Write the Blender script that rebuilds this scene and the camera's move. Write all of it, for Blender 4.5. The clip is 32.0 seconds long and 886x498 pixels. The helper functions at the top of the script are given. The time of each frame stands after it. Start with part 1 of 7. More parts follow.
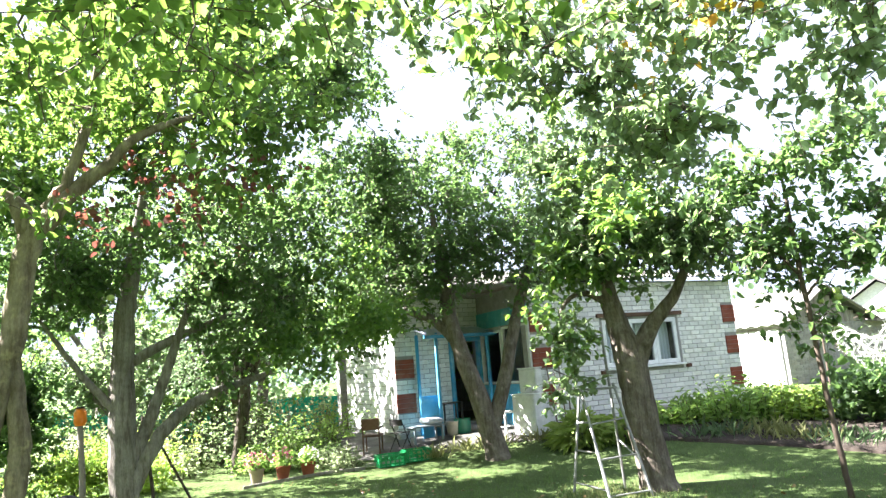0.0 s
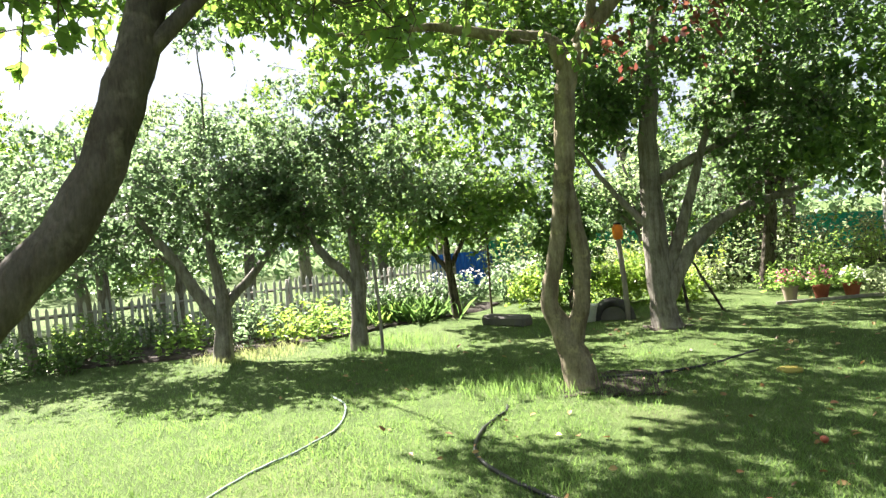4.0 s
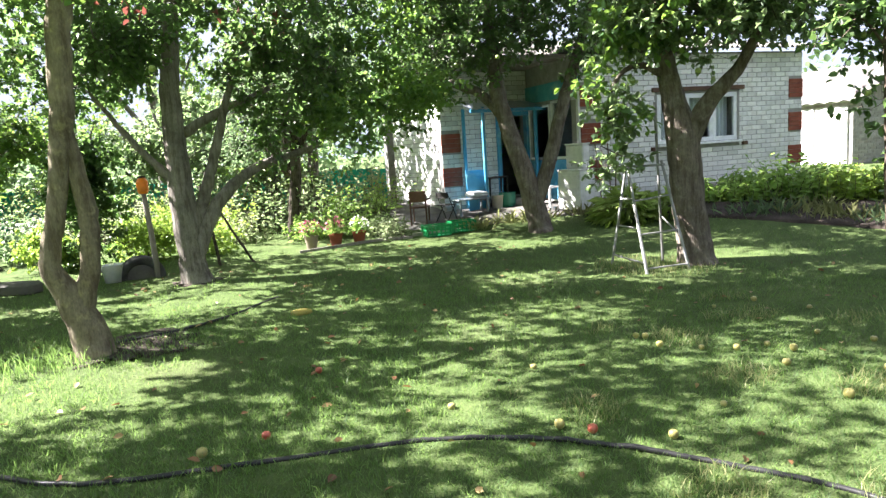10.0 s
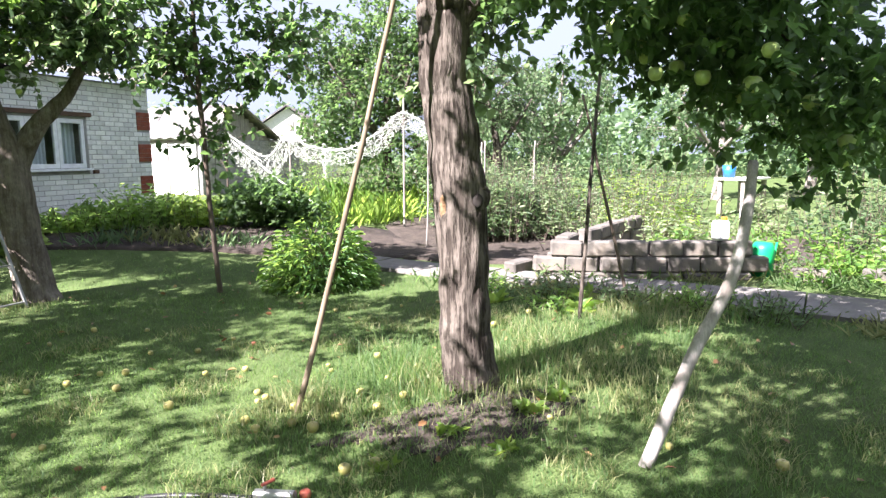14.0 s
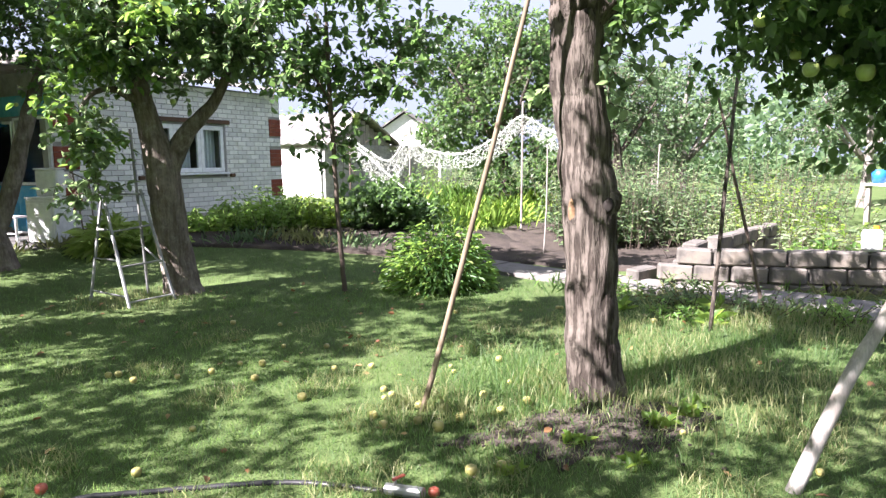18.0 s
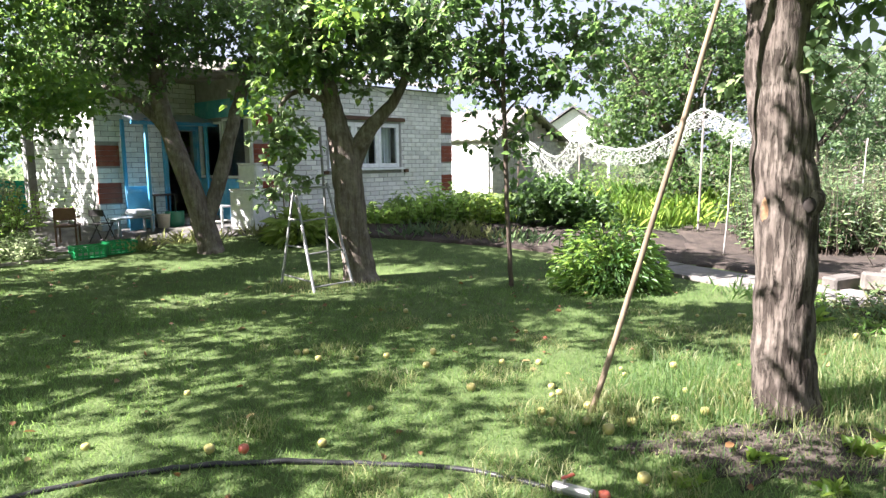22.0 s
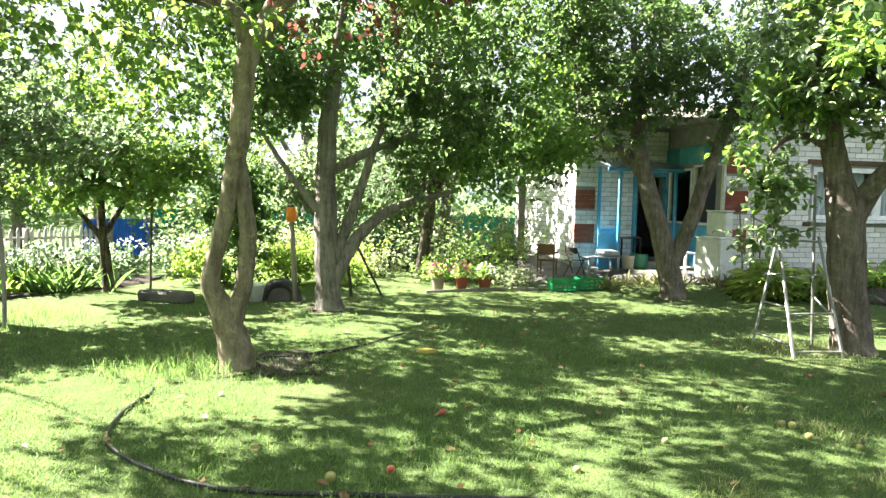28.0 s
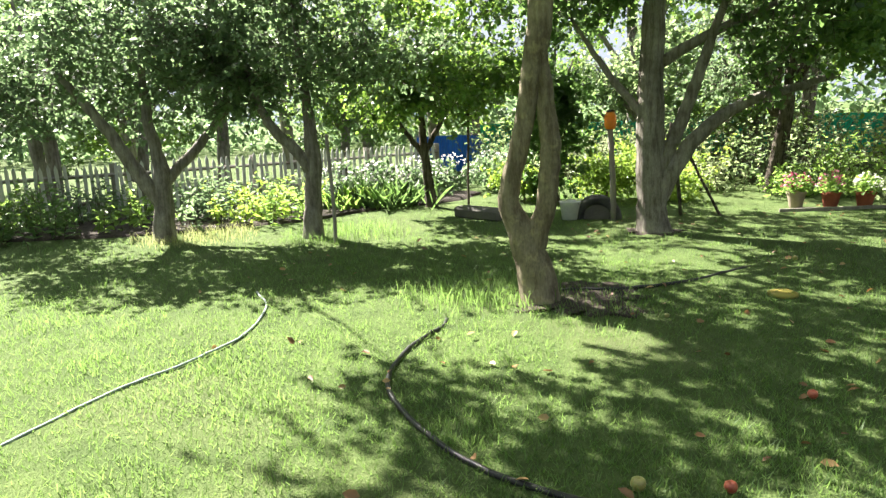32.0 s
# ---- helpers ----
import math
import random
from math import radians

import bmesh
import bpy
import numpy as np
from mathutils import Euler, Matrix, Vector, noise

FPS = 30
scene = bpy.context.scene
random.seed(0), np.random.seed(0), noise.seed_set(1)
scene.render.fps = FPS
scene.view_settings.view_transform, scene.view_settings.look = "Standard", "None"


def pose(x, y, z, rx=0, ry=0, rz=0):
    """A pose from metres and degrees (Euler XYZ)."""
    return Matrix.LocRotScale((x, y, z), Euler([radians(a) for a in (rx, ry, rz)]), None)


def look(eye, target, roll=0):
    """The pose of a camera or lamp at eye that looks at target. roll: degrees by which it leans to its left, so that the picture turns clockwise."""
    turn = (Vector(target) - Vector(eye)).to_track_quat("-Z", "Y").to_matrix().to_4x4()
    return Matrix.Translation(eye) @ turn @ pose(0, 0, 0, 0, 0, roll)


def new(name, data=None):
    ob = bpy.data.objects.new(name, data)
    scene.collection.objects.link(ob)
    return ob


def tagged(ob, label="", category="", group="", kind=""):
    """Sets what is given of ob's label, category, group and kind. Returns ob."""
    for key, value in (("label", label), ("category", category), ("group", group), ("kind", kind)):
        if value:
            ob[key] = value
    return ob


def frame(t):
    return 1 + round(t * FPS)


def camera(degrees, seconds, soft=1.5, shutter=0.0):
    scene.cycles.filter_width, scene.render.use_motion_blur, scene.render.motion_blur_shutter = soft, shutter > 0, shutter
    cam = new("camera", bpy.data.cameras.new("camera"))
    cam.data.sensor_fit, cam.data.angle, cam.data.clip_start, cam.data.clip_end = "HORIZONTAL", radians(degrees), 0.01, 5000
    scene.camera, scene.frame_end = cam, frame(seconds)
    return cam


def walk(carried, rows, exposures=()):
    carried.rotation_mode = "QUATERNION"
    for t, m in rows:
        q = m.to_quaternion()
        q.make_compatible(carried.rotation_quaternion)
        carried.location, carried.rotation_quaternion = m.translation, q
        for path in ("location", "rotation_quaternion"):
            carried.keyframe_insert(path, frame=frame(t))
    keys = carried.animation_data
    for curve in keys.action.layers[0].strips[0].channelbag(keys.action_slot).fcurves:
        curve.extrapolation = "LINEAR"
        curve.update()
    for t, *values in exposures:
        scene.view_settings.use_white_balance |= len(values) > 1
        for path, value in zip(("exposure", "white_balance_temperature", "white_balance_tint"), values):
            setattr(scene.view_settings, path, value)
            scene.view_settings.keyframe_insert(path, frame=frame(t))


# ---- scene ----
cam = camera(67.9, 32.0, soft=1.4)
PATH = [
    (0, (0.237, -0.098, 1.507), (-0.628, 1.667, 1.878), -4.5),
    (0.5, (0.258, -0.118, 1.509), (-0.568, 1.605, 2.098), -4.3),
    (1, (0.268, -0.124, 1.514), (-0.553, 1.571, 2.187), -4.2),
    (1.5, (0.252, -0.113, 1.515), (-0.735, 1.533, 2.077), -4.0),
    (2, (0.192, -0.108, 1.504), (-1.144, 1.302, 1.982), -3.6),
    (2.5, (0.127, -0.113, 1.514), (-1.461, 1.038, 1.907), -3.9),
    (3, (0.075, -0.119, 1.525), (-1.653, 0.867, 1.731), -4.5),
    (3.5, (0.041, -0.136, 1.512), (-1.782, 0.684, 1.578), -4.9),
    (4, (0.031, -0.168, 1.5), (-1.838, 0.543, 1.457), -5.2),
    (4.5, (0.028, -0.172, 1.499), (-1.864, 0.46, 1.349), -5.6),
    (6.5, (0.05, -0.159, 1.5), (-1.802, 0.583, 1.35), -5.5),
    (7, (0.056, -0.142, 1.495), (-1.779, 0.631, 1.316), -5.5),
    (7.5, (0.05, -0.133, 1.49), (-1.762, 0.684, 1.275), -5.7),
    (8, (0.057, -0.113, 1.467), (-1.714, 0.776, 1.202), -5.3),
    (8.5, (0.082, -0.081, 1.465), (-1.604, 0.944, 1.138), -4.8),
    (9, (0.151, -0.042, 1.501), (-1.346, 1.243, 1.173), -4.1),
    (9.5, (0.193, -0.009, 1.507), (-1.08, 1.504, 1.207), -4.0),
    (10, (0.234, 0.006, 1.51), (-0.805, 1.69, 1.217), -3.8),
    (10.5, (0.278, 0.021, 1.505), (-0.547, 1.819, 1.209), -3.6),
    (11, (0.322, 0.029, 1.507), (-0.253, 1.921, 1.206), -3.1),
    (11.5, (0.371, 0.032, 1.498), (0.039, 1.982, 1.201), -2.3),
    (12, (0.42, 0.031, 1.502), (0.338, 2.007, 1.206), -1.6),
    (12.5, (0.47, 0.038, 1.499), (0.613, 2.011, 1.204), -1.1),
    (13, (0.524, 0.027, 1.503), (0.904, 1.969, 1.209), -0.9),
    (13.5, (0.559, -0.003, 1.505), (1.13, 1.891, 1.215), -0.8),
    (15.5, (0.61, -0.031, 1.49), (1.337, 1.813, 1.224), -0.7),
    (16, (0.599, -0.021, 1.49), (1.287, 1.838, 1.226), -0.5),
    (16.5, (0.584, -0.013, 1.492), (1.231, 1.861, 1.227), -0.5),
    (17, (0.578, -0.012, 1.494), (1.188, 1.874, 1.23), -0.8),
    (17.5, (0.557, -0.004, 1.495), (1.12, 1.897, 1.233), -0.8),
    (18, (0.488, 0.013, 1.495), (0.826, 1.967, 1.234), -0.8),
    (18.5, (0.444, 0.023, 1.49), (0.54, 2.004, 1.229), -1.0),
    (19, (0.425, 0.028, 1.489), (0.39, 2.01, 1.225), -0.7),
    (19.5, (0.432, 0.025, 1.491), (0.351, 2.006, 1.224), -0.7),
    (20, (0.437, 0.019, 1.497), (0.355, 1.999, 1.227), -0.7),
    (20.5, (0.442, 0.016, 1.496), (0.348, 1.995, 1.227), -0.9),
    (21, (0.444, 0.003, 1.498), (0.332, 1.982, 1.231), -0.8),
    (21.5, (0.442, 0.005, 1.495), (0.316, 1.983, 1.229), -0.7),
    (22, (0.422, 0.007, 1.493), (0.271, 1.984, 1.227), -0.7),
    (22.5, (0.367, 0.004, 1.491), (0.125, 1.971, 1.222), -0.5),
    (23, (0.326, -0.001, 1.49), (-0.149, 1.921, 1.207), -0.9),
    (23.5, (0.299, 0.005, 1.484), (-0.322, 1.882, 1.183), -1.0),
    (24, (0.261, 0.002, 1.479), (-0.511, 1.82, 1.162), -1.2),
    (24.5, (0.234, 0.004, 1.479), (-0.67, 1.757, 1.147), -1.4),
    (26.5, (0.19, -0.077, 1.509), (-0.871, 1.567, 1.094), -1.0),
    (27, (0.151, -0.101, 1.533), (-1.057, 1.481, 1.341), 0.1),
    (27.5, (0.146, -0.101, 1.533), (-1.161, 1.407, 1.39), 1.0),
    (28, (0.135, -0.105, 1.527), (-1.196, 1.38, 1.387), 1.2),
    (28.5, (0.055, -0.13, 1.508), (-1.335, 1.295, 1.315), 0.8),
    (29, (-0.024, -0.145, 1.489), (-1.487, 1.2, 1.261), 0.3),
    (29.5, (-0.111, 0.005, 1.475), (-1.717, 1.155, 1.164), -0.0),
    (30, (-0.19, 0.166, 1.473), (-1.97, 1.011, 1.133), -0.4),
    (30.5, (-0.271, 0.289, 1.456), (-2.079, 1.058, 1.08), -0.2),
    (31, (-0.522, 0.429, 1.451), (-2.279, 1.295, 1.049), 0.9),
    (31.5, (-0.655, 0.51, 1.451), (-2.417, 1.366, 1.051), 0.7),
    (32, (-0.701, 0.639, 1.446), (-2.545, 1.305, 1.052), -2.3),
]
TINTS = [(0.0, 3.62, 5850, 19), (1.0, 3.29, 5950, 19), (2.5, 2.92, 6200, 17), (4.0, 2.86, 6200, 15), (9.0, 2.86, 6100, 17), (10.0, 3.12, 5900, 21), (11.0, 3.39, 5850, 23), (12.0, 3.22, 5850, 24), (13.0, 3.02, 5800, 25), (17.0, 2.84, 5750, 28), (20.0, 2.86, 5800, 25),
         (24.0, 3.13, 6000, 22), (27.0, 3.50, 6200, 15), (28.0, 3.45, 6200, 15), (29.0, 3.26, 6250, 14), (30.0, 2.92, 6250, 14), (32.0, 2.80, 6250, 14)]
walk(cam, [(t, look(eye, target, roll)) for t, eye, target, roll in PATH], TINTS)
# ---- light ----
SUN_AZ = Vector((-0.93, -0.36, 0)).normalized()   # where the sun stands, seen from the lawn
SUN_EL = radians(44)
world = bpy.data.worlds.new("sky")
scene.world = world
world.use_nodes = True
wn = world.node_tree.nodes
sky = wn.new("ShaderNodeTexSky")
sky.sky_type, sky.sun_disc = "NISHITA", False
sky.sun_elevation, sky.sun_rotation = SUN_EL, math.atan2(SUN_AZ.x, SUN_AZ.y)
sky.dust_density, sky.ozone_density, sky.air_density = 10.0, 0.0, 0.8
wn["Background"].inputs["Strength"].default_value = 0.0315
haze = wn.new("ShaderNodeHueSaturation")
haze.inputs["Saturation"].default_value = 0.6
veil = wn.new("ShaderNodeMix")                 # thin even summer haze before the clear sky
veil.data_type = "RGBA"
veil.inputs[0].default_value, veil.inputs[7].default_value = 0.88, (4.05, 4.5, 5.02, 1)
world.node_tree.links.new(sky.outputs[0], haze.inputs["Color"])
world.node_tree.links.new(haze.outputs[0], veil.inputs[6])
world.node_tree.links.new(veil.outputs[2], wn["Background"].inputs["Color"])
sun = new("sun", bpy.data.lights.new("sun", "SUN"))
sun.data.energy, sun.data.angle, sun.data.color = 5.0, radians(0.55), (1.0, 0.93, 0.80)
sun_way = Vector((SUN_AZ.x * math.cos(SUN_EL), SUN_AZ.y * math.cos(SUN_EL), math.sin(SUN_EL)))
sun.matrix_world = look(sun_way * 40, (0, 0, 0))

# ---- materials ----


def material(name, rough=0.8, metal=0.0, spec=0.3):
    m = bpy.data.materials.new(name)
    m.use_nodes = True
    b = m.node_tree.nodes["Principled BSDF"]
    b.inputs["Roughness"].default_value, b.inputs["Metallic"].default_value = rough, metal
    b.inputs["Specular IOR Level"].default_value = spec
    return m, m.node_tree.nodes, m.node_tree.links, b


def ramp(nodes, links, source, stops):
    r = nodes.new("ShaderNodeValToRGB")
    while len(r.color_ramp.elements) < len(stops):
        r.color_ramp.elements.new(0.5)
    for e, (p, c) in zip(r.color_ramp.elements, stops):
        e.position, e.color = p, (*c, 1)
    links.new(source, r.inputs[0])
    return r.outputs[0]


def noise_node(nodes, links, scale, detail=4.0, where="Object", stretch=(1, 1, 1)):
    co = nodes.new("ShaderNodeTexCoord")
    mp = nodes.new("ShaderNodeMapping")
    mp.inputs["Scale"].default_value = stretch
    links.new(co.outputs[where], mp.inputs[0])
    n = nodes.new("ShaderNodeTexNoise")
    n.inputs["Scale"].default_value, n.inputs["Detail"].default_value = scale, detail
    n.inputs["Roughness"].default_value = 0.6
    links.new(mp.outputs[0], n.inputs["Vector"])
    return n.outputs["Fac"]


def mixed(nodes, links, a, b, fac, kind="MIX"):
    x = nodes.new("ShaderNodeMix")
    x.data_type, x.blend_type = "RGBA", kind
    for s, v in ((x.inputs[0], fac), (x.inputs[6], a), (x.inputs[7], b)):
        if isinstance(v, (int, float)):
            s.default_value = v
        elif isinstance(v, tuple):
            s.default_value = (*v, 1)
        else:
            links.new(v, s)
    return x.outputs[2]


def bump(nodes, links, b, height, strength, distance):
    n = nodes.new("ShaderNodeBump")
    n.inputs["Strength"].default_value, n.inputs["Distance"].default_value = strength, distance
    links.new(height, n.inputs["Height"])
    links.new(n.outputs[0], b.inputs["Normal"])


def rough_mat(name, dark, light, scale=6.0, fine=60.0, rough=0.85, bumps=0.3, dist=0.01, metal=0.0, spec=0.3,
              stretch=(1, 1, 1), stain=None, island=False, shade=0.25):
    """A surface that varies at two scales between two colours, with stains and fine relief."""
    m, nd, lk, b = material(name, rough, metal, spec)
    big = noise_node(nd, lk, scale, stretch=stretch)
    small = noise_node(nd, lk, fine, 5.0, stretch=stretch)
    col = ramp(nd, lk, big, [(0.3, dark), (0.7, light)])
    fine_c = ramp(nd, lk, small, [(0.3, (1 - shade,) * 3), (0.7, (1, 1, 1))])
    col = mixed(nd, lk, col, fine_c, 1.0, "MULTIPLY")
    if stain:
        patch = noise_node(nd, lk, scale * 0.6, 6.0)
        col = mixed(nd, lk, col, stain, ramp(nd, lk, patch, [(0.52, (0, 0, 0)), (0.68, (1, 1, 1))]))
    if island:
        info = nd.new("ShaderNodeObjectInfo" if island == "object" else "ShaderNodeNewGeometry")
        out = info.outputs["Random"] if island == "object" else info.outputs["Random Per Island"]
        col = mixed(nd, lk, col, ramp(nd, lk, out, [(0.0, (0.82, 0.82, 0.82)), (1.0, (1.12, 1.11, 1.09))]), 1.0, "MULTIPLY")
    lk.new(col, b.inputs["Base Color"])
    bump(nd, lk, b, small, bumps, dist)
    return m


def leaf_mat(name, stops, glow=(0.25, 0.42, 0.05), gloss=0.45, share=0.56):
    """Thin leaves: each one has its own green, is a little shiny and lets light through."""
    m, nd, lk, b = material(name, gloss, 0.0, 0.45)
    geo = nd.new("ShaderNodeNewGeometry")
    col = ramp(nd, lk, geo.outputs["Random Per Island"], stops)
    vein = noise_node(nd, lk, 45.0, 3.0)
    col = mixed(nd, lk, col, ramp(nd, lk, vein, [(0.3, (0.75, 0.78, 0.7)), (0.7, (1.1, 1.1, 1.0))]), 1.0, "MULTIPLY")
    lk.new(col, b.inputs["Base Color"])
    tr = nd.new("ShaderNodeBsdfTranslucent")
    warm = mixed(nd, lk, col, glow, 0.65)
    lk.new(warm, tr.inputs["Color"])
    mx = nd.new("ShaderNodeMixShader")
    mx.inputs[0].default_value = share
    lk.new(b.outputs[0], mx.inputs[1])
    lk.new(tr.outputs[0], mx.inputs[2])
    lk.new(mx.outputs[0], nd["Material Output"].inputs["Surface"])
    return m


def bark_mat(name, dark, light, lichen=None, furrow=0.8, scale=16.0):
    """Bark: long uneven furrows, plates between them, and patches of lichen."""
    m, nd, lk, b = material(name, 0.92, 0.0, 0.15)
    warp = noise_node(nd, lk, 7.0, 4.0)
    long = noise_node(nd, lk, scale * 1.5, 7.0, stretch=(1, 1, 0.13))
    fine = noise_node(nd, lk, 80.0, 5.0, stretch=(1, 1, 0.35))
    mix_h = mixed(nd, lk, long, warp, 0.25)
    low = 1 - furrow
    # crevice shade is put into the colour: furrows darkened, plate crests lightened
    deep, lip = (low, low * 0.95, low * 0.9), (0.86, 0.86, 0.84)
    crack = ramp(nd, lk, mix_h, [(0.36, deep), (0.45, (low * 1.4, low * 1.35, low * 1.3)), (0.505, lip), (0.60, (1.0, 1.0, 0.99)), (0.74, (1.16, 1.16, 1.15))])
    big = noise_node(nd, lk, 4.0, 5.0)
    col = ramp(nd, lk, big, [(0.3, dark), (0.7, light)])
    if lichen:
        patch_f = noise_node(nd, lk, 9.0, 6.0)
        col = mixed(nd, lk, col, lichen, ramp(nd, lk, patch_f, [(0.54, (0, 0, 0)), (0.66, (0.9, 0.9, 0.9))]))
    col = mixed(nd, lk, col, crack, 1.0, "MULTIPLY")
    col = mixed(nd, lk, col, ramp(nd, lk, fine, [(0.3, (0.7, 0.7, 0.7)), (0.7, (1.12, 1.12, 1.12))]), 1.0, "MULTIPLY")
    lk.new(col, b.inputs["Base Color"])
    h = mixed(nd, lk, crack, fine, 0.35)
    bump(nd, lk, b, h, 1.0, 0.03 * furrow)
    return m


def plain(name, colour, rough=0.5, metal=0.0, spec=0.4, grime=0.25, scale=9.0):
    return rough_mat(name, tuple(c * (1 - grime) for c in colour), colour, scale, scale * 9, rough, 0.12, 0.003, metal, spec, shade=0.12)


def glass_mat(name):
    m, nd, lk, b = material(name, 0.03, 0.0, 0.5)
    b.inputs["Base Color"].default_value = (0.9, 0.95, 0.95, 1)
    b.inputs["Transmission Weight"].default_value = 1.0
    b.inputs["IOR"].default_value = 1.3
    return m


M = {}
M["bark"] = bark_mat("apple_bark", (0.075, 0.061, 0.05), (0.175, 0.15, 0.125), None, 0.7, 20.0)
M["bark_brown"] = bark_mat("brown_bark", (0.115, 0.097, 0.081), (0.235, 0.20, 0.168), (0.25, 0.225, 0.19), 0.5, 15.0)
M["bark_grey"] = bark_mat("grey_bark", (0.15, 0.135, 0.12), (0.32, 0.295, 0.26), None, 0.5)
M["bark_gold"] = bark_mat("lichen_bark", (0.14, 0.118, 0.082), (0.30, 0.26, 0.185), (0.34, 0.30, 0.18), 0.5, 12.0)
M["bark_smooth"] = bark_mat("smooth_grey_bark", (0.062, 0.052, 0.043), (0.135, 0.118, 0.098), (0.17, 0.155, 0.12), 0.3, 26.0)
M["bark_pale"] = bark_mat("peeled_grey_wood", (0.19, 0.172, 0.15), (0.36, 0.33, 0.29), None, 0.35, 12.0)
M["dark_wood"] = plain("hollow_shade_wood", (0.025, 0.02, 0.016), 0.95)
M["twig"] = plain("twig_bark", (0.10, 0.075, 0.055), 0.9)
M["leaf"] = leaf_mat("apple_leaf", [(0, (0.042, 0.076, 0.040)), (0.5, (0.070, 0.122, 0.062)), (0.9, (0.11, 0.17, 0.09)), (1, (0.19, 0.23, 0.10))], (0.44, 0.60, 0.24))
M["leaf_light"] = leaf_mat("light_apple_leaf", [(0, (0.042, 0.10, 0.034)), (0.5, (0.07, 0.155, 0.05)), (0.92, (0.12, 0.21, 0.07)), (1, (0.22, 0.25, 0.08))], (0.34, 0.53, 0.075), share=0.5)
# on the old apple tree's low bough this deeper green stands in for shade
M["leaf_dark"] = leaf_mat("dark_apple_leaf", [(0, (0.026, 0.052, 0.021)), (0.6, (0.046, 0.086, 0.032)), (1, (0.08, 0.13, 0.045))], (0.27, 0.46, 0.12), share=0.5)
M["leaf_grey"] = leaf_mat("grey_green_leaf", [(0, (0.042, 0.078, 0.040)), (0.6, (0.072, 0.12, 0.058)), (1, (0.13, 0.18, 0.085))], (0.34, 0.50, 0.23), share=0.52)
M["leaf_red"] = leaf_mat("dried_red_leaf", [(0, (0.12, 0.04, 0.035)), (0.6, (0.19, 0.06, 0.05)), (1, (0.25, 0.13, 0.07))], (0.22, 0.07, 0.05), share=0.4)
M["leaf_yellow"] = leaf_mat("yellowed_leaf", [(0, (0.45, 0.30, 0.04)), (0.6, (0.60, 0.38, 0.05)), (1, (0.65, 0.25, 0.04))], (0.7, 0.45, 0.05))
M["leaf_lime"] = leaf_mat("lime_leaf", [(0, (0.08, 0.165, 0.03)), (0.6, (0.14, 0.245, 0.045)), (1, (0.24, 0.33, 0.08))], (0.48, 0.64, 0.10), share=0.58)
M["leaf_hosta"] = leaf_mat("hosta_leaf", [(0, (0.15, 0.23, 0.05)), (0.6, (0.23, 0.33, 0.08)), (1, (0.36, 0.43, 0.15))], (0.5, 0.65, 0.15))
M["leaf_plant"] = leaf_mat("bed_plant_leaf", [(0, (0.05, 0.12, 0.025)), (0.6, (0.09, 0.19, 0.04)), (1, (0.16, 0.26, 0.06))], (0.45, 0.66, 0.14))
M["leaf_pale"] = leaf_mat("pale_weed_leaf", [(0, (0.10, 0.15, 0.075)), (0.6, (0.17, 0.23, 0.12)), (1, (0.30, 0.34, 0.21))], (0.50, 0.58, 0.30))
M["straw"] = leaf_mat("dry_grass_blade", [(0, (0.17, 0.19, 0.08)), (0.6, (0.27, 0.28, 0.13)), (1, (0.40, 0.38, 0.22))], (0.38, 0.42, 0.16))
M["grass"] = leaf_mat("lawn_blade", [(0, (0.056, 0.112, 0.040)), (0.6, (0.091, 0.158, 0.057)), (0.96, (0.134, 0.196, 0.077)), (1, (0.21, 0.235, 0.10))], (0.28, 0.45, 0.10), gloss=0.6, share=0.58)

# ---- building helpers ----


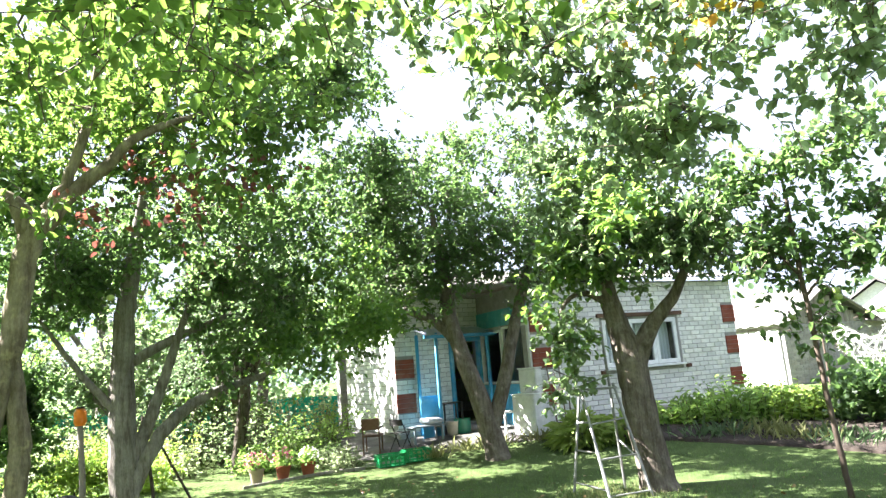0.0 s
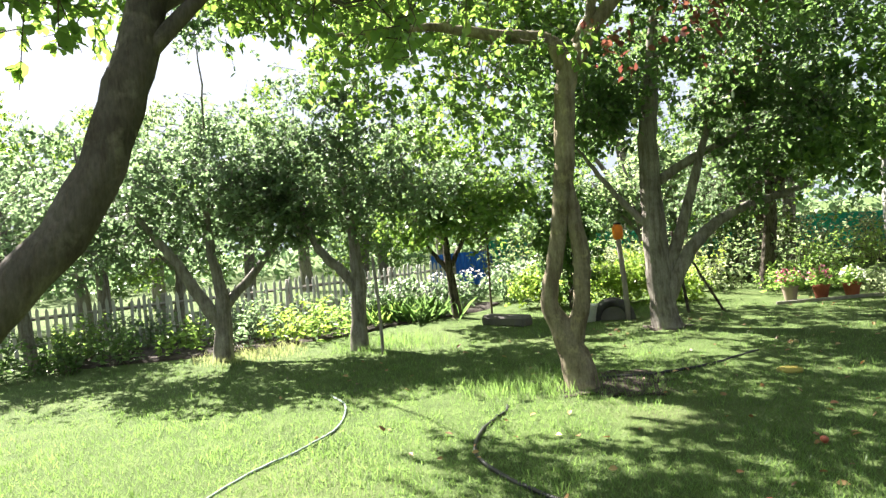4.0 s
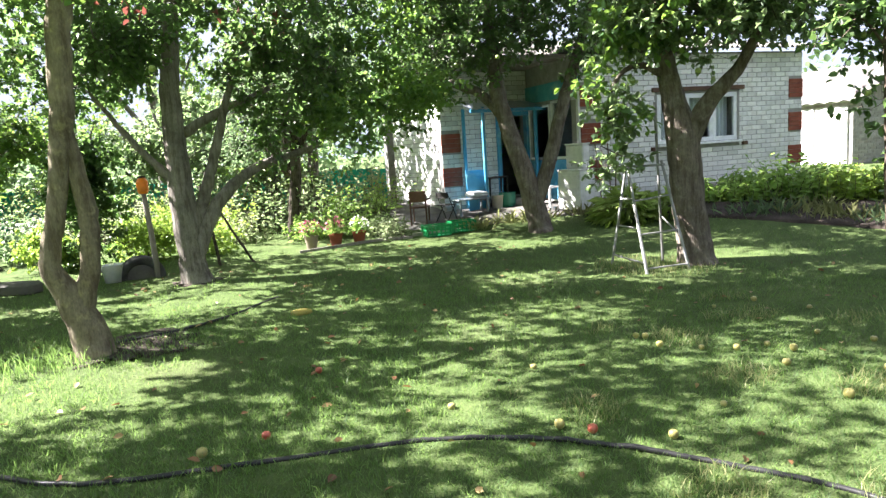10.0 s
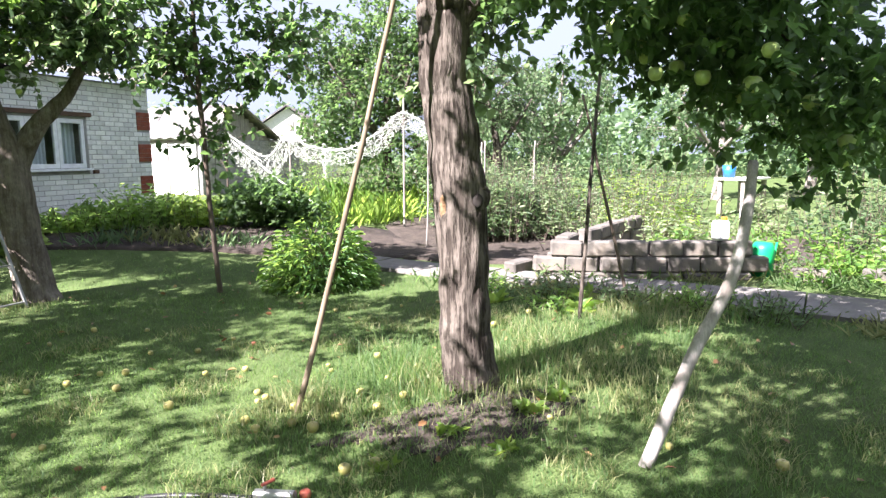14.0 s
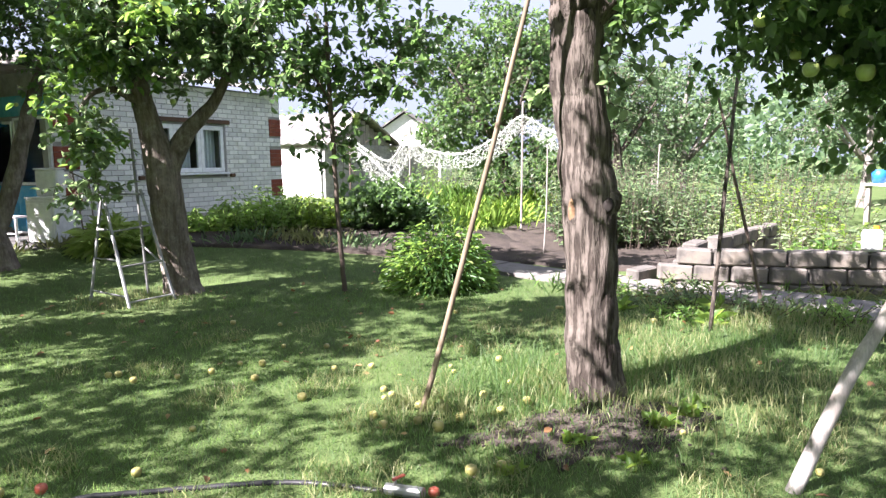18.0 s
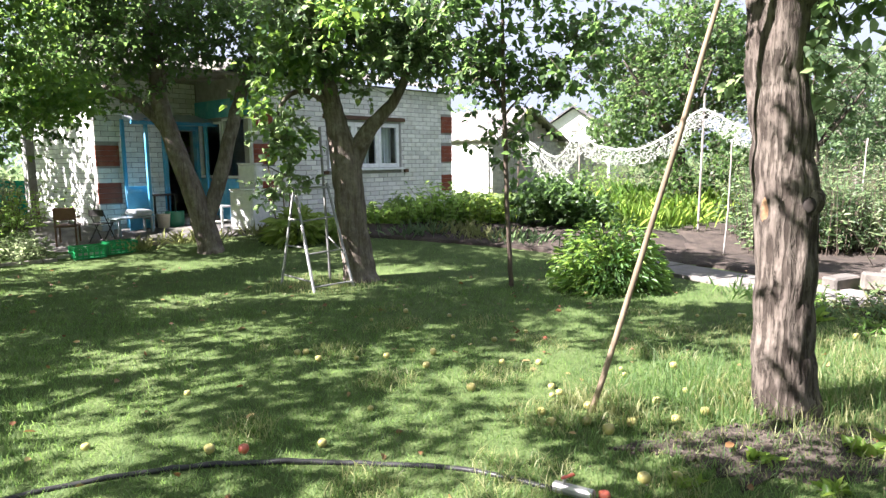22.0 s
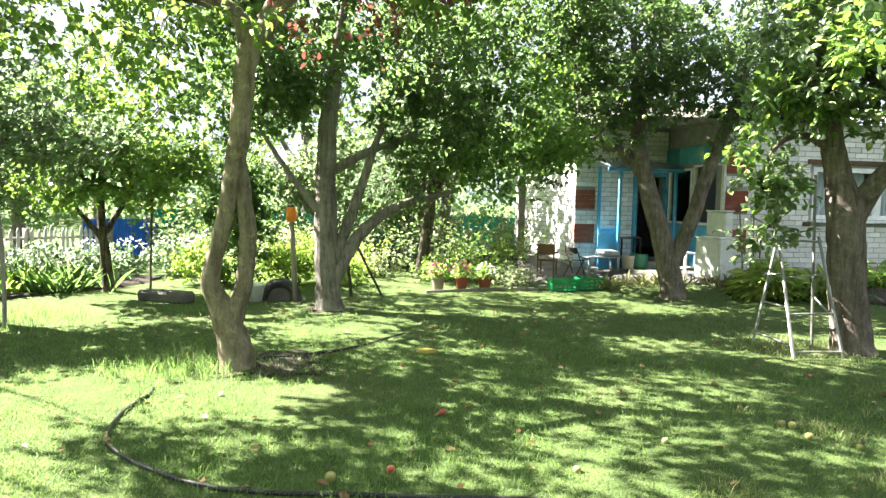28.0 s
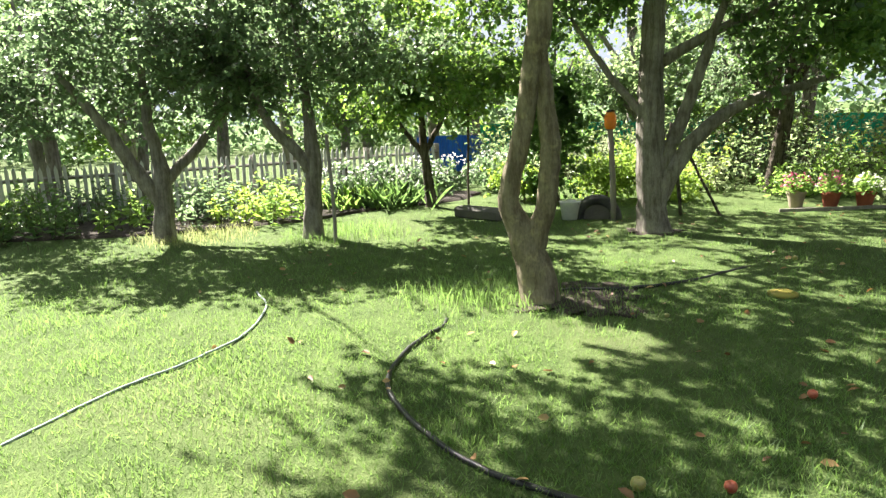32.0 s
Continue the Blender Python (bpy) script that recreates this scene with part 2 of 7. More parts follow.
class Shape:
    """Collects vertices and faces of one part."""

    def __init__(self):
        self.v, self.f = [], []

    def add(self, verts, faces):
        n = len(self.v)
        self.v.extend(tuple(p) for p in verts)
        self.f.extend(tuple(i + n for i in f) for f in faces)
        return self

    def box(self, centre, size, turn=None, bevel=0.0):
        sx, sy, sz = (s / 2 for s in size)
        b = min(bevel, sx * 0.9, sy * 0.9, sz * 0.9)
        if b > 0:
            pts = []
            for z, k in ((-sz, 0), (-sz + b, 1), (sz - b, 1), (sz, 0)):
                ex, ey = (sx, sy) if k else (sx - b, sy - b)
                c = b if k else 0.0
                pts += [(-ex + c, -ey, z), (ex - c, -ey, z), (ex, -ey + c, z), (ex, ey - c, z), (ex - c, ey, z), (-ex + c, ey, z), (-ex, ey - c, z), (-ex, -ey + c, z)]
            fs = [tuple(range(7, -1, -1)), tuple(range(24, 32))]
            fs += [(r * 8 + i, r * 8 + (i + 1) % 8, r * 8 + 8 + (i + 1) % 8, r * 8 + 8 + i) for r in range(3) for i in range(8)]
        else:
            pts = [(x, y, z) for z in (-sz, sz) for x, y in ((-sx, -sy), (sx, -sy), (sx, sy), (-sx, sy))]
            fs = [(3, 2, 1, 0), (4, 5, 6, 7), (0, 1, 5, 4), (1, 2, 6, 5), (2, 3, 7, 6), (3, 0, 4, 7)]
        m = Matrix.Translation(centre) @ (turn.to_4x4() if turn else Matrix.Identity(4))
        return self.add([m @ Vector(p) for p in pts], fs)

    def tube(self, pts, radii, sides=8, cap=True, wobble=0.0, seed=0):
        """A limb along points, with its own radius at each."""
        pts = [Vector(p[:3]) for p in pts]
        rnd = random.Random(seed)
        rings, faces, side = [], [], None
        for i, p in enumerate(pts):
            way = (pts[min(i + 1, len(pts) - 1)] - pts[max(i - 1, 0)]).normalized()
            if side is None:
                side = way.cross(Vector((0.31, 0.95, 0.05)))
            side = side - way * side.dot(way)
            side.normalize()
            other = way.cross(side)
            for k in range(sides):
                a = 2 * math.pi * k / sides
                r = radii[i] * (1 + wobble * rnd.uniform(-1, 1))
                rings.append(p + (side * math.cos(a) + other * math.sin(a)) * r)
        for i in range(len(pts) - 1):
            for k in range(sides):
                k2 = (k + 1) % sides
                faces.append((i * sides + k, i * sides + k2, (i + 1) * sides + k2, (i + 1) * sides + k))
        if cap:
            faces += [tuple(range(sides - 1, -1, -1)), tuple(range((len(pts) - 1) * sides, len(pts) * sides))]
        return self.add(rings, faces)

    def lathe(self, profile, sides=16, centre=(0, 0, 0), squash=(1, 1)):
        cx, cy, cz = centre
        pts = [(cx + r * math.cos(2 * math.pi * k / sides) * squash[0], cy + r * math.sin(2 * math.pi * k / sides) * squash[1], cz + z)
               for r, z in profile for k in range(sides)]
        faces = [(i * sides + k, i * sides + (k + 1) % sides, (i + 1) * sides + (k + 1) % sides, (i + 1) * sides + k)
                 for i in range(len(profile) - 1) for k in range(sides)]
        return self.add(pts, faces)

    def mesh(self, name, mat, smooth=False):
        me = bpy.data.meshes.new(name)
        me.from_pydata(self.v, [], self.f)
        if smooth:
            me.polygons.foreach_set("use_smooth", [True] * len(me.polygons))
        me.materials.append(mat)
        me.validate()
        return me


def part(name, shape, mat, parent=None, label="", smooth=False):
    """One mesh object, under a thing or a part."""
    ob = new(name, shape.mesh(name, mat, smooth) if isinstance(shape, Shape) else shape)
    if parent:
        ob.parent = parent
    return tagged(ob, label)


def thing(name, at, label, category, group="", kind="", turn=0.0):
    ob = new(name)
    ob.empty_display_size = 0.1
    ob.matrix_world = pose(*at, 0, 0, turn)
    return tagged(ob, label, category, group, kind)


def smooth_line(pts, n):
    """A Catmull-Rom line of n points a span through control points of 3 or 4 numbers."""
    p = np.array(pts, float)
    p = np.vstack([2 * p[0] - p[1], p, 2 * p[-1] - p[-2]])
    out = []
    for i in range(1, len(p) - 2):
        for k in range(n):
            t = k / n
            a, b, c, d = p[i - 1 : i + 3]
            out.append(0.5 * (2 * b + (c - a) * t + (2 * a - 5 * b + 4 * c - d) * t * t + (3 * b - a - 3 * c + d) * t**3))
    out.append(p[-2])
    return np.array(out)


def fast_mesh(name, verts, faces, mat, smooth=False):
    """A mesh from arrays: verts (n, 3), faces (m, 3 or 4)."""
    me = bpy.data.meshes.new(name)
    m, k = faces.shape
    me.vertices.add(len(verts))
    me.vertices.foreach_set("co", np.ascontiguousarray(verts, np.float32).ravel())
    me.loops.add(m * k)
    me.loops.foreach_set("vertex_index", np.ascontiguousarray(faces, np.int32).ravel())
    me.polygons.add(m)
    me.polygons.foreach_set("loop_start", np.arange(0, m * k, k, dtype=np.int32))
    if smooth:
        me.polygons.foreach_set("use_smooth", np.ones(m, bool))
    me.materials.append(mat)
    me.update(calc_edges=True)
    return me


def unit(a):
    return a / np.maximum(np.linalg.norm(a, axis=-1, keepdims=True), 1e-9)


def leaves_mesh(name, pos, way, size, mat, rng, width=0.70, fold=0.25, droop=0.15, plain_leaf=False):
    """Leaves, each a folded blade of six corners: pos the stalk ends, way the directions to the tips."""
    n = len(pos)
    way = unit(way)
    side = unit(np.cross(way, rng.normal(size=(n, 3)) * 0.5 + (0, 0, 1.0)))
    up = np.cross(side, way)
    s = size[:, None]
    w = width * s / 2
    lift = fold * w
    if plain_leaf:
        mid = pos + way * s * 0.45
        v = np.stack([pos, mid + side * w, pos + way * s - up * droop * s, mid - side * w], 1).reshape(-1, 3)
        return fast_mesh(name, v, np.arange(n)[:, None] * 4 + np.arange(4)[None], mat)
    base = pos
    l1 = pos + way * s * 0.30 - side * w * 0.92 + up * lift
    r1 = pos + way * s * 0.30 + side * w * 0.92 + up * lift
    l2 = pos + way * s * 0.68 - side * w * 0.80 + up * (lift - droop * s * 0.3)
    r2 = pos + way * s * 0.68 + side * w * 0.80 + up * (lift - droop * s * 0.3)
    tip = pos + way * s - up * droop * s
    v = np.stack([base, r1, r2, tip, l2, l1], 1).reshape(-1, 3)
    k = np.arange(n)[:, None] * 6
    f = np.stack([k + [[0, 1, 2, 3]], k + [[0, 3, 4, 5]]], 1).reshape(-1, 4)
    return fast_mesh(name, v, f, mat)


def twigs_mesh(name, a, b, r, mat):
    """Many thin straight twigs from a to b, three-sided."""
    n = len(a)
    way = unit(b - a)
    s1 = unit(np.cross(way, np.array([0.3, 0.5, 0.81])))
    s2 = np.cross(way, s1)
    ring = []
    for ang in (0, 2.094, 4.189):
        o = s1 * math.cos(ang) + s2 * math.sin(ang)
        ring += [a + o * r, b + o * r * 0.4]
    v = np.stack(ring, 1).reshape(-1, 3)
    k = np.arange(n)[:, None] * 6
    f = np.stack([k + [[0, 2, 3, 1]], k + [[2, 4, 5, 3]], k + [[4, 0, 1, 5]]], 1).reshape(-1, 4)
    return fast_mesh(name, v, f, mat)


def side_branches(parent, ends, pts, origin, rng, mat):
    """Crooked tapering branches from the nearest limb, or from a branch already grown, out to each clump of leaves."""
    sh, grown = Shape(), [p for p in pts]
    order = np.argsort(np.min(((ends[:, None] - pts[None]) ** 2).sum(-1), 1))
    for e in ends[order]:
        g = np.array(grown)
        a = g[np.argmin(((g - e) ** 2).sum(1))]
        far = np.linalg.norm(e - a)
        if far < 0.12 or far > 2.4:
            continue
        k = 5
        t = np.linspace(0, 1, k + 1)[:, None]
        line_ = a + (e - a) * t + np.c_[rng.normal(size=(k + 1, 2)) * 0.05, rng.normal(size=k + 1) * 0.04 + 0.10 * far * np.sin(math.pi * t[:, 0])] * (np.sin(math.pi * t) ** 0.5)
        r0 = 0.006 + 0.008 * min(far, 1.3)
        sh.tube([Vector(p - origin) for p in line_], list(np.linspace(r0, 0.004, k + 1)), 5)
        grown.extend(line_[2:])
    if sh.v:
        tagged(part("limbwork", sh, mat, parent, smooth=True), kind="stuff")


FULL = 2.5                                     # how many clumps a lobe has, against its number


def crown(parent, origin, blobs, mat, rng, size=0.07, twig=0.32, per=11, name="crown", label="", limbs=None, bare=0.0, plain_leaf=False, bark="twig"):
    """Foliage: clumps of leaves on short twigs, scattered through lobes (x, y, z, rx, ry, rz, clumps)."""
    heads, knobs = [], []
    for x, y, z, rx, ry, rz, count in blobs:
        count = max(3, int(count * FULL))
        knots = max(3, count // 17)
        d = unit(rng.normal(size=(knots, 3)))
        far = rng.random((knots, 1)) ** 0.40
        mids = np.array([x, y, z]) + d * far * np.array([rx, ry, rz])
        knobs.append(mids)
        loose = min(0.15, 0.42 * min(rx, ry, rz))
        heads.append(mids[rng.integers(0, knots, count)] + rng.normal(size=(count, 3)) * loose * np.array([1, 1, 0.75]))
    heads = np.vstack(heads)
    heads = heads + rng.normal(size=heads.shape) * 0.06
    n = len(heads)
    way = unit(rng.normal(size=(n, 3)) * np.array([1, 1, 0.7]) + np.array([0, 0, -0.15]))
    length = twig * rng.uniform(0.6, 1.4, (n, 1))
    ends = heads + way * length
    t = rng.uniform(0.1, 1.0, (n, per, 1))
    pos = heads[:, None] + way[:, None] * length[:, None] * t
    out = unit(rng.normal(size=(n, per, 3)) + way[:, None] * 0.5 + np.array([0, 0, -0.45]))
    keep = rng.random((n, per)) > bare
    pos, out = pos[keep], out[keep]
    sz = size * 1.06 * rng.uniform(0.65, 1.3, len(pos))
    o = np.array(origin)
    tagged(part(name, leaves_mesh(name, pos - o, out, sz, mat, rng, plain_leaf=plain_leaf), None, parent, label), kind="stuff")
    if limbs is not None:
        pts = np.vstack([np.array(l)[:, :3] for l in limbs])
        near = pts[np.argmin(((heads[:, None] - pts[None]) ** 2).sum(-1), 1)]
        mid = (near + heads) / 2 + rng.normal(size=heads.shape) * 0.05 + np.array([0, 0, 0.06])
        pick = (rng.random(n) < 0.12) & (np.linalg.norm(near - heads, axis=1) < 0.6)
        a = np.vstack([heads, near[pick], mid[pick]])
        b = np.vstack([ends, mid[pick], heads[pick]])
        side_branches(parent, np.vstack(knobs), pts, o, rng, M[bark])
        tagged(part("branchwork", twigs_mesh("branchwork", a - o, b - o, 0.0045, M["twig"]), None, parent), kind="stuff")
    return heads


def furrowed(sh, line, o, seed, sides=44, step=0.04):
    """A thick stem whose bark stands in long uneven ridges, wider at the foot."""
    d = np.r_[0, np.cumsum(np.linalg.norm(np.diff(line[:, :3], axis=0), axis=1))]
    n = max(6, int(d[-1] / step))
    at = np.linspace(0, d[-1], n)
    pts = [Vector([np.interp(a, d, line[:, k]) for k in range(3)]) - o for a in at]
    rad = [max(0.006, np.interp(a, d, line[:, 3])) for a in at]
    verts, side = [], None
    for i, p in enumerate(pts):
        way = (pts[min(i + 1, n - 1)] - pts[max(i - 1, 0)]).normalized()
        side = way.cross(Vector((0.31, 0.95, 0.05))) if side is None else side
        side = (side - way * side.dot(way)).normalized()
        other = way.cross(side)
        for k in range(sides):
            a = 2 * math.pi * k / sides
            u, w = math.cos(a), math.sin(a)
            swell = noise.noise((u * 1.1 + seed, w * 1.1, at[i] * 1.2)) * 0.04
            ridge = noise.noise((u * 5.5 + 0.25 * math.sin(at[i] * 7), w * 5.5 + seed, at[i] * 1.7))
            fine = noise.noise((u * 11.0 + seed, w * 11.0, at[i] * 7.0))
            foot = 0.16 * max(0.0, 1 - at[i] / 0.22) ** 2 * max(0.0, math.sin(a * 2.5 + seed)) if line[0, 2] < 0.4 else 0.0
            verts.append(p + (side * u + other * w) * rad[i] * (1 + swell - 0.10 * max(0.0, 0.22 - abs(ridge)) / 0.22 + 0.03 * fine + foot))
    faces = [(i * sides + k, i * sides + (k + 1) % sides, (i + 1) * sides + (k + 1) % sides, (i + 1) * sides + k) for i in range(n - 1) for k in range(sides)]
    faces.append(tuple(range((n - 1) * sides, n * sides)))
    sh.add(verts, faces)


def tree(name, base, limbs, blobs, label, seed, bark="bark", leaf="leaf", size=0.07, per=11, twig=0.32, extra=(), group="orchard trees", bare=0.0, plain_leaf=False):
    """A tree: limbs of (x, y, z, radius) in the world, the first one the trunk, and lobes of foliage."""
    rng = np.random.default_rng(seed)
    ob = thing(name, (base[0], base[1], ground_z(base[0], base[1])), label, "tree", group)
    o = ob.matrix_world.translation
    lines = []
    for i, l in enumerate(limbs):
        line = smooth_line(l, 5)
        line[:, :3] += rng.normal(size=(len(line), 3)) * np.minimum(line[:, 3:4] * 0.12, 0.006)
        if i == 0:
            line[0, 2] = o.z - 0.14
            line[0, 3] *= 1.25
        lines.append(line)
        sh = Shape()
        if line[:, 3].max() > 0.09:
            furrowed(sh, line, o, seed * 31 + i, *((48, 0.035) if seed == 16 else (26, 0.07)))
        else:
            sh.tube([Vector(p[:3]) - o for p in line], [max(0.006, p[3]) for p in line], 9, wobble=0.06, seed=seed * 31 + i)
        part("trunk" if i == 0 else "limb", sh, M[bark], ob, smooth=True)
    crown(ob, tuple(o), blobs, M[leaf], rng, size, twig, per, limbs=lines, bare=bare, plain_leaf=plain_leaf, bark=bark)
    for lobe, mat, s, nm, *n in extra:
        crown(ob, tuple(o), lobe, M[mat], rng, s, 0.3, n[0] if n else 3, name=nm)
    return ob, lines


def step01(x):
    x = min(1.0, max(0.0, x))
    return x * x * (3 - 2 * x)


def ground_z(x, y):
    """The lawn is level and rises a little towards the house."""
    return 0.28 * step01((y - 9.8) / 2.6)

# ---- ground ----
M["lawn"] = None


def lawn_material():
    m, nd, lk, b = material("lawn_turf", 0.95, 0.0, 0.1)
    big = noise_node(nd, lk, 0.55, 5.0)
    mid = noise_node(nd, lk, 3.2, 6.0)
    fine = noise_node(nd, lk, 70.0, 4.0)
    col = ramp(nd, lk, mid, [(0.25, (0.055, 0.084, 0.029)), (0.55, (0.086, 0.122, 0.043)), (0.8, (0.125, 0.164, 0.062))])
    dry = ramp(nd, lk, big, [(0.52, (0, 0, 0)), (0.78, (0.4, 0.4, 0.4))])
    col = mixed(nd, lk, col, (0.16, 0.155, 0.09), dry)
    soil = ramp(nd, lk, noise_node(nd, lk, 9.0, 5.0), [(0.68, (0, 0, 0)), (0.78, (0.5, 0.5, 0.5))])
    col = mixed(nd, lk, col, (0.085, 0.065, 0.045), soil)
    col = mixed(nd, lk, col, ramp(nd, lk, fine, [(0.3, (0.7, 0.74, 0.66)), (0.7, (1.15, 1.15, 1.08))]), 1.0, "MULTIPLY")
    lk.new(col, b.inputs["Base Color"])
    bump(nd, lk, b, fine, 0.8, 0.03)
    return m


M["lawn"] = lawn_material()
M["soil"] = rough_mat("dry_soil", (0.042, 0.033, 0.026), (0.105, 0.085, 0.066), 5.0, 40.0, 0.97, 0.9, 0.03, shade=0.4)
M["soil_dark"] = rough_mat("bed_soil", (0.036, 0.029, 0.023), (0.08, 0.063, 0.049), 5.0, 40.0, 0.97, 0.9, 0.03, shade=0.4)


def spread(near, far, step):
    out, s, x = [], step, near
    while x < far:
        out.append(x)
        x += s
        s *= 1.22
    return out + [far]


xs = [-v for v in reversed(spread(16.3, 900, 0.5))] + [-16 + 0.25 * i for i in range(113)] + spread(12.3, 900, 0.5)
ys = [-v for v in reversed(spread(6.3, 900, 0.5))] + [-6 + 0.25 * i for i in range(105)] + spread(20.3, 900, 0.5)
gv = [(x, y, ground_z(x, y) + (0.018 * noise.noise((x * 0.9, y * 0.9, 0)) if abs(x) < 30 and abs(y) < 40 else 0)) for y in ys for x in xs]
gw = len(xs)
ground = Shape().add(gv, [(j * gw + i, j * gw + i + 1, (j + 1) * gw + i + 1, (j + 1) * gw + i) for j in range(len(ys) - 1) for i in range(gw - 1)])
tagged(part("ground", ground, M["lawn"], smooth=True), "mown garden lawn with dry and mossy patches", "lawn", kind="structure")


def patch(name, outline, mat, label, lift=0.015, edge=0.12, seed=1, category="soil"):
    """A low irregular mound of earth inside an outline of (x, y)."""
    c = np.mean(outline, 0)
    ring = smooth_line([(*p, 0) for p in outline] + [(*outline[0], 0)], 6)[:-1, :2]
    rnd = random.Random(seed)
    n = len(ring)
    v, f = [], []
    for k, s in enumerate((1.0, 0.97, 0.8, 0.55, 0.28)):
        for p in ring:
            q = c + (p - c) * s * (1 + rnd.uniform(-edge, edge) * 0.3)
            z = ground_z(*q) + (-0.05 if k == 0 else lift + 0.012 + rnd.uniform(0, 0.010))
            v.append((*q, z))
    v.append((*c, ground_z(*c) + lift + 0.02))
    for k in range(4):
        f += [(k * n + i, k * n + (i + 1) % n, (k + 1) * n + (i + 1) % n, (k + 1) * n + i) for i in range(n)]
    f += [(4 * n + i, 4 * n + (i + 1) % n, 5 * n) for i in range(n)]
    return tagged(part(name, Shape().add(v, f), mat, smooth=True), label, category, kind="structure")


# ---- house ----
HT = 51.82                                     # the way the long front runs, from +x
HB = 0.26                                      # ground at the house
M["brick"] = rough_mat("white_brick", (0.70, 0.70, 0.68), (0.84, 0.84, 0.82), 7.0, 55.0, 0.9, 0.5, 0.004, island=True, stain=(0.62, 0.60, 0.56), shade=0.15)
M["brick_part"] = rough_mat("white_brick_single", (0.70, 0.70, 0.68), (0.84, 0.84, 0.82), 7.0, 55.0, 0.9, 0.5, 0.004, island="object", stain=(0.62, 0.60, 0.56), shade=0.15)
M["mortar"] = rough_mat("grey_mortar", (0.24, 0.235, 0.225), (0.38, 0.37, 0.35), 8.0, 90.0, 0.95, 0.5, 0.004)
M["red"] = rough_mat("oxide_red_paint", (0.20, 0.055, 0.035), (0.30, 0.085, 0.05), 6.0, 50.0, 0.8, 0.3, 0.003, stain=(0.25, 0.11, 0.07))
M["blue"] = rough_mat("sky_blue_paint", (0.05, 0.26, 0.46), (0.09, 0.36, 0.58), 5.0, 60.0, 0.55, 0.2, 0.002, stain=(0.18, 0.38, 0.50))
M["teal"] = rough_mat("teal_paint", (0.05, 0.27, 0.33), (0.10, 0.38, 0.44), 5.0, 60.0, 0.6, 0.2, 0.002, stain=(0.2, 0.38, 0.4))
M["white"] = plain("white_enamel", (0.78, 0.78, 0.76), 0.4)
M["pvc"] = plain("white_window_plastic", (0.86, 0.87, 0.88), 0.35)
M["dark"] = plain("dark_interior", (0.03, 0.027, 0.024), 0.9)
M["glass"] = glass_mat("window_glass")
M["slate"] = rough_mat("asbestos_slate", (0.085, 0.08, 0.075), (0.15, 0.145, 0.135), 3.0, 40.0, 0.9, 0.4, 0.004, stain=(0.3, 0.28, 0.22))
M["board"] = rough_mat("weathered_board", (0.20, 0.18, 0.155), (0.36, 0.33, 0.29), 2.5, 30.0, 0.9, 0.5, 0.004, stretch=(6, 6, 0.5), stain=(0.16, 0.13, 0.11))
M["wood"] = rough_mat("pale_wood", (0.13, 0.097, 0.064), (0.24, 0.187, 0.125), 3.0, 30.0, 0.75, 0.4, 0.004, stretch=(6, 6, 0.4))
M["brown"] = rough_mat("dark_brown_wood", (0.07, 0.04, 0.025), (0.14, 0.08, 0.05), 4.0, 40.0, 0.7, 0.3, 0.003)
M["concrete"] = rough_mat("grey_concrete", (0.27, 0.255, 0.23), (0.44, 0.42, 0.38), 2.6, 60.0, 0.93, 0.6, 0.008, stain=(0.22, 0.20, 0.16))
M["stone"] = rough_mat("old_block", (0.09, 0.082, 0.07), (0.19, 0.175, 0.152), 4.0, 45.0, 0.93, 0.7, 0.01, island="object", stain=(0.2, 0.17, 0.13))
M["paving"] = rough_mat("worn_paving", (0.07, 0.066, 0.060), (0.16, 0.15, 0.137), 2.6, 60.0, 0.93, 0.6, 0.008, stain=(0.10, 0.10, 0.07))
M["metal"] = plain("grey_metal", (0.42, 0.42, 0.41), 0.45, 0.7)
M["galv"] = plain("galvanised_sheet", (0.55, 0.60, 0.68), 0.35, 0.6)

house = thing("house", (-3.89, 12.30, HB), "white brick house with red painted quoins and a glazed porch", "house", turn=HT)


def shell(name, x0, x1, y, z0, z1, holes=(), thick=0.3, mat="mortar"):
    """A wall of that thickness behind the plane y, along x, with rectangular holes through it."""
    sh = Shape()
    cuts = sorted({x0, x1, *[h[0] for h in holes], *[h[1] for h in holes]})
    for a, b in zip(cuts, cuts[1:]):
        spans, z = [], z0
        for h in sorted((h for h in holes if h[0] <= a and h[1] >= b), key=lambda h: h[2]):
            spans.append((z, h[2]))
            z = h[3]
        spans.append((z, z1))
        for p, q in spans:
            if q - p > 0.01:
                sh.box(((a + b) / 2, y + thick / 2, (p + q) / 2), (b - a, thick, q - p))
    return part(name, sh, M[mat], house)


WIN = (1.54, 3.55, 1.10, 2.07)
DOOR = (-0.90, -0.24, 0.20, 1.90)
TOP = 2.86
w_main = shell("wall", -0.22, 5.34, 0.012, -0.3, TOP, [WIN])
w_wing = shell("wall", -2.25, -0.22, 2.112, -0.3, TOP, [DOOR])


def turned_shell(name, x, y0, y1, z0, z1, facing, holes=(), thick=0.3):
    """A wall along y whose face stands at x; facing -1 looks to -x."""
    sh = Shape()
    cuts = sorted({y0, y1, *[h[0] for h in holes], *[h[1] for h in holes]})
    for a, b in zip(cuts, cuts[1:]):
        spans, z = [], z0
        for h in sorted((h for h in holes if h[0] <= a and h[1] >= b), key=lambda h: h[2]):
            spans.append((z, h[2]))
            z = h[3]
        spans.append((z, z1))
        for p, q in spans:
            if q - p > 0.01:
                sh.box((x - facing * thick / 2, (a + b) / 2, (p + q) / 2), (thick, b - a, q - p))
    return part(name, sh, M["mortar"], house)


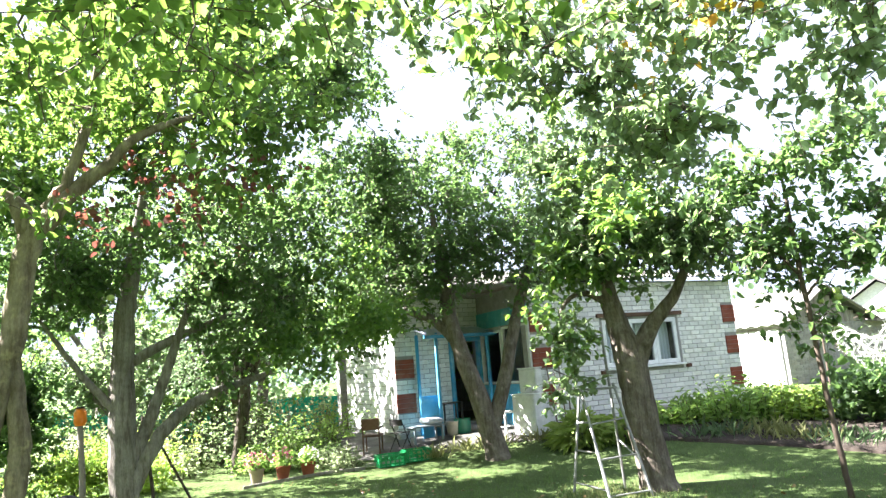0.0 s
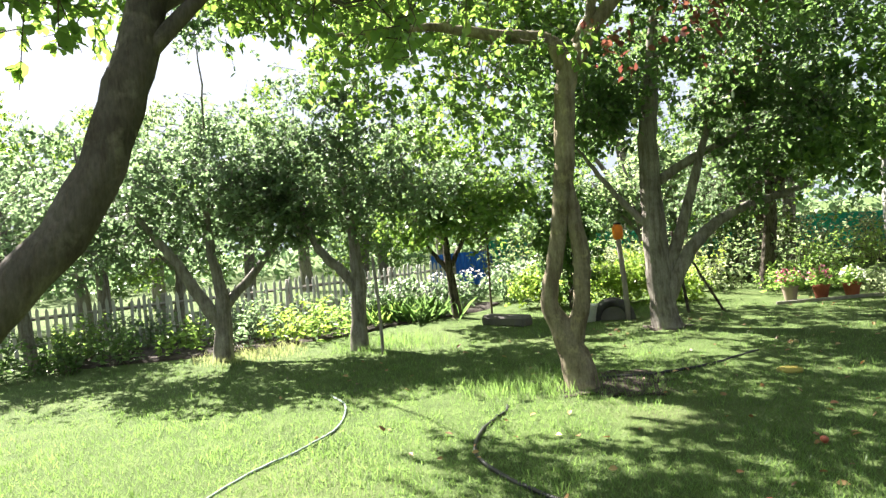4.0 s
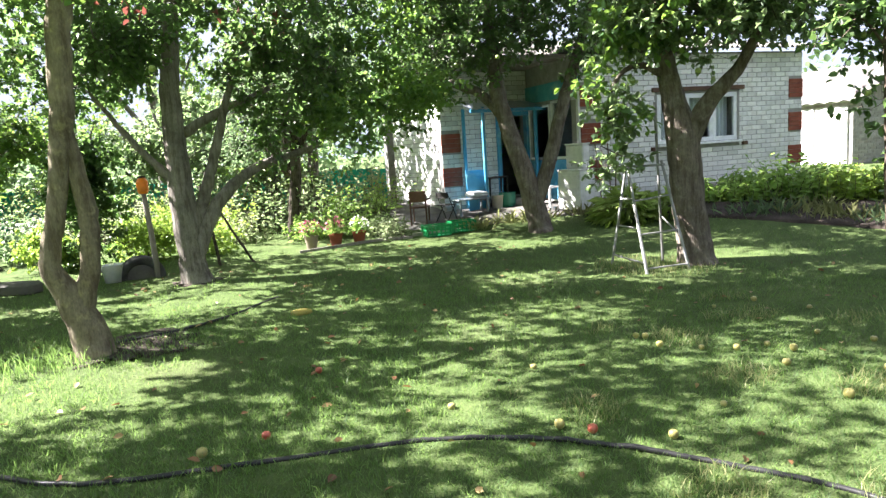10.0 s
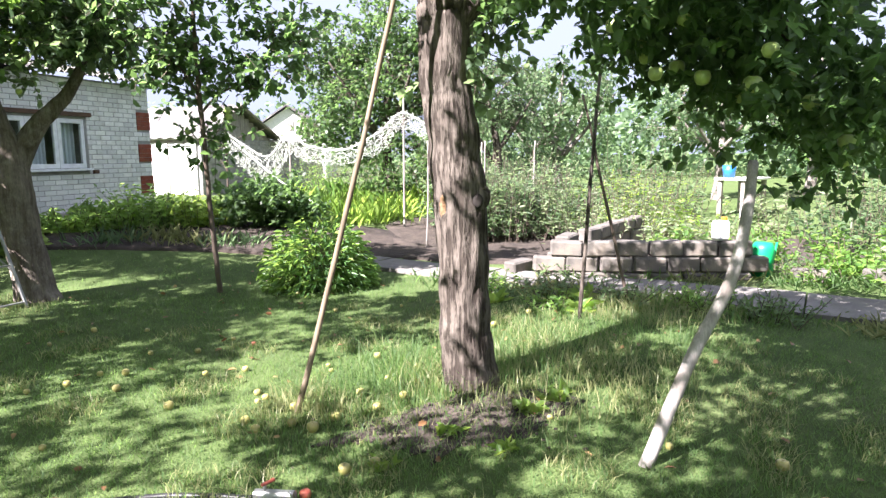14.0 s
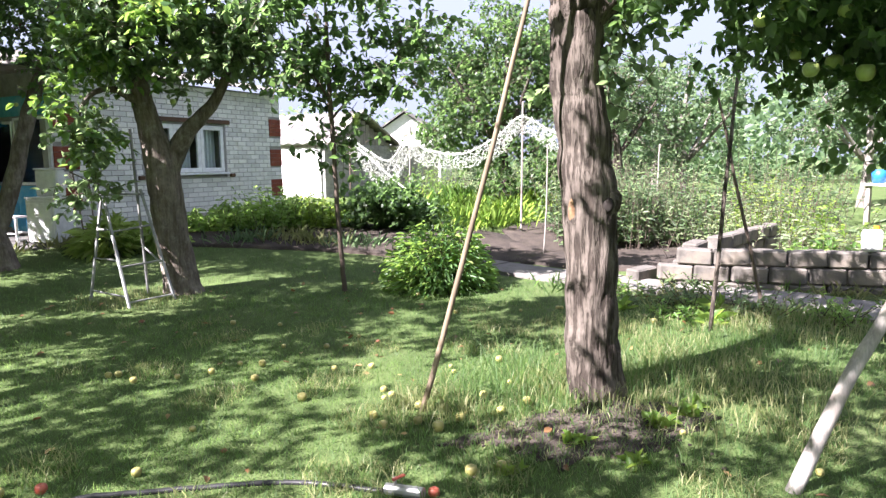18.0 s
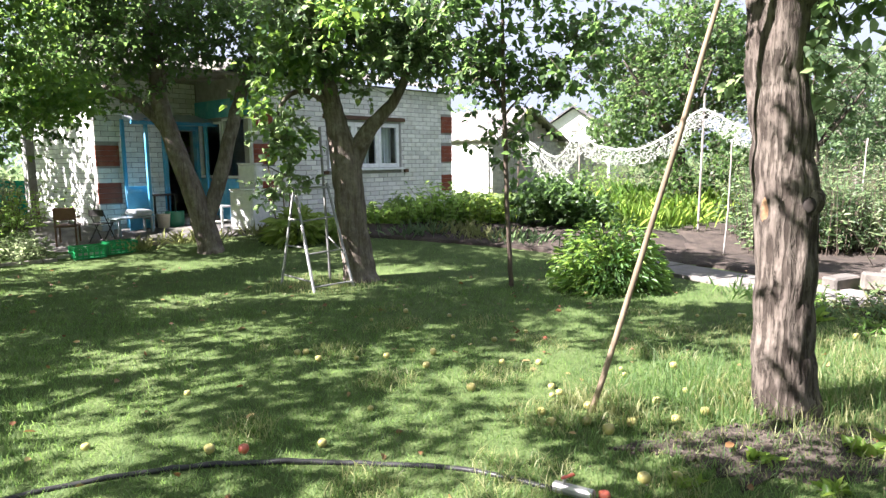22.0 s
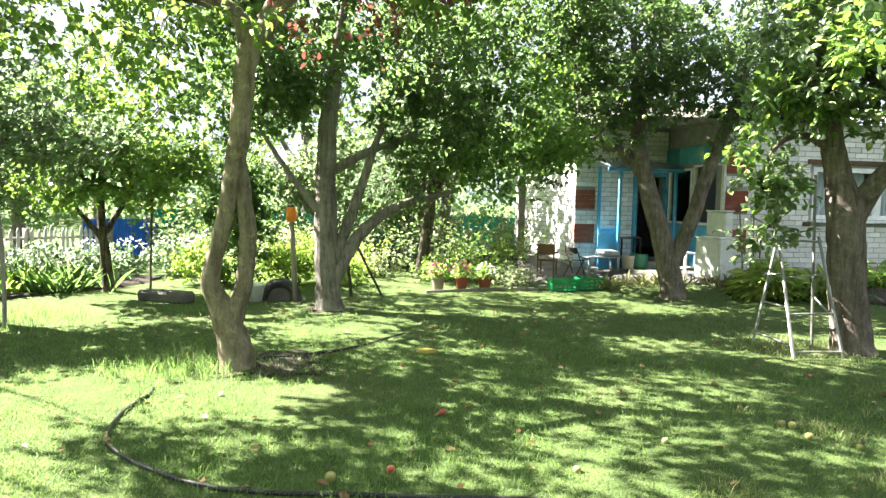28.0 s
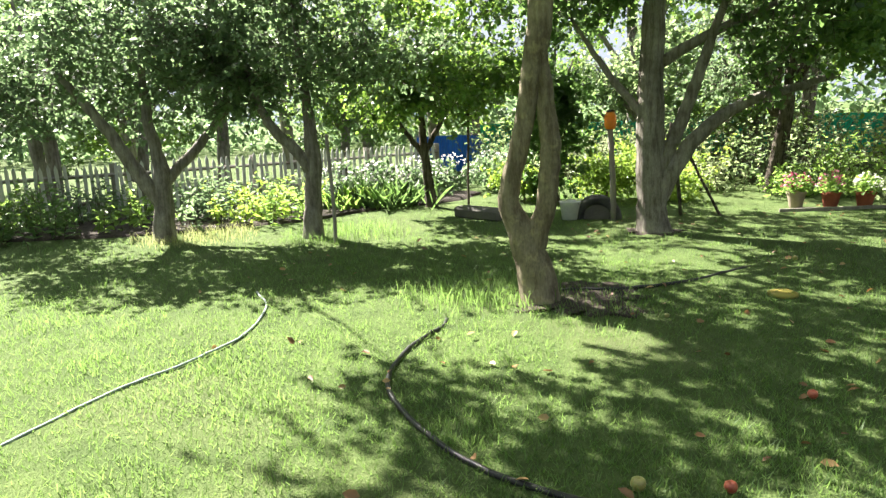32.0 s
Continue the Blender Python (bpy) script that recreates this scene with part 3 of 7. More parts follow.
w_side = turned_shell("wall", -2.238, 2.415, 5.6, -0.3, TOP, -1)
w_right = turned_shell("wall", 5.328, 0.315, 6.5, -0.3, TOP, 1)
w_ret = turned_shell("wall", -0.208, 0.315, 2.108, -0.3, TOP, -1, [(0.33, 1.06, 0.95, 2.1), (1.12, 2.0, 0.95, 2.05)], 0.12)
part("wall", Shape().box((1.5, 6.35, 1.3), (7.5, 0.3, 3.1)), M["mortar"], house)
part("floor", Shape().box((2.55, 3.25, 0.08), (5.3, 5.6, 0.2)).box((-1.15, 4.3, 0.08), (2.0, 3.7, 0.2)), M["brown"], house, "dark plank floor inside")
# low roof of corrugated slate with a wide eave
roof = Shape()
nw = 64
for side_y, ridge_y in ((-0.35, 3.2), (6.8, 3.2)):
    pts = []
    for i in range(nw * 4 + 1):
        x = -2.7 + 8.4 * i / (nw * 4)
        dz = 0.03 * math.cos(i * math.pi / 2)
        pts += [(x, side_y if x > -0.6 or side_y > 0 else 1.7, TOP + 0.06 + dz), (x, ridge_y, TOP + 0.75 + dz)]
    roof.add(pts, [(2 * i, 2 * i + 2, 2 * i + 3, 2 * i + 1) for i in range(nw * 4)])
part("roof", roof, M["slate"], house, "grey corrugated slate roof")
part("ceiling", Shape().box((1.54, 3.3, TOP + 0.015), (7.5, 6.3, 0.03)), M["board"], house)

# ---- orchard ----
A, B, C, H, E_, D, F_, G, S, I = (-5.15, 3.06), (-7.14, 5.67), (-4.23, 10.52), (-1.24, 8.2), (2.15, 3.87), (-9.06, 1.92), (-9.85, 0.1), (-10.82, 4.14), (0.65, 7.76), (-2.37, -0.9)

A_STEM = [(-5.15, 3.06, -0.05, 0.17), (-5.18, 3.01, 0.26, 0.143), (-5.22, 2.94, 0.5, 0.115), (-5.28, 2.85, 0.78, 0.085), (-5.25, 2.9, 1.08, 0.078), (-5.2, 2.98, 1.53, 0.078), (-5.16, 3.04, 1.94, 0.09), (-5.12, 3.1, 2.63, 0.095), (-5.09, 3.15, 2.98, 0.10)]
A_BOUGHS = [[(-5.19, 3.0, 0.40, 0.10), (-5.13, 3.09, 0.77, 0.079), (-5.11, 3.12, 1.13, 0.079), (-5.13, 3.09, 1.54, 0.07), (-5.16, 3.05, 1.95, 0.06)],
      [(-5.09, 3.12, 2.9, 0.09), (-5.18, 3.01, 3.16, 0.068), (-5.43, 2.6, 3.28, 0.058), (-5.74, 2.1, 3.44, 0.04), (-6.28, 1.21, 3.51, 0.017)],
      [(-5.08, 3.17, 2.9, 0.09), (-4.98, 3.33, 3.21, 0.074), (-4.83, 3.58, 3.51, 0.058), (-4.67, 3.84, 3.87, 0.042), (-4.3, 4.4, 4.2, 0.02)],
      [(-5.05, 3.22, 3.1, 0.053), (-4.97, 3.36, 3.43, 0.048), (-4.88, 3.51, 4.2, 0.037), (-4.85, 3.57, 5.02, 0.027), (-4.87, 3.53, 5.6, 0.016)]]
tree("apple_tree", A, [A_STEM] + A_BOUGHS,
     # lobes above z 5.4 and the outlying ones are added to dapple the lawn
     [(-5.3, 3.6, 4.7, 1.7, 1.7, 1.2, 70), (-5.7, 4.5, 5.0, 1.2, 1.0, 0.8, 70), (-8.7, 2.0, 4.4, 0.6, 0.5, 0.4, 40), (-7.0, 3.9, 4.5, 0.9, 0.8, 0.5, 70), (-8.4, 3.8, 5.0, 1.0, 0.9, 0.5, 80), (-5.9, 1.8, 4.2, 1.0, 0.8, 0.6, 14), (-6.5, 0.5, 4.1, 0.8, 0.6, 0.35, 76), (-5.0, 1.9, 4.2, 0.6, 0.5, 0.4, 30), (-5.6, 2.8, 4.3, 0.5, 0.4, 0.3, 16), (-5.45, 5.6, 5.8, 0.8, 0.6, 0.4, 50), (-6.2, 4.6, 4.5, 0.6, 0.6, 0.4, 36), (-7.9, 1.2, 4.4, 0.9, 0.9, 0.5, 45), (-8.1, 3.0, 4.4, 1.3, 1.1, 0.6, 190), (-4.5, 2.2, 4.2, 0.7, 0.6, 0.3, 40), (-5.6, 5.0, 5.5, 1.5, 1.2, 0.6, 170), (-5.2, 5.3, 5.5, 1.1, 0.9, 0.5, 80), (-4.45, 4.7, 6.0, 1.2, 0.9, 0.5, 120), (-6.3, 2.6, 3.6, 0.8, 0.9, 0.6, 22), (-4.2, 4.7, 4.2, 0.9, 1.1, 0.8, 150), (-5.6, 2.6, 3.2, 0.8, 0.9, 0.45, 20), (-6.2, 1.3, 3.3, 0.5, 0.5, 0.7, 15), (-5.6, 2.3, 2.5, 0.35, 0.4, 0.6, 10), (-4.1, 3.2, 4.3, 0.7, 0.6, 0.35, 20), (-5.1, 3.5, 5.6, 0.6, 0.5, 0.3, 30), (-5.5, 3.7, 4.3, 0.5, 0.5, 0.3, 24)],
     "old apple tree with a split lichen-covered trunk", 11, "bark_gold", "leaf_light", 0.070,
     extra=[([(-4.6, 4.4, 3.45, 0.5, 0.6, 0.35, 30), (-4.9, 3.6, 3.2, 0.35, 0.4, 0.25, 8)], "leaf_red", 0.07, "dry_leaves")])

B_STEM = [(-7.14, 5.67, -0.05, 0.215), (-7.17, 5.64, 0.38, 0.175), (-7.18, 5.62, 1.02, 0.168), (-7.19, 5.61, 1.72, 0.144), (-7.18, 5.61, 2.42, 0.128), (-7.13, 5.68, 3.11, 0.104), (-7.04, 5.79, 4.3, 0.045)]
B_BOUGHS = [[(-7.12, 5.7, 0.75, 0.1), (-7.05, 5.79, 1.0, 0.085), (-6.95, 5.91, 1.42, 0.072), (-6.83, 6.05, 1.97, 0.06), (-6.7, 6.2, 2.6, 0.04)],
      [(-7.12, 5.7, 0.42, 0.12), (-6.97, 5.88, 0.86, 0.096), (-6.8, 6.09, 1.2, 0.08), (-6.58, 6.37, 1.46, 0.064), (-6.36, 6.65, 1.56, 0.052), (-6.0, 7.1, 1.72, 0.03)],
      [(-7.13, 5.69, 1.96, 0.072), (-6.84, 6.05, 2.21, 0.056), (-6.4, 6.6, 2.5, 0.035)],
      [(-7.21, 5.58, 1.33, 0.064), (-7.36, 5.39, 1.6, 0.048), (-7.55, 5.15, 2.01, 0.036), (-7.75, 4.9, 2.5, 0.02)]]
tree("apple_tree", B, [B_STEM] + B_BOUGHS,
     [(-7.0, 5.8, 3.8, 1.7, 1.7, 1.2, 300), (-6.5, 7.9, 4.2, 1.1, 1.0, 0.6, 130), (-8.6, 4.6, 4.1, 1.2, 1.0, 0.6, 140), (-9.6, 6.8, 4.3, 1.0, 1.0, 0.6, 150), (-6.2, 6.9, 2.7, 1.0, 1.0, 0.85, 150), (-6.3, 6.8, 3.8, 1.2, 1.2, 0.9, 150), (-7.7, 4.9, 2.8, 0.8, 0.8, 0.7, 130), (-6.5, 6.3, 1.95, 0.5, 0.5, 0.35, 25)],
     "spreading apple tree with grey cracked trunk", 12, "bark_grey", "leaf_dark", 0.07,
     extra=[([(-6.6, 6.4, 3.2, 0.5, 0.5, 0.4, 10)], "leaf_red", 0.06, "dry_leaves"), ([(-5.8, 7.4, 2.2, 0.6, 0.7, 0.5, 60), (-5.4, 8.0, 2.8, 0.9, 0.9, 0.8, 120)], "leaf_light", 0.072, "bright_leaves", 11)])

tree("apple_tree", C,
     [[(-4.23, 10.52, 0.0, 0.207), (-4.34, 10.47, 0.56, 0.187), (-4.49, 10.4, 1.19, 0.162), (-4.68, 10.32, 1.85, 0.148), (-4.82, 10.26, 2.46, 0.138), (-4.84, 10.25, 3.05, 0.118), (-4.98, 10.19, 4.4, 0.045)],
      [(-4.28, 10.5, 0.55, 0.13), (-4.05, 10.6, 1.27, 0.118), (-3.85, 10.68, 2.03, 0.108), (-3.66, 10.77, 2.69, 0.094), (-3.49, 10.84, 3.25, 0.074), (-3.3, 10.9, 4.1, 0.04)],
      [(-4.72, 10.3, 2.0, 0.1), (-5.08, 10.15, 2.43, 0.084), (-5.4, 10.01, 2.59, 0.069), (-5.9, 9.8, 2.85, 0.04)]],
     # the lobes near z 5.8 are added, high up, to shade the strip before the bed
     [(-4.4, 10.5, 4.5, 1.9, 1.6, 1.5, 410), (-5.9, 9.8, 3.2, 1.1, 1.0, 0.95, 140), (-5.3, 8.7, 4.8, 1.1, 0.9, 0.5, 160), (-5.35, 7.4, 5.8, 1.2, 0.9, 0.5, 140), (-6.3, 10.3, 4.0, 1.2, 1.0, 0.9, 170), (-6.1, 9.7, 5.0, 1.3, 1.1, 0.6, 190), (-4.6, 9.6, 3.9, 1.2, 0.6, 0.6, 110), (-3.2, 10.7, 3.5, 1.0, 1.0, 0.9, 130), (-4.4, 10.2, 3.5, 1.4, 0.9, 0.6, 100), (-4.9, 9.9, 2.85, 1.1, 0.5, 0.35, 34), (-6.6, 10.9, 3.6, 0.9, 0.8, 0.5, 120), (-4.85, 6.7, 5.9, 0.9, 0.8, 0.4, 110), (-6.1, 9.6, 2.7, 0.8, 0.7, 0.55, 110), (-6.5, 9.6, 2.4, 0.5, 0.5, 0.55, 50)],
     "broad dark apple tree with two leaning stems", 13, "bark_brown", "leaf_dark", 0.074, plain_leaf=True,
     extra=[([(-4.0, 10.3, 4.0, 1.0, 0.8, 0.8, 6)], "leaf_red", 0.06, "dry_leaves")])

tree("apple_tree", H,
     [[(-1.24, 8.2, -0.05, 0.222), (-1.33, 8.18, 0.57, 0.193), (-1.38, 8.17, 1.13, 0.193), (-1.42, 8.16, 1.55, 0.185), (-1.49, 8.15, 1.93, 0.136), (-1.57, 8.13, 2.3, 0.115), (-1.62, 8.12, 2.69, 0.086), (-1.65, 8.1, 3.5, 0.04)],
      [(-1.34, 8.17, 1.40, 0.13), (-1.16, 8.21, 1.82, 0.107), (-0.91, 8.26, 2.1, 0.079), (-0.72, 8.3, 2.37, 0.061), (-0.5, 8.35, 3.0, 0.03)],
      [(-1.55, 8.1, 2.2, 0.05), (-1.85, 7.9, 2.35, 0.035), (-2.1, 7.75, 2.1, 0.02), (-2.15, 7.7, 1.5, 0.012)]],
     [(-1.3, 8.2, 3.7, 1.1, 1.0, 1.1, 300), (-1.7, 8.0, 2.9, 0.7, 0.6, 0.45, 90), (-0.5, 8.3, 3.0, 0.7, 0.7, 0.6, 110), (-2.1, 7.72, 1.75, 0.22, 0.22, 0.6, 24), (-1.2, 7.7, 2.75, 0.7, 0.5, 0.3, 34)],
     "forked apple tree behind an aluminium stepladder", 14, "bark_brown", "leaf", 0.078,
     extra=[([(-1.9, 7.8, 2.7, 0.5, 0.4, 0.35, 40), (-2.1, 7.7, 1.8, 0.22, 0.22, 0.55, 16), (-1.4, 7.5, 3.2, 0.8, 0.4, 0.6, 60)], "leaf_light", 0.09, "pale_leaves", 6)])

tree("apple_sapling", S,
     [[(0.65, 7.76, -0.05, 0.03), (0.6, 7.76, 0.66, 0.028), (0.57, 7.76, 1.61, 0.026), (0.54, 7.76, 2.42, 0.027), (0.54, 7.76, 3.02, 0.02), (0.51, 7.77, 3.6, 0.011)],
      [(0.55, 7.76, 2.0, 0.015), (0.75, 7.7, 2.2, 0.012), (1.05, 7.72, 2.35, 0.008)],
      [(0.55, 7.76, 2.2, 0.015), (0.35, 7.75, 2.5, 0.012), (0.1, 7.8, 2.6, 0.008)]],
     [(0.6, 7.76, 3.1, 0.8, 0.7, 0.7, 60), (0.9, 7.75, 2.5, 0.5, 0.5, 0.4, 24), (0.15, 7.8, 2.4, 0.5, 0.45, 0.4, 24), (0.75, 7.7, 1.75, 0.3, 0.3, 0.25, 10), (1.35, 7.8, 2.75, 0.5, 0.4, 0.45, 22), (1.2, 7.8, 3.4, 0.6, 0.5, 0.4, 26), (-0.2, 7.8, 3.0, 0.5, 0.4, 0.4, 22)],
     "thin young apple tree with a sparse crown", 15, "twig", "leaf_dark", 0.09, per=8)

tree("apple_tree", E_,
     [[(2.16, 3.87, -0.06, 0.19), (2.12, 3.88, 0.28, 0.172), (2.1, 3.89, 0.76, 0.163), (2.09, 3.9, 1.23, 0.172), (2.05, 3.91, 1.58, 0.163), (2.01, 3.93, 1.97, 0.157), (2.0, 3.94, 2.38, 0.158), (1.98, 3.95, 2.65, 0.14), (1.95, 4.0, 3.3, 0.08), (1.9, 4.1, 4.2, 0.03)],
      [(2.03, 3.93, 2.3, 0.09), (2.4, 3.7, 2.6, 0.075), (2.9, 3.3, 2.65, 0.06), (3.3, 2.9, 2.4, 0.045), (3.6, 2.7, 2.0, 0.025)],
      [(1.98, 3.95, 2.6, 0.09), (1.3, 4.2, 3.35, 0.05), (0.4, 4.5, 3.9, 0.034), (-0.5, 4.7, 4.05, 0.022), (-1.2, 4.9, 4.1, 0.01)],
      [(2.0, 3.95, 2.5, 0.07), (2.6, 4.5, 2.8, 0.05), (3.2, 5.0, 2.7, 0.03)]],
     # the detached lobe at x -2.3 is added only for its shadow on the lawn
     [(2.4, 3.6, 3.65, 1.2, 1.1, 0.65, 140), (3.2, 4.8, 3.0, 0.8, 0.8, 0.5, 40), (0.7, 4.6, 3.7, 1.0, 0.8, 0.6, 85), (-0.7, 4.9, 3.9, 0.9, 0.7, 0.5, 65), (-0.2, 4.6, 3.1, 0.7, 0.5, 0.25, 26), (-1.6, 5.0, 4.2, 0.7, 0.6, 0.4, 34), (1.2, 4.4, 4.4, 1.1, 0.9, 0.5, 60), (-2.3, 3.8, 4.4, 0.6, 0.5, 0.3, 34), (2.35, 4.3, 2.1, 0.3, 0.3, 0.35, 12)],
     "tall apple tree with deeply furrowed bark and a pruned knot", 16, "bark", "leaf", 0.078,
     # the low right bough has its shade put into a darker leaf colour
     # the two lobes near z 3.6 are unseen, added to block sun from that bough
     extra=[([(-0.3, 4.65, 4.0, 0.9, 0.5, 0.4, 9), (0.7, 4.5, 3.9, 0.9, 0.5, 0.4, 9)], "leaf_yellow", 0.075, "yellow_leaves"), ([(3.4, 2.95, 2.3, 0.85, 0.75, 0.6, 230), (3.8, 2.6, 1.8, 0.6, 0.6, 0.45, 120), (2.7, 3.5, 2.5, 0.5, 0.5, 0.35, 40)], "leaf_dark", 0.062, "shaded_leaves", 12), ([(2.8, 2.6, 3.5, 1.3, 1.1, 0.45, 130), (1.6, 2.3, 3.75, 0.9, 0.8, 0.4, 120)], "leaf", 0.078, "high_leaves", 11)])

tree("apple_tree", D,
     [[(-9.06, 1.92, -0.05, 0.138), (-9.06, 1.93, 0.44, 0.109), (-9.05, 1.98, 0.86, 0.102), (-9.05, 1.97, 1.21, 0.087), (-9.05, 1.96, 1.63, 0.065), (-9.06, 1.91, 2.1, 0.044), (-9.07, 1.88, 2.8, 0.02)],
      [(-9.06, 1.93, 0.85, 0.08), (-9.09, 1.75, 1.14, 0.073), (-9.11, 1.57, 1.32, 0.065), (-9.14, 1.41, 1.61, 0.055), (-9.16, 1.2, 2.3, 0.025)]],
     [(-9.0, 1.9, 2.6, 1.0, 1.1, 0.95, 240), (-9.2, 1.0, 2.2, 0.7, 0.7, 0.6, 110), (-8.9, 2.6, 2.1, 0.7, 0.7, 0.5, 90), (-9.1, 1.9, 3.35, 0.8, 1.0, 0.45, 90)],
     "small apple tree with grey-green foliage", 17, "bark_grey", "leaf_grey", 0.066, per=13, plain_leaf=True)
tree("apple_tree", F_,
     [[(-9.85, 0.1, -0.05, 0.15), (-9.85, 0.15, 0.42, 0.126), (-9.85, 0.17, 0.79, 0.11), (-9.85, 0.15, 1.15, 0.079), (-9.85, 0.09, 1.5, 0.067), (-9.85, 0.08, 1.98, 0.051), (-9.85, 0.11, 2.6, 0.025)],
      [(-9.85, 0.13, 0.5, 0.11), (-9.84, -0.01, 0.73, 0.098), (-9.84, -0.14, 0.98, 0.087), (-9.82, -0.33, 1.36, 0.075), (-9.81, -0.51, 1.65, 0.063), (-9.8, -0.9, 2.2, 0.03)],
      [(-9.86, 0.2, 0.75, 0.075), (-9.88, 0.53, 1.09, 0.063), (-9.9, 0.87, 1.44, 0.055), (-9.91, 1.11, 1.81, 0.04), (-9.92, 1.3, 2.4, 0.02)]],
     # the last two lobes, well off this crown, are added to throw dappled shade
     [(-9.8, 0.1, 2.6, 1.1, 1.2, 1.0, 260), (-9.8, -1.0, 2.2, 0.8, 0.8, 0.7, 150), (-9.7, 0.9, 2.2, 0.6, 0.7, 0.6, 90), (-10.2, 0.0, 3.25, 0.9, 1.1, 0.4, 50), (-7.3, -0.2, 4.5, 0.8, 0.8, 0.4, 50), (-7.8, 0.0, 4.3, 0.6, 0.5, 0.3, 40)],
     "low three-stemmed apple tree with grey-green foliage", 18, "bark_grey", "leaf_grey", 0.066, per=13, plain_leaf=True)
tree("cherry_tree", G,
     [[(-10.82, 4.13, -0.05, 0.10), (-10.84, 4.09, 0.53, 0.078), (-10.85, 4.05, 0.97, 0.069), (-10.86, 4.03, 1.52, 0.051), (-10.86, 4.01, 2.6, 0.025)],
      [(-10.85, 4.05, 0.85, 0.055), (-10.92, 3.84, 1.13, 0.041), (-10.99, 3.55, 1.6, 0.025)],
      [(-10.84, 4.07, 0.9, 0.05), (-10.78, 4.25, 1.23, 0.041), (-10.7, 4.5, 1.7, 0.025)]],
     [(-10.8, 4.1, 2.9, 1.1, 1.2, 1.3, 240), (-10.4, 3.5, 1.8, 0.8, 0.7, 0.55, 110), (-10.5, 4.8, 2.0, 0.7, 0.7, 0.6, 110), (-10.0, 4.0, 1.7, 0.4, 0.6, 0.3, 30)],
     "slender dark-stemmed fruit tree with bright leaves", 19, "bark", "leaf_light", 0.085, plain_leaf=True)

tree("apple_tree", I,
     [[(-2.37, -0.93, -0.06, 0.12), (-2.37, -0.92, 0.35, 0.095), (-2.37, -0.9, 0.69, 0.086), (-2.37, -0.89, 0.91, 0.073), (-2.37, -0.88, 1.09, 0.071), (-2.38, -0.83, 1.3, 0.072), (-2.42, -0.7, 1.46, 0.08), (-2.48, -0.53, 1.66, 0.08), (-2.51, -0.4, 1.9, 0.079), (-2.54, -0.31, 2.18, 0.078), (-2.56, -0.2, 2.5, 0.065), (-2.5, 0.1, 3.1, 0.035)],
      [(-2.54, -0.3, 2.2, 0.035), (-2.45, 0.2, 2.65, 0.02), (-2.1, 0.8, 2.9, 0.013), (-1.9, 1.6, 3.1, 0.006)],
      [(-2.55, -0.25, 2.4, 0.05), (-2.9, 0.1, 2.7, 0.03), (-3.4, 0.6, 2.8, 0.015)],
      [(-2.5, 0.1, 3.0, 0.025), (-1.8, 0.9, 3.35, 0.016), (-1.3, 1.6, 3.4, 0.006)],
      [(-2.5, 0.1, 3.0, 0.025), (-1.2, 0.5, 3.5, 0.014), (0.2, 1.0, 3.7, 0.006)]],
     [(-2.3, 0.7, 3.2, 0.8, 0.8, 0.4, 46), (-1.0, 1.9, 3.2, 0.7, 0.6, 0.4, 24), (-0.3, 2.5, 3.3, 0.6, 0.5, 0.3, 10), (-1.8, 1.6, 3.0, 0.6, 0.5, 0.3, 18), (-1.2, 0.5, 4.1, 1.1, 0.8, 0.5, 130), (0.2, 0.9, 4.0, 1.0, 0.7, 0.4, 130), (1.1, 0.8, 3.4, 0.8, 0.6, 0.4, 70), (-2.8, 0.2, 2.95, 0.6, 0.6, 0.3, 30), (-3.3, 0.7, 2.8, 0.5, 0.5, 0.3, 14), (-2.9, -0.9, 2.6, 0.5, 0.5, 0.4, 40), (-3.6, -0.6, 3.3, 0.9, 0.8, 0.5, 110), (-4.4, 0.3, 3.9, 0.9, 0.9, 0.5, 90), (-2.6, -0.2, 3.9, 1.0, 0.9, 0.5, 120), (-3.4, 1.2, 4.4, 0.9, 0.9, 0.5, 30), (-5.0, 1.2, 3.9, 0.8, 0.5, 0.4, 60), (-5.1, 0.5, 4.1, 0.8, 0.5, 0.3, 50), (-2.2, 1.9, 3.7, 0.6, 0.5, 0.3, 30), (0.2, 2.5, 3.75, 0.6, 0.6, 0.45, 70)],
     "bent apple tree with a swollen knob low on its trunk", 20, "bark_smooth", "leaf_light", 0.066, per=11)


def burl(host, at, radius, mat, seed, name="burl", label="", squash=1.0):
    """A rounded swelling with a rough skin on a trunk."""
    rnd_ = random.Random(seed)
    o = host.matrix_world.translation
    sh = Shape()
    rows, cols = 8, 14
    pts = []
    for i in range(rows + 1):
        a = math.pi * i / rows
        for k in range(cols):
            b = 2 * math.pi * k / cols
            r = radius * (1 + 0.10 * math.sin(3 * b + i) + rnd_.uniform(-0.05, 0.05))
            pts.append(Vector((r * math.sin(a) * math.cos(b), r * math.sin(a) * math.sin(b), r * squash * math.cos(a))) + Vector(at) - o)
    sh.add(pts, [(i * cols + k, (i + 1) * cols + k, (i + 1) * cols + (k + 1) % cols, i * cols + (k + 1) % cols) for i in range(rows) for k in range(cols)])
    return part(name, sh, M[mat], host, label, smooth=True)


TREES = {o.name: o for o in scene.objects if o.type == "EMPTY"}


def tree_at(p):
    return min(TREES.values(), key=lambda o: (o.matrix_world.translation.xy - Vector(p)).length)


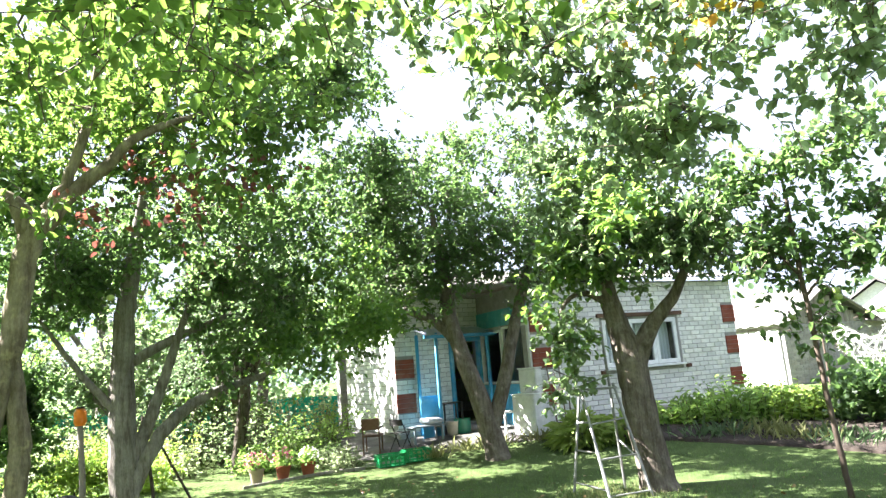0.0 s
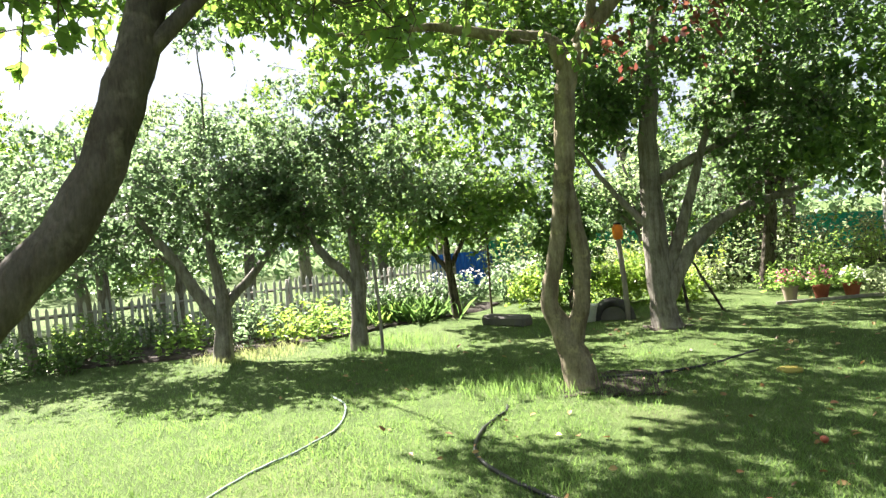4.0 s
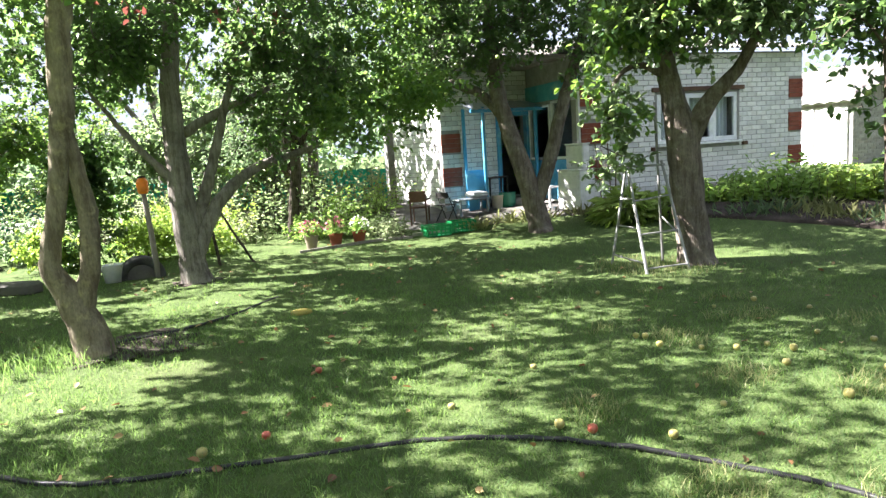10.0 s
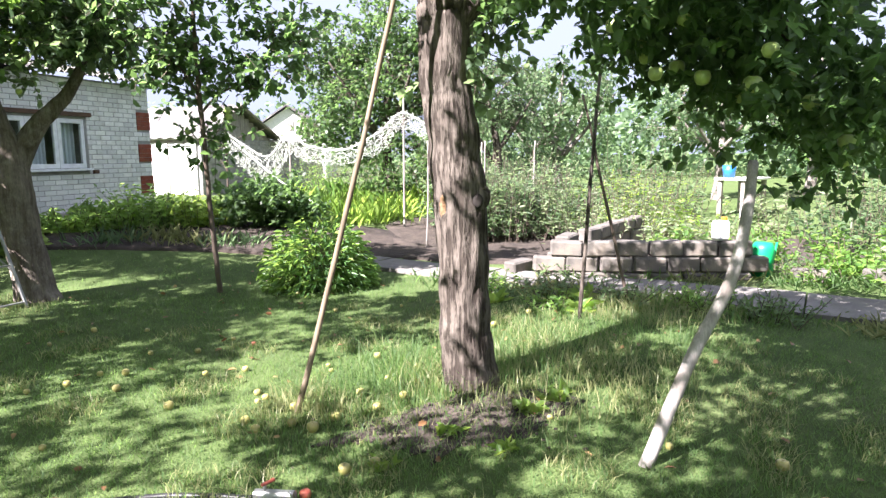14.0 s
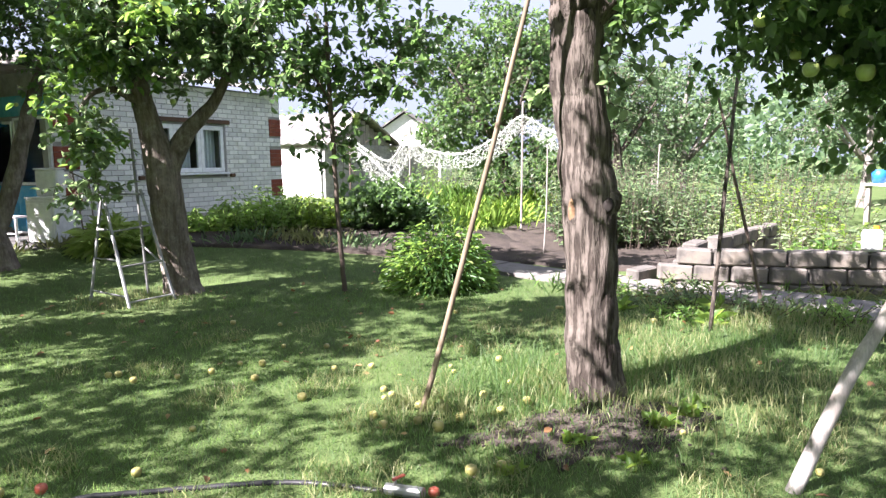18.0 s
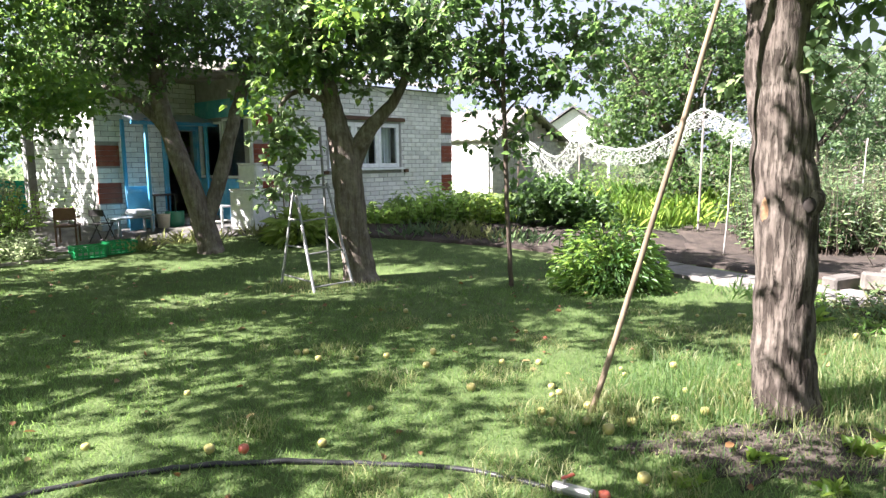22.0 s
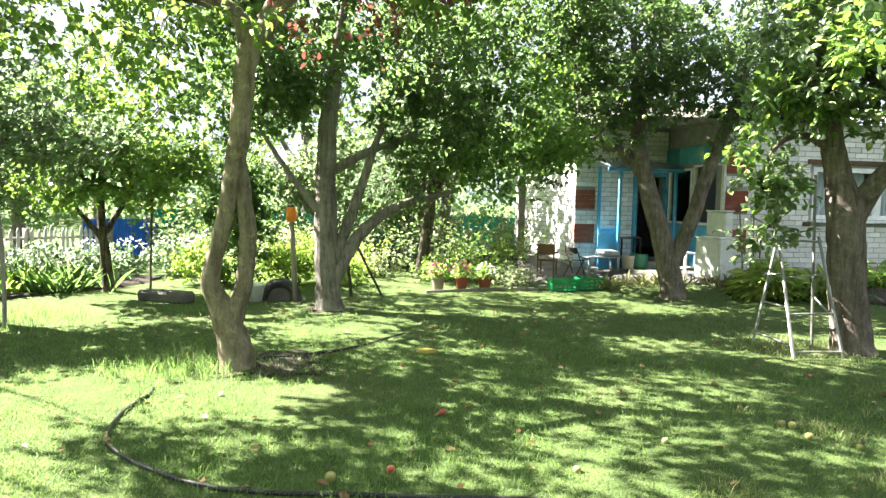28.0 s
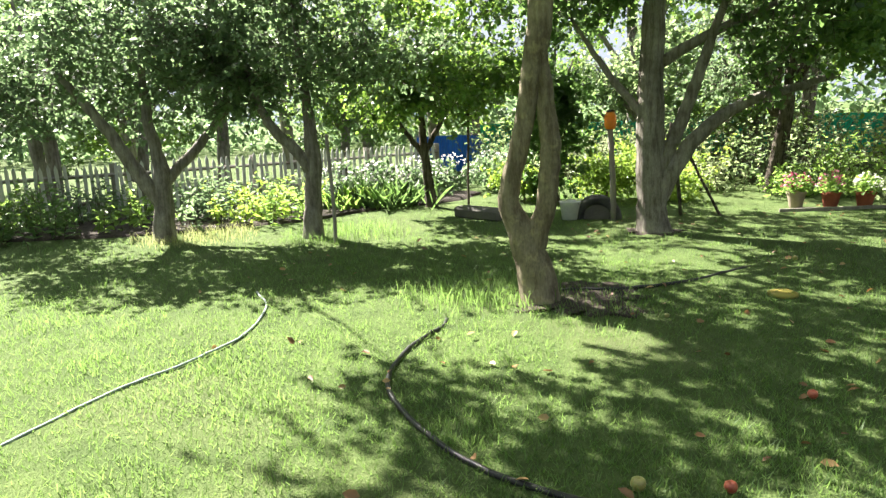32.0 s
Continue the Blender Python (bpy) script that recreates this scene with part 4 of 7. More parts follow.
burl(tree_at(I), (-2.33, -0.84, 0.42), 0.13, "bark_smooth", 1, label="swollen knob low on the trunk", squash=1.1)
M["scar"] = rough_mat("healing_bark_scar", (0.16, 0.09, 0.045), (0.30, 0.19, 0.10), 24.0, 90.0, 0.9, 0.8, 0.01, stain=(0.09, 0.07, 0.055))
old_tree = tree_at(E_)
knot = burl(old_tree, (2.175, 3.81, 1.24), 0.078, "bark", 2, "knot", "round pruned knot", 1.2)
# no hole is cut: a near-black lump carries the hollow's shade in its colour
burl(old_tree, (2.145, 3.738, 1.225), 0.034, "dark_wood", 3, "knot_hole", "near-black lump standing for the pruned knot's shaded hollow", 1.3)
burl(old_tree, (2.03, 3.812, 1.62), 0.045, "scar", 4, "bark_scar", "ochre patch where the bark has flaked", 2.4)
burl(old_tree, (1.972, 3.842, 1.20), 0.040, "scar", 5, "bark_scar", "ochre patch where the bark has flaked", 2.6)


def hanging_twigs(host, spots, seed, name="hanging_twig"):
    """Thin wavy shoots that hang from the boughs, with a few leaves along them."""
    rng_ = np.random.default_rng(seed)
    o = np.array(host.matrix_world.translation)
    for x, y, z, length in spots:
        n = 9
        sway = np.cumsum(rng_.normal(size=(n, 3)) * (0.035, 0.035, 0.0), 0)
        line_ = np.array([x, y, z]) + sway + np.c_[np.zeros(n), np.zeros(n), -np.linspace(0, length, n)]
        twig_ = part(name, Shape().tube([Vector(p - o) for p in line_], list(np.linspace(0.006, 0.002, n)), 5), M["twig"], host)
        k = 14
        pos_ = line_[rng_.integers(1, n, k)] - o + rng_.normal(size=(k, 3)) * 0.02
        tagged(part("spray", leaves_mesh("spray", pos_, rng_.normal(size=(k, 3)) + (0, 0, -0.5), rng_.uniform(0.05, 0.085, k), M["leaf_light"], rng_), None, twig_), kind="stuff")


hanging_twigs(tree_at(I), [(-1.5, 1.5, 3.3, 0.9), (-1.9, 1.2, 3.2, 0.7), (-1.1, 1.9, 3.35, 0.6), (-2.3, 1.1, 3.1, 0.8), (-2.6, 0.7, 2.95, 0.7), (-0.7, 2.2, 3.5, 0.6), (-2.9, 0.5, 2.9, 0.5), (-1.7, 1.8, 3.4, 0.8)], 5)

# ---- house: bricks, quoins, window, porch ----


def brick_mesh(name, length, mat, depth=0.022, h=0.088):
    """A brick's front half: five faces with slightly worn edges."""
    b = 0.006
    sh = Shape()
    x, z = length / 2, h / 2
    sh.add([(-x, depth, -z), (x, depth, -z), (x, depth, z), (-x, depth, z), (-x, b, -z), (x, b, -z), (x, b, z), (-x, b, z),
            (-x + b, 0, -z + b), (x - b, 0, -z + b), (x - b, 0, z - b), (-x + b, 0, z - b)],
           [(0, 1, 5, 4), (1, 2, 6, 5), (2, 3, 7, 6), (3, 0, 4, 7), (4, 5, 9, 8), (5, 6, 10, 9), (6, 7, 11, 10), (7, 4, 8, 11), (8, 9, 10, 11)])
    return sh


BRICK_ONE = brick_mesh("brick", 0.25, None).mesh("brick", M["brick_part"])


def bricks(wall, place, x0, x1, z0, z1, gaps, singles=0, prefer=None, seed=3):
    """Courses of bricks on a wall. place(x, z) gives the matrix of a brick there; gaps are rectangles left free."""
    rnd = random.Random(seed)
    spots, rest = [], Shape()
    z, row = z0, 0
    while z + 0.088 <= z1 + 0.03:
        cuts = [x0] + [x0 + 0.13 * (row % 2) + 0.26 * i for i in range(0 if row % 2 else 1, int((x1 - x0) / 0.26) + 2)] + [x1]
        cuts = [c for c in cuts if x0 <= c <= x1]
        for a, b in zip(cuts, cuts[1:]):
            pieces = [(a, b)]
            for g in gaps:
                if z + 0.09 > g[2] + 0.02 and z < g[3] - 0.02:
                    nxt = []
                    for p, q in pieces:
                        if q <= g[0] or p >= g[1]:
                            nxt.append((p, q))
                        else:
                            nxt += [(p, g[0])] if p < g[0] else []
                            nxt += [(g[1], q)] if q > g[1] else []
                    pieces = nxt
            for p, q in pieces:
                if q - p > 0.05:
                    spots.append(((p + q) / 2, z + 0.044, q - p - 0.012, rnd.uniform(-0.002, 0.003)))
        z, row = z + 0.098, row + 1
    whole = [s for s in spots if abs(s[2] - 0.248) < 0.004]
    if prefer:
        whole.sort(key=prefer)
    chosen = set(whole[:singles])
    for s in spots:
        m = place(s[0], s[1]) @ Matrix.Translation((0, s[3], 0))
        if s in chosen:
            ob = new("brick", BRICK_ONE)
            ob.parent, ob.matrix_local = wall, m
        else:
            sh = brick_mesh("brick", s[2], None)
            rest.add([m @ Vector(p) for p in sh.v], sh.f)
    if rest.v:
        tagged(part("brickwork", rest, M["brick"], wall), kind="stuff")


QUOIN = [(z - 0.195, z + 0.195) for z in (0.70, 1.40, 2.10)]


def quoins(parent, x, y, turn, w=0.42):
    for a, b in QUOIN:
        sh = Shape()
        for i in range(4):
            zz = a + 0.0975 * (i + 0.5)
            sh.box((0, 0.004, zz), (w, 0.036, 0.0925), bevel=0.005)
        ob = part("quoin", sh, M["red"], parent, "red painted brick quoin")
        ob.matrix_local = pose(x, y, 0, 0, 0, turn)


front = lambda x, z: Matrix.Translation((x, 0, z))
g_main = [(-0.22, 0.22, a, b) for a, b in QUOIN] + [(4.96, 5.34, a, b) for a, b in QUOIN] + [(WIN[0] - 0.05, WIN[1] + 0.05, WIN[2] - 0.06, WIN[3] + 0.05)]
bricks(w_main, front, -0.22, 5.34, 0.10, TOP, g_main, 280, lambda s: abs(s[0] - 1.6))
quoins(house, 0.0, 0.0, 0, 0.44)
quoins(house, 5.15, 0.0, 0, 0.38)
bricks(w_wing, lambda x, z: Matrix.Translation((x, 2.1, z)), -2.25, -0.22, 0.10, TOP,
       [(-2.25, -1.83, a, b) for a, b in QUOIN[:2]] + [(DOOR[0] - 0.06, DOOR[1] + 0.05, 0, DOOR[3] + 0.06)], seed=5)
for a, b in QUOIN[:2]:
    sh = Shape()
    for i in range(4):
        sh.box((-2.04, 2.104, a + 0.0975 * (i + 0.5)), (0.43, 0.036, 0.0925), bevel=0.005)
    part("quoin", sh, M["red"], house, "red painted brick quoin")
bricks(w_side, lambda x, z: pose(-2.25, x, z, 0, 0, -90), 2.1, 5.6, 0.10, TOP, [], seed=6)
# plinth with a grey ledge
part("plinth", Shape().box((2.56, -0.03, -0.06), (5.62, 0.10, 0.30), bevel=0.012), M["concrete"], house, "grey concrete plinth")
part("plinth", Shape().box((-1.24, 2.06, -0.06), (2.06, 0.10, 0.30), bevel=0.012), M["concrete"], house)
# window of three panes
window = part("window", Shape().box(((WIN[0] + WIN[1]) / 2, 0.07, WIN[2] - 0.03), (WIN[1] - WIN[0] + 0.10, 0.34, 0.045), bevel=0.006), M["pvc"], house, "white plastic window with a sill")
edges = [WIN[0], WIN[0] + 0.70, WIN[0] + 1.38, WIN[1]]
for a, b in zip(edges, edges[1:]):
    sh = Shape()
    z0, z1 = WIN[2], WIN[3]
    for c, s in ((((a + b) / 2, 0.045, z0 + 0.045), (b - a, 0.07, 0.09)), (((a + b) / 2, 0.045, z1 - 0.045), (b - a, 0.07, 0.09)),
                 ((a + 0.045, 0.045, (z0 + z1) / 2), (0.09, 0.066, z1 - z0)), ((b - 0.045, 0.045, (z0 + z1) / 2), (0.09, 0.066, z1 - z0))):
        sh.box(c, s, bevel=0.008)
    part("window_frame", sh, M["pvc"], window)
    g = part("pane", Shape().box(((a + b) / 2, 0.05, (z0 + z1) / 2), (b - a - 0.12, 0.012, z1 - z0 - 0.12)), M["glass"], window)
    g.visible_shadow = False
M["curtain"] = rough_mat("pale_curtain", (0.55, 0.60, 0.64), (0.74, 0.77, 0.78), 3.0, 30.0, 0.9, 0.3, 0.01, stretch=(8, 8, 0.3))
for cx, w in ((1.84, 0.52), (2.60, 0.46), (3.26, 0.50)):
    sh = Shape()
    n = 24
    pts = []
    for i in range(n + 1):
        x = cx - w / 2 + w * i / n
        y = 0.25 + 0.025 * math.sin(i * 1.35) + 0.01 * math.sin(i * 0.7)
        pts += [(x, y, WIN[2] - 0.05), (x, y, WIN[3] + 0.03)]
    sh.add(pts, [(2 * i, 2 * i + 2, 2 * i + 3, 2 * i + 1) for i in range(n)])
    part("curtain", sh, M["curtain"], house, "pale curtain behind the window", smooth=True)
part("lintel", Shape().box((2.55, -0.02, WIN[3] + 0.09), (2.3, 0.06, 0.085), bevel=0.006), M["brown"], house, "brown band over the window")
for x in (1.42, 3.72):
    part("bracket", Shape().box((x, -0.03, WIN[2] - 0.08), (0.12, 0.07, 0.075), bevel=0.008), M["brown"], house)

# glazed porch side: frame, panes, blue boards below
sh = Shape()
for y0, y1, z0, z1 in ((0.07, 1.06, 0.95, 2.1), (1.12, 2.0, 0.95, 2.05)):
    for c, s in (((-0.21, (y0 + y1) / 2, z0 + 0.02), (0.08, y1 - y0, 0.045)), ((-0.21, (y0 + y1) / 2, z1 - 0.02), (0.08, y1 - y0, 0.045)),
                 ((-0.21, y0 + 0.02, (z0 + z1) / 2), (0.076, 0.045, z1 - z0)), ((-0.21, y1 - 0.02, (z0 + z1) / 2), (0.076, 0.045, z1 - z0))):
        sh.box(c, s, bevel=0.006)
porch_frame = part("porch_frame", sh, M["white"], house, "white painted porch window frame")
for y0, y1, z0, z1 in ((0.07, 1.06, 0.95, 2.1), (1.12, 2.0, 0.95, 2.05)):
    g = part("pane", Shape().box((-0.2, (y0 + y1) / 2, (z0 + z1) / 2), (0.01, y1 - y0 - 0.08, z1 - z0 - 0.08)), M["glass"], porch_frame)
    g.visible_shadow = False
for i in range(13):
    part("board", Shape().box((-0.228, 0.10 + 0.152 * i, 0.53), (0.022, 0.146, 0.80), bevel=0.004), M["blue"], house)
for i in range(7):
    part("fascia_board", Shape().box((-0.235, 0.17 + 0.32 * i, 2.30), (0.03, 0.316, 0.34), bevel=0.004), M["teal"], house)
part("corner_post", Shape().box((-0.235, 0.035, 1.5), (0.05, 0.05, 1.7), bevel=0.006), M["white"], house)
# the open doorway with its blue jambs and step
for x in (DOOR[0] - 0.045, DOOR[1] + 0.0):
    part("door_jamb", Shape().box((x, 2.12, 1.08), (0.085, 0.16, 1.76), bevel=0.006), M["blue"], house, "blue door jamb")
part("door_head", Shape().box((-0.57, 2.12, 1.95), (0.78, 0.16, 0.09), bevel=0.006), M["blue"], house)
door = part("door", Shape().box((-0.875, 2.52, 1.06), (0.045, 0.68, 1.66), bevel=0.008), M["brown"], house, "brown door standing open inwards")
part("door_handle", Shape().tube([(-0.845, 2.78, 1.0), (-0.80, 2.78, 1.0), (-0.80, 2.70, 1.0)], [0.009] * 3, 8), M["metal"], door)
part("step", Shape().box((-0.75, 1.72, 0.02), (1.15, 0.66, 0.34), bevel=0.02), M["board"], house, "low grey wooden porch step")
# canopy over the porch on thin blue posts
for x, y in ((-1.55, 1.50), (-1.78, 1.98), (-0.36, 1.5)):
    part("canopy_post", Shape().box((x, y, 1.02), (0.06, 0.06, 2.12), bevel=0.006), M["blue"], house, "thin blue porch post")
sh = Shape()
pts = []
for i in range(33):
    x = -1.85 + 1.66 * i / 32
    dz = 0.012 * math.cos(i * math.pi / 2)
    pts += [(x, 1.36, 2.04 + dz), (x, 2.10, 2.22 + dz), (x, 1.36, 2.028 + dz), (x, 2.10, 2.208 + dz)]
sh.add(pts, [(4 * i, 4 * i + 4, 4 * i + 5, 4 * i + 1) for i in range(32)] + [(4 * i + 2, 4 * i + 3, 4 * i + 7, 4 * i + 6) for i in range(32)])
part("canopy", sh, M["galv"], house, "galvanised sheet canopy")
part("canopy_beam", Shape().box((-1.0, 1.42, 2.0), (1.7, 0.05, 0.07), bevel=0.006), M["blue"], house)
# low cellar hatch and ledge under the window
part("ledge", Shape().box((3.3, -0.14, 0.22), (1.5, 0.22, 0.07), bevel=0.01), M["concrete"], house, "grey ledge under the window")


def at_house(x, y, z=0.0, turn=0.0):
    c, s = math.cos(radians(HT)), math.sin(radians(HT))
    return (-3.89 + c * x - s * y, 12.30 + s * x + c * y, HB + z), HT + turn


def house_thing(name, x, y, label, category, turn=0.0, group="", z=0.0):
    loc, a = at_house(x, y, z, turn)
    return thing(name, (loc[0], loc[1], ground_z(loc[0], loc[1]) + z), label, category, group, "", a)


# ---- porch things ----
wash = house_thing("washstand", -0.46, -0.16, "white enamel washstand with a water tank, beside the porch", "washstand", -75)
part("cabinet", Shape().box((0, 0, 0.39), (0.56, 0.42, 0.72), bevel=0.02), M["white"], wash)
part("cabinet_door", Shape().box((0, -0.215, 0.38), (0.46, 0.02, 0.60), bevel=0.008), M["white"], wash)
part("basin_rim", Shape().box((0, 0, 0.765), (0.58, 0.44, 0.03), bevel=0.012), M["white"], wash)
part("tank", Shape().box((-0.04, 0.10, 1.0), (0.44, 0.2, 0.44), bevel=0.025), M["white"], wash, "white water tank")
part("tank_lid", Shape().box((-0.04, 0.10, 1.235), (0.46, 0.22, 0.03), bevel=0.01), M["white"], wash)
part("tap", Shape().tube([(-0.04, -0.0, 0.88), (-0.04, -0.06, 0.87), (-0.04, -0.07, 0.83)], [0.012, 0.011, 0.009], 8), M["metal"], wash)
for x in (-0.22, 0.22):
    for y in (-0.15, 0.15):
        part("leg", Shape().box((x, y, 0.015), (0.05, 0.05, 0.05)), M["white"], wash)

stool = house_thing("stool", -0.70, 0.42, "white painted stool beside the washstand", "stool", -75)
part("seat", Shape().box((0, 0, 0.43), (0.32, 0.30, 0.03), bevel=0.01), M["white"], stool)
for x in (-0.13, 0.13):
    for y in (-0.12, 0.12):
        part("leg", Shape().box((x, y, 0.21), (0.032, 0.032, 0.42), bevel=0.004), M["white"], stool)
for y in (-0.12, 0.12):
    part("stretcher", Shape().box((0, y, 0.16), (0.24, 0.02, 0.025)), M["white"], stool)

M["faded_blue"] = rough_mat("faded_blue_wood", (0.17, 0.21, 0.23), (0.30, 0.35, 0.37), 3.0, 30.0, 0.85, 0.4, 0.003, stretch=(6, 6, 0.5), stain=(0.2, 0.19, 0.17))
bench = house_thing("garden_bench", -2.0, 1.30, "grey wooden bench with a folded cushion on it", "bench", 8)
bench.matrix_world = bench.matrix_world @ Matrix.Scale(0.82, 4)
for i in range(4):
    part("slat", Shape().box((0, -0.16 + 0.105 * i, 0.40), (0.92, 0.095, 0.03), bevel=0.006), M["faded_blue"], bench)
for x in (-0.38, 0.38):
    for y in (-0.15, 0.15):
        part("leg", Shape().box((x, y, 0.20), (0.05, 0.05, 0.385), bevel=0.005), M["faded_blue"], bench)
    part("side_rail", Shape().box((x, 0, 0.355), (0.04, 0.30, 0.05)), M["faded_blue"], bench)
M["cushion"] = rough_mat("grey_blue_cloth", (0.28, 0.31, 0.32), (0.42, 0.45, 0.45), 6.0, 120.0, 0.95, 0.5, 0.004)
loc, a = at_house(-1.85, 1.32)
cush = Shape().box((0, 0, 0), (0.42, 0.32, 0.11), bevel=0.045)
ob = part("cushion", cush, M["cushion"], smooth=True)
ob.matrix_world = pose(loc[0], loc[1], ground_z(loc[0], loc[1]) + 0.39, 3, 2, a + 14)
tagged(ob, "folded grey-blue cushion on the garden bench", "cushion")

chair = house_thing("garden_chair", -3.0, 1.55, "dark brown wooden chair with a padded back", "chair", 150)
chair.matrix_world = chair.matrix_world @ Matrix.Scale(0.82, 4)
part("seat", Shape().box((0, 0, 0.42), (0.44, 0.42, 0.05), bevel=0.015), M["brown"], chair)
M["hide"] = rough_mat("brown_upholstery", (0.13, 0.065, 0.04), (0.21, 0.11, 0.07), 7.0, 80.0, 0.7, 0.3, 0.004)
part("backrest", Shape().box((0, 0.2, 0.68), (0.42, 0.05, 0.26), bevel=0.02), M["hide"], chair, "brown padded backrest")
for x in (-0.19, 0.19):
    part("leg", Shape().box((x, -0.17, 0.20), (0.035, 0.035, 0.42), bevel=0.004), M["brown"], chair)
    part("leg", Shape().box((x, 0.19, 0.38), (0.035, 0.035, 0.78), bevel=0.004), M["brown"], chair)
    part("armrest", Shape().box((x * 1.12, 0, 0.60), (0.04, 0.40, 0.03), bevel=0.008), M["brown"], chair)
chair2 = house_thing("folding_chair", -2.55, 1.25, "dark folding chair standing beside the bench", "chair", 120)
chair2.matrix_world = chair2.matrix_world @ Matrix.Scale(0.82, 4)
for x in (-0.17, 0.17):
    part("leg", Shape().tube([(x, -0.2, 0), (x, 0.16, 0.72)], [0.012, 0.012], 8), M["dark"], chair2)
    part("leg", Shape().tube([(x, 0.2, 0), (x, -0.14, 0.42)], [0.012, 0.012], 8), M["dark"], chair2)
part("seat", Shape().box((0, -0.0, 0.41), (0.36, 0.32, 0.02), bevel=0.006), M["dark"], chair2)
part("backrest", Shape().box((0, 0.14, 0.64), (0.36, 0.02, 0.14), bevel=0.006), M["dark"], chair2)

panel = house_thing("leaning_board", -1.72, 1.62, "sky blue board leaning on the porch posts", "board", 6)
part("sheet", Shape().box((0, 0, 0.42), (0.44, 0.02, 0.82), Euler((radians(-6), 0, 0)).to_matrix(), bevel=0.004), M["blue"], panel)
part("rail", Shape().box((0, -0.02, 0.74), (0.44, 0.02, 0.06), Euler((radians(-6), 0, 0)).to_matrix()), M["blue"], panel)

side = house_thing("porch_table", -1.24, 1.72, "small dark table by the doorway", "table", 0)
part("tabletop", Shape().box((0, 0, 0.62), (0.46, 0.36, 0.03), bevel=0.006), M["dark"], side)
for x in (-0.2, 0.2):
    for y in (-0.15, 0.15):
        part("leg", Shape().box((x, y, 0.30), (0.03, 0.03, 0.61)), M["dark"], side)
M["cream"] = plain("cream_plastic", (0.62, 0.58, 0.48), 0.45)
M["green_plastic"] = plain("green_plastic", (0.03, 0.20, 0.12), 0.4)
loc, a = at_house(-1.36, 1.42)
pail = thing("pail", (loc[0], loc[1], ground_z(*loc[:2])), "cream plastic pail standing by the porch step", "bucket")
part("body", Shape().lathe([(0.0, 0.0), (0.10, 0.0), (0.13, 0.28), (0.138, 0.285), (0.125, 0.28), (0.095, 0.02), (0, 0.02)], 18, (0, 0, 0)), M["cream"], pail, smooth=True)
part("handle", Shape().tube([(0.13 * math.cos(t), 0.02, 0.28 + 0.10 * math.sin(t)) for t in np.linspace(0, math.pi, 9)], [0.004] * 9, 6), M["metal"], pail)
loc, a = at_house(-1.12, 1.45)
bag = thing("green_tub", (loc[0], loc[1], ground_z(*loc[:2])), "dark green plastic tub by the doorway", "tub")
part("body", Shape().lathe([(0.0, 0.0), (0.15, 0.0), (0.18, 0.1), (0.175, 0.30), (0.185, 0.31), (0.165, 0.30), (0.14, 0.03), (0, 0.03)], 20), M["green_plastic"], bag, smooth=True)
for k, (x, tilt, name, mat) in enumerate(((0.10, 7, "broom", "wood"), (0.30, 11, "rake", "wood"), (0.40, 15, "spade", "brown"))):
    loc, a = at_house(x, -0.16)
    tool = thing(name, (loc[0], loc[1], ground_z(*loc[:2])), "garden tool with a long wooden handle leaning on the quoin", name, "tools on the wall", turn=a)
    r = Euler((radians(-5), radians(tilt - 10), 0)).to_matrix()
    part("handle", Shape().tube([r @ Vector((0, 0, 0.02)), r @ Vector((0, 0, 1.35 - 0.16 * k))], [0.014, 0.012], 8), M[mat], tool)
    part("head", Shape().box(r @ Vector((0, 0, 0.08)), (0.18, 0.03, 0.16), r, bevel=0.008), M["brown" if k != 2 else "metal"], tool)

# ---- lawn things ----
M["alu"] = plain("worn_aluminium", (0.34, 0.34, 0.33), 0.55, 0.6)
M["pipe"] = rough_mat("black_pipe", (0.014, 0.014, 0.014), (0.03, 0.03, 0.029), 4.0, 40.0, 0.42, 0.1, 0.002, spec=0.35)
M["hose_pale"] = rough_mat("faded_hose", (0.20, 0.26, 0.26), (0.34, 0.40, 0.38), 4.0, 40.0, 0.6, 0.1, 0.002)
M["yellow"] = plain("yellow_plastic", (0.32, 0.27, 0.05), 0.6)
M["orange"] = plain("orange_plastic", (0.85, 0.24, 0.015), 0.35)
M["terracotta"] = rough_mat("terracotta", (0.24, 0.065, 0.035), (0.34, 0.10, 0.055), 6.0, 60.0, 0.85, 0.3, 0.003)
M["beige_pot"] = plain("beige_pot", (0.30, 0.24, 0.18), 0.8)
M["rubber"] = rough_mat("old_rubber", (0.03, 0.03, 0.03), (0.09, 0.09, 0.085), 5.0, 50.0, 0.9, 0.4, 0.004)
M["crate"] = plain("green_crate_plastic", (0.01, 0.24, 0.07), 0.4)
M["flower_pink"] = leaf_mat("pink_petal", [(0, (0.40, 0.05, 0.12)), (0.5, (0.50, 0.12, 0.22)), (1, (0.6, 0.38, 0.42))], (0.5, 0.15, 0.22), share=0.3)
M["flower_white"] = leaf_mat("white_petal", [(0, (0.62, 0.60, 0.58)), (0.6, (0.75, 0.73, 0.72)), (1, (0.72, 0.60, 0.62))], (0.8, 0.78, 0.75))
M["apple_green"] = rough_mat("green_apple_skin", (0.30, 0.29, 0.08), (0.44, 0.38, 0.14), 12.0, 60.0, 0.35, 0.05, 0.002, spec=0.5, island="object")
M["apple_red"] = rough_mat("red_apple_skin", (0.30, 0.05, 0.03), (0.48, 0.14, 0.08), 14.0, 60.0, 0.35, 0.05, 0.002, spec=0.5, island="object")
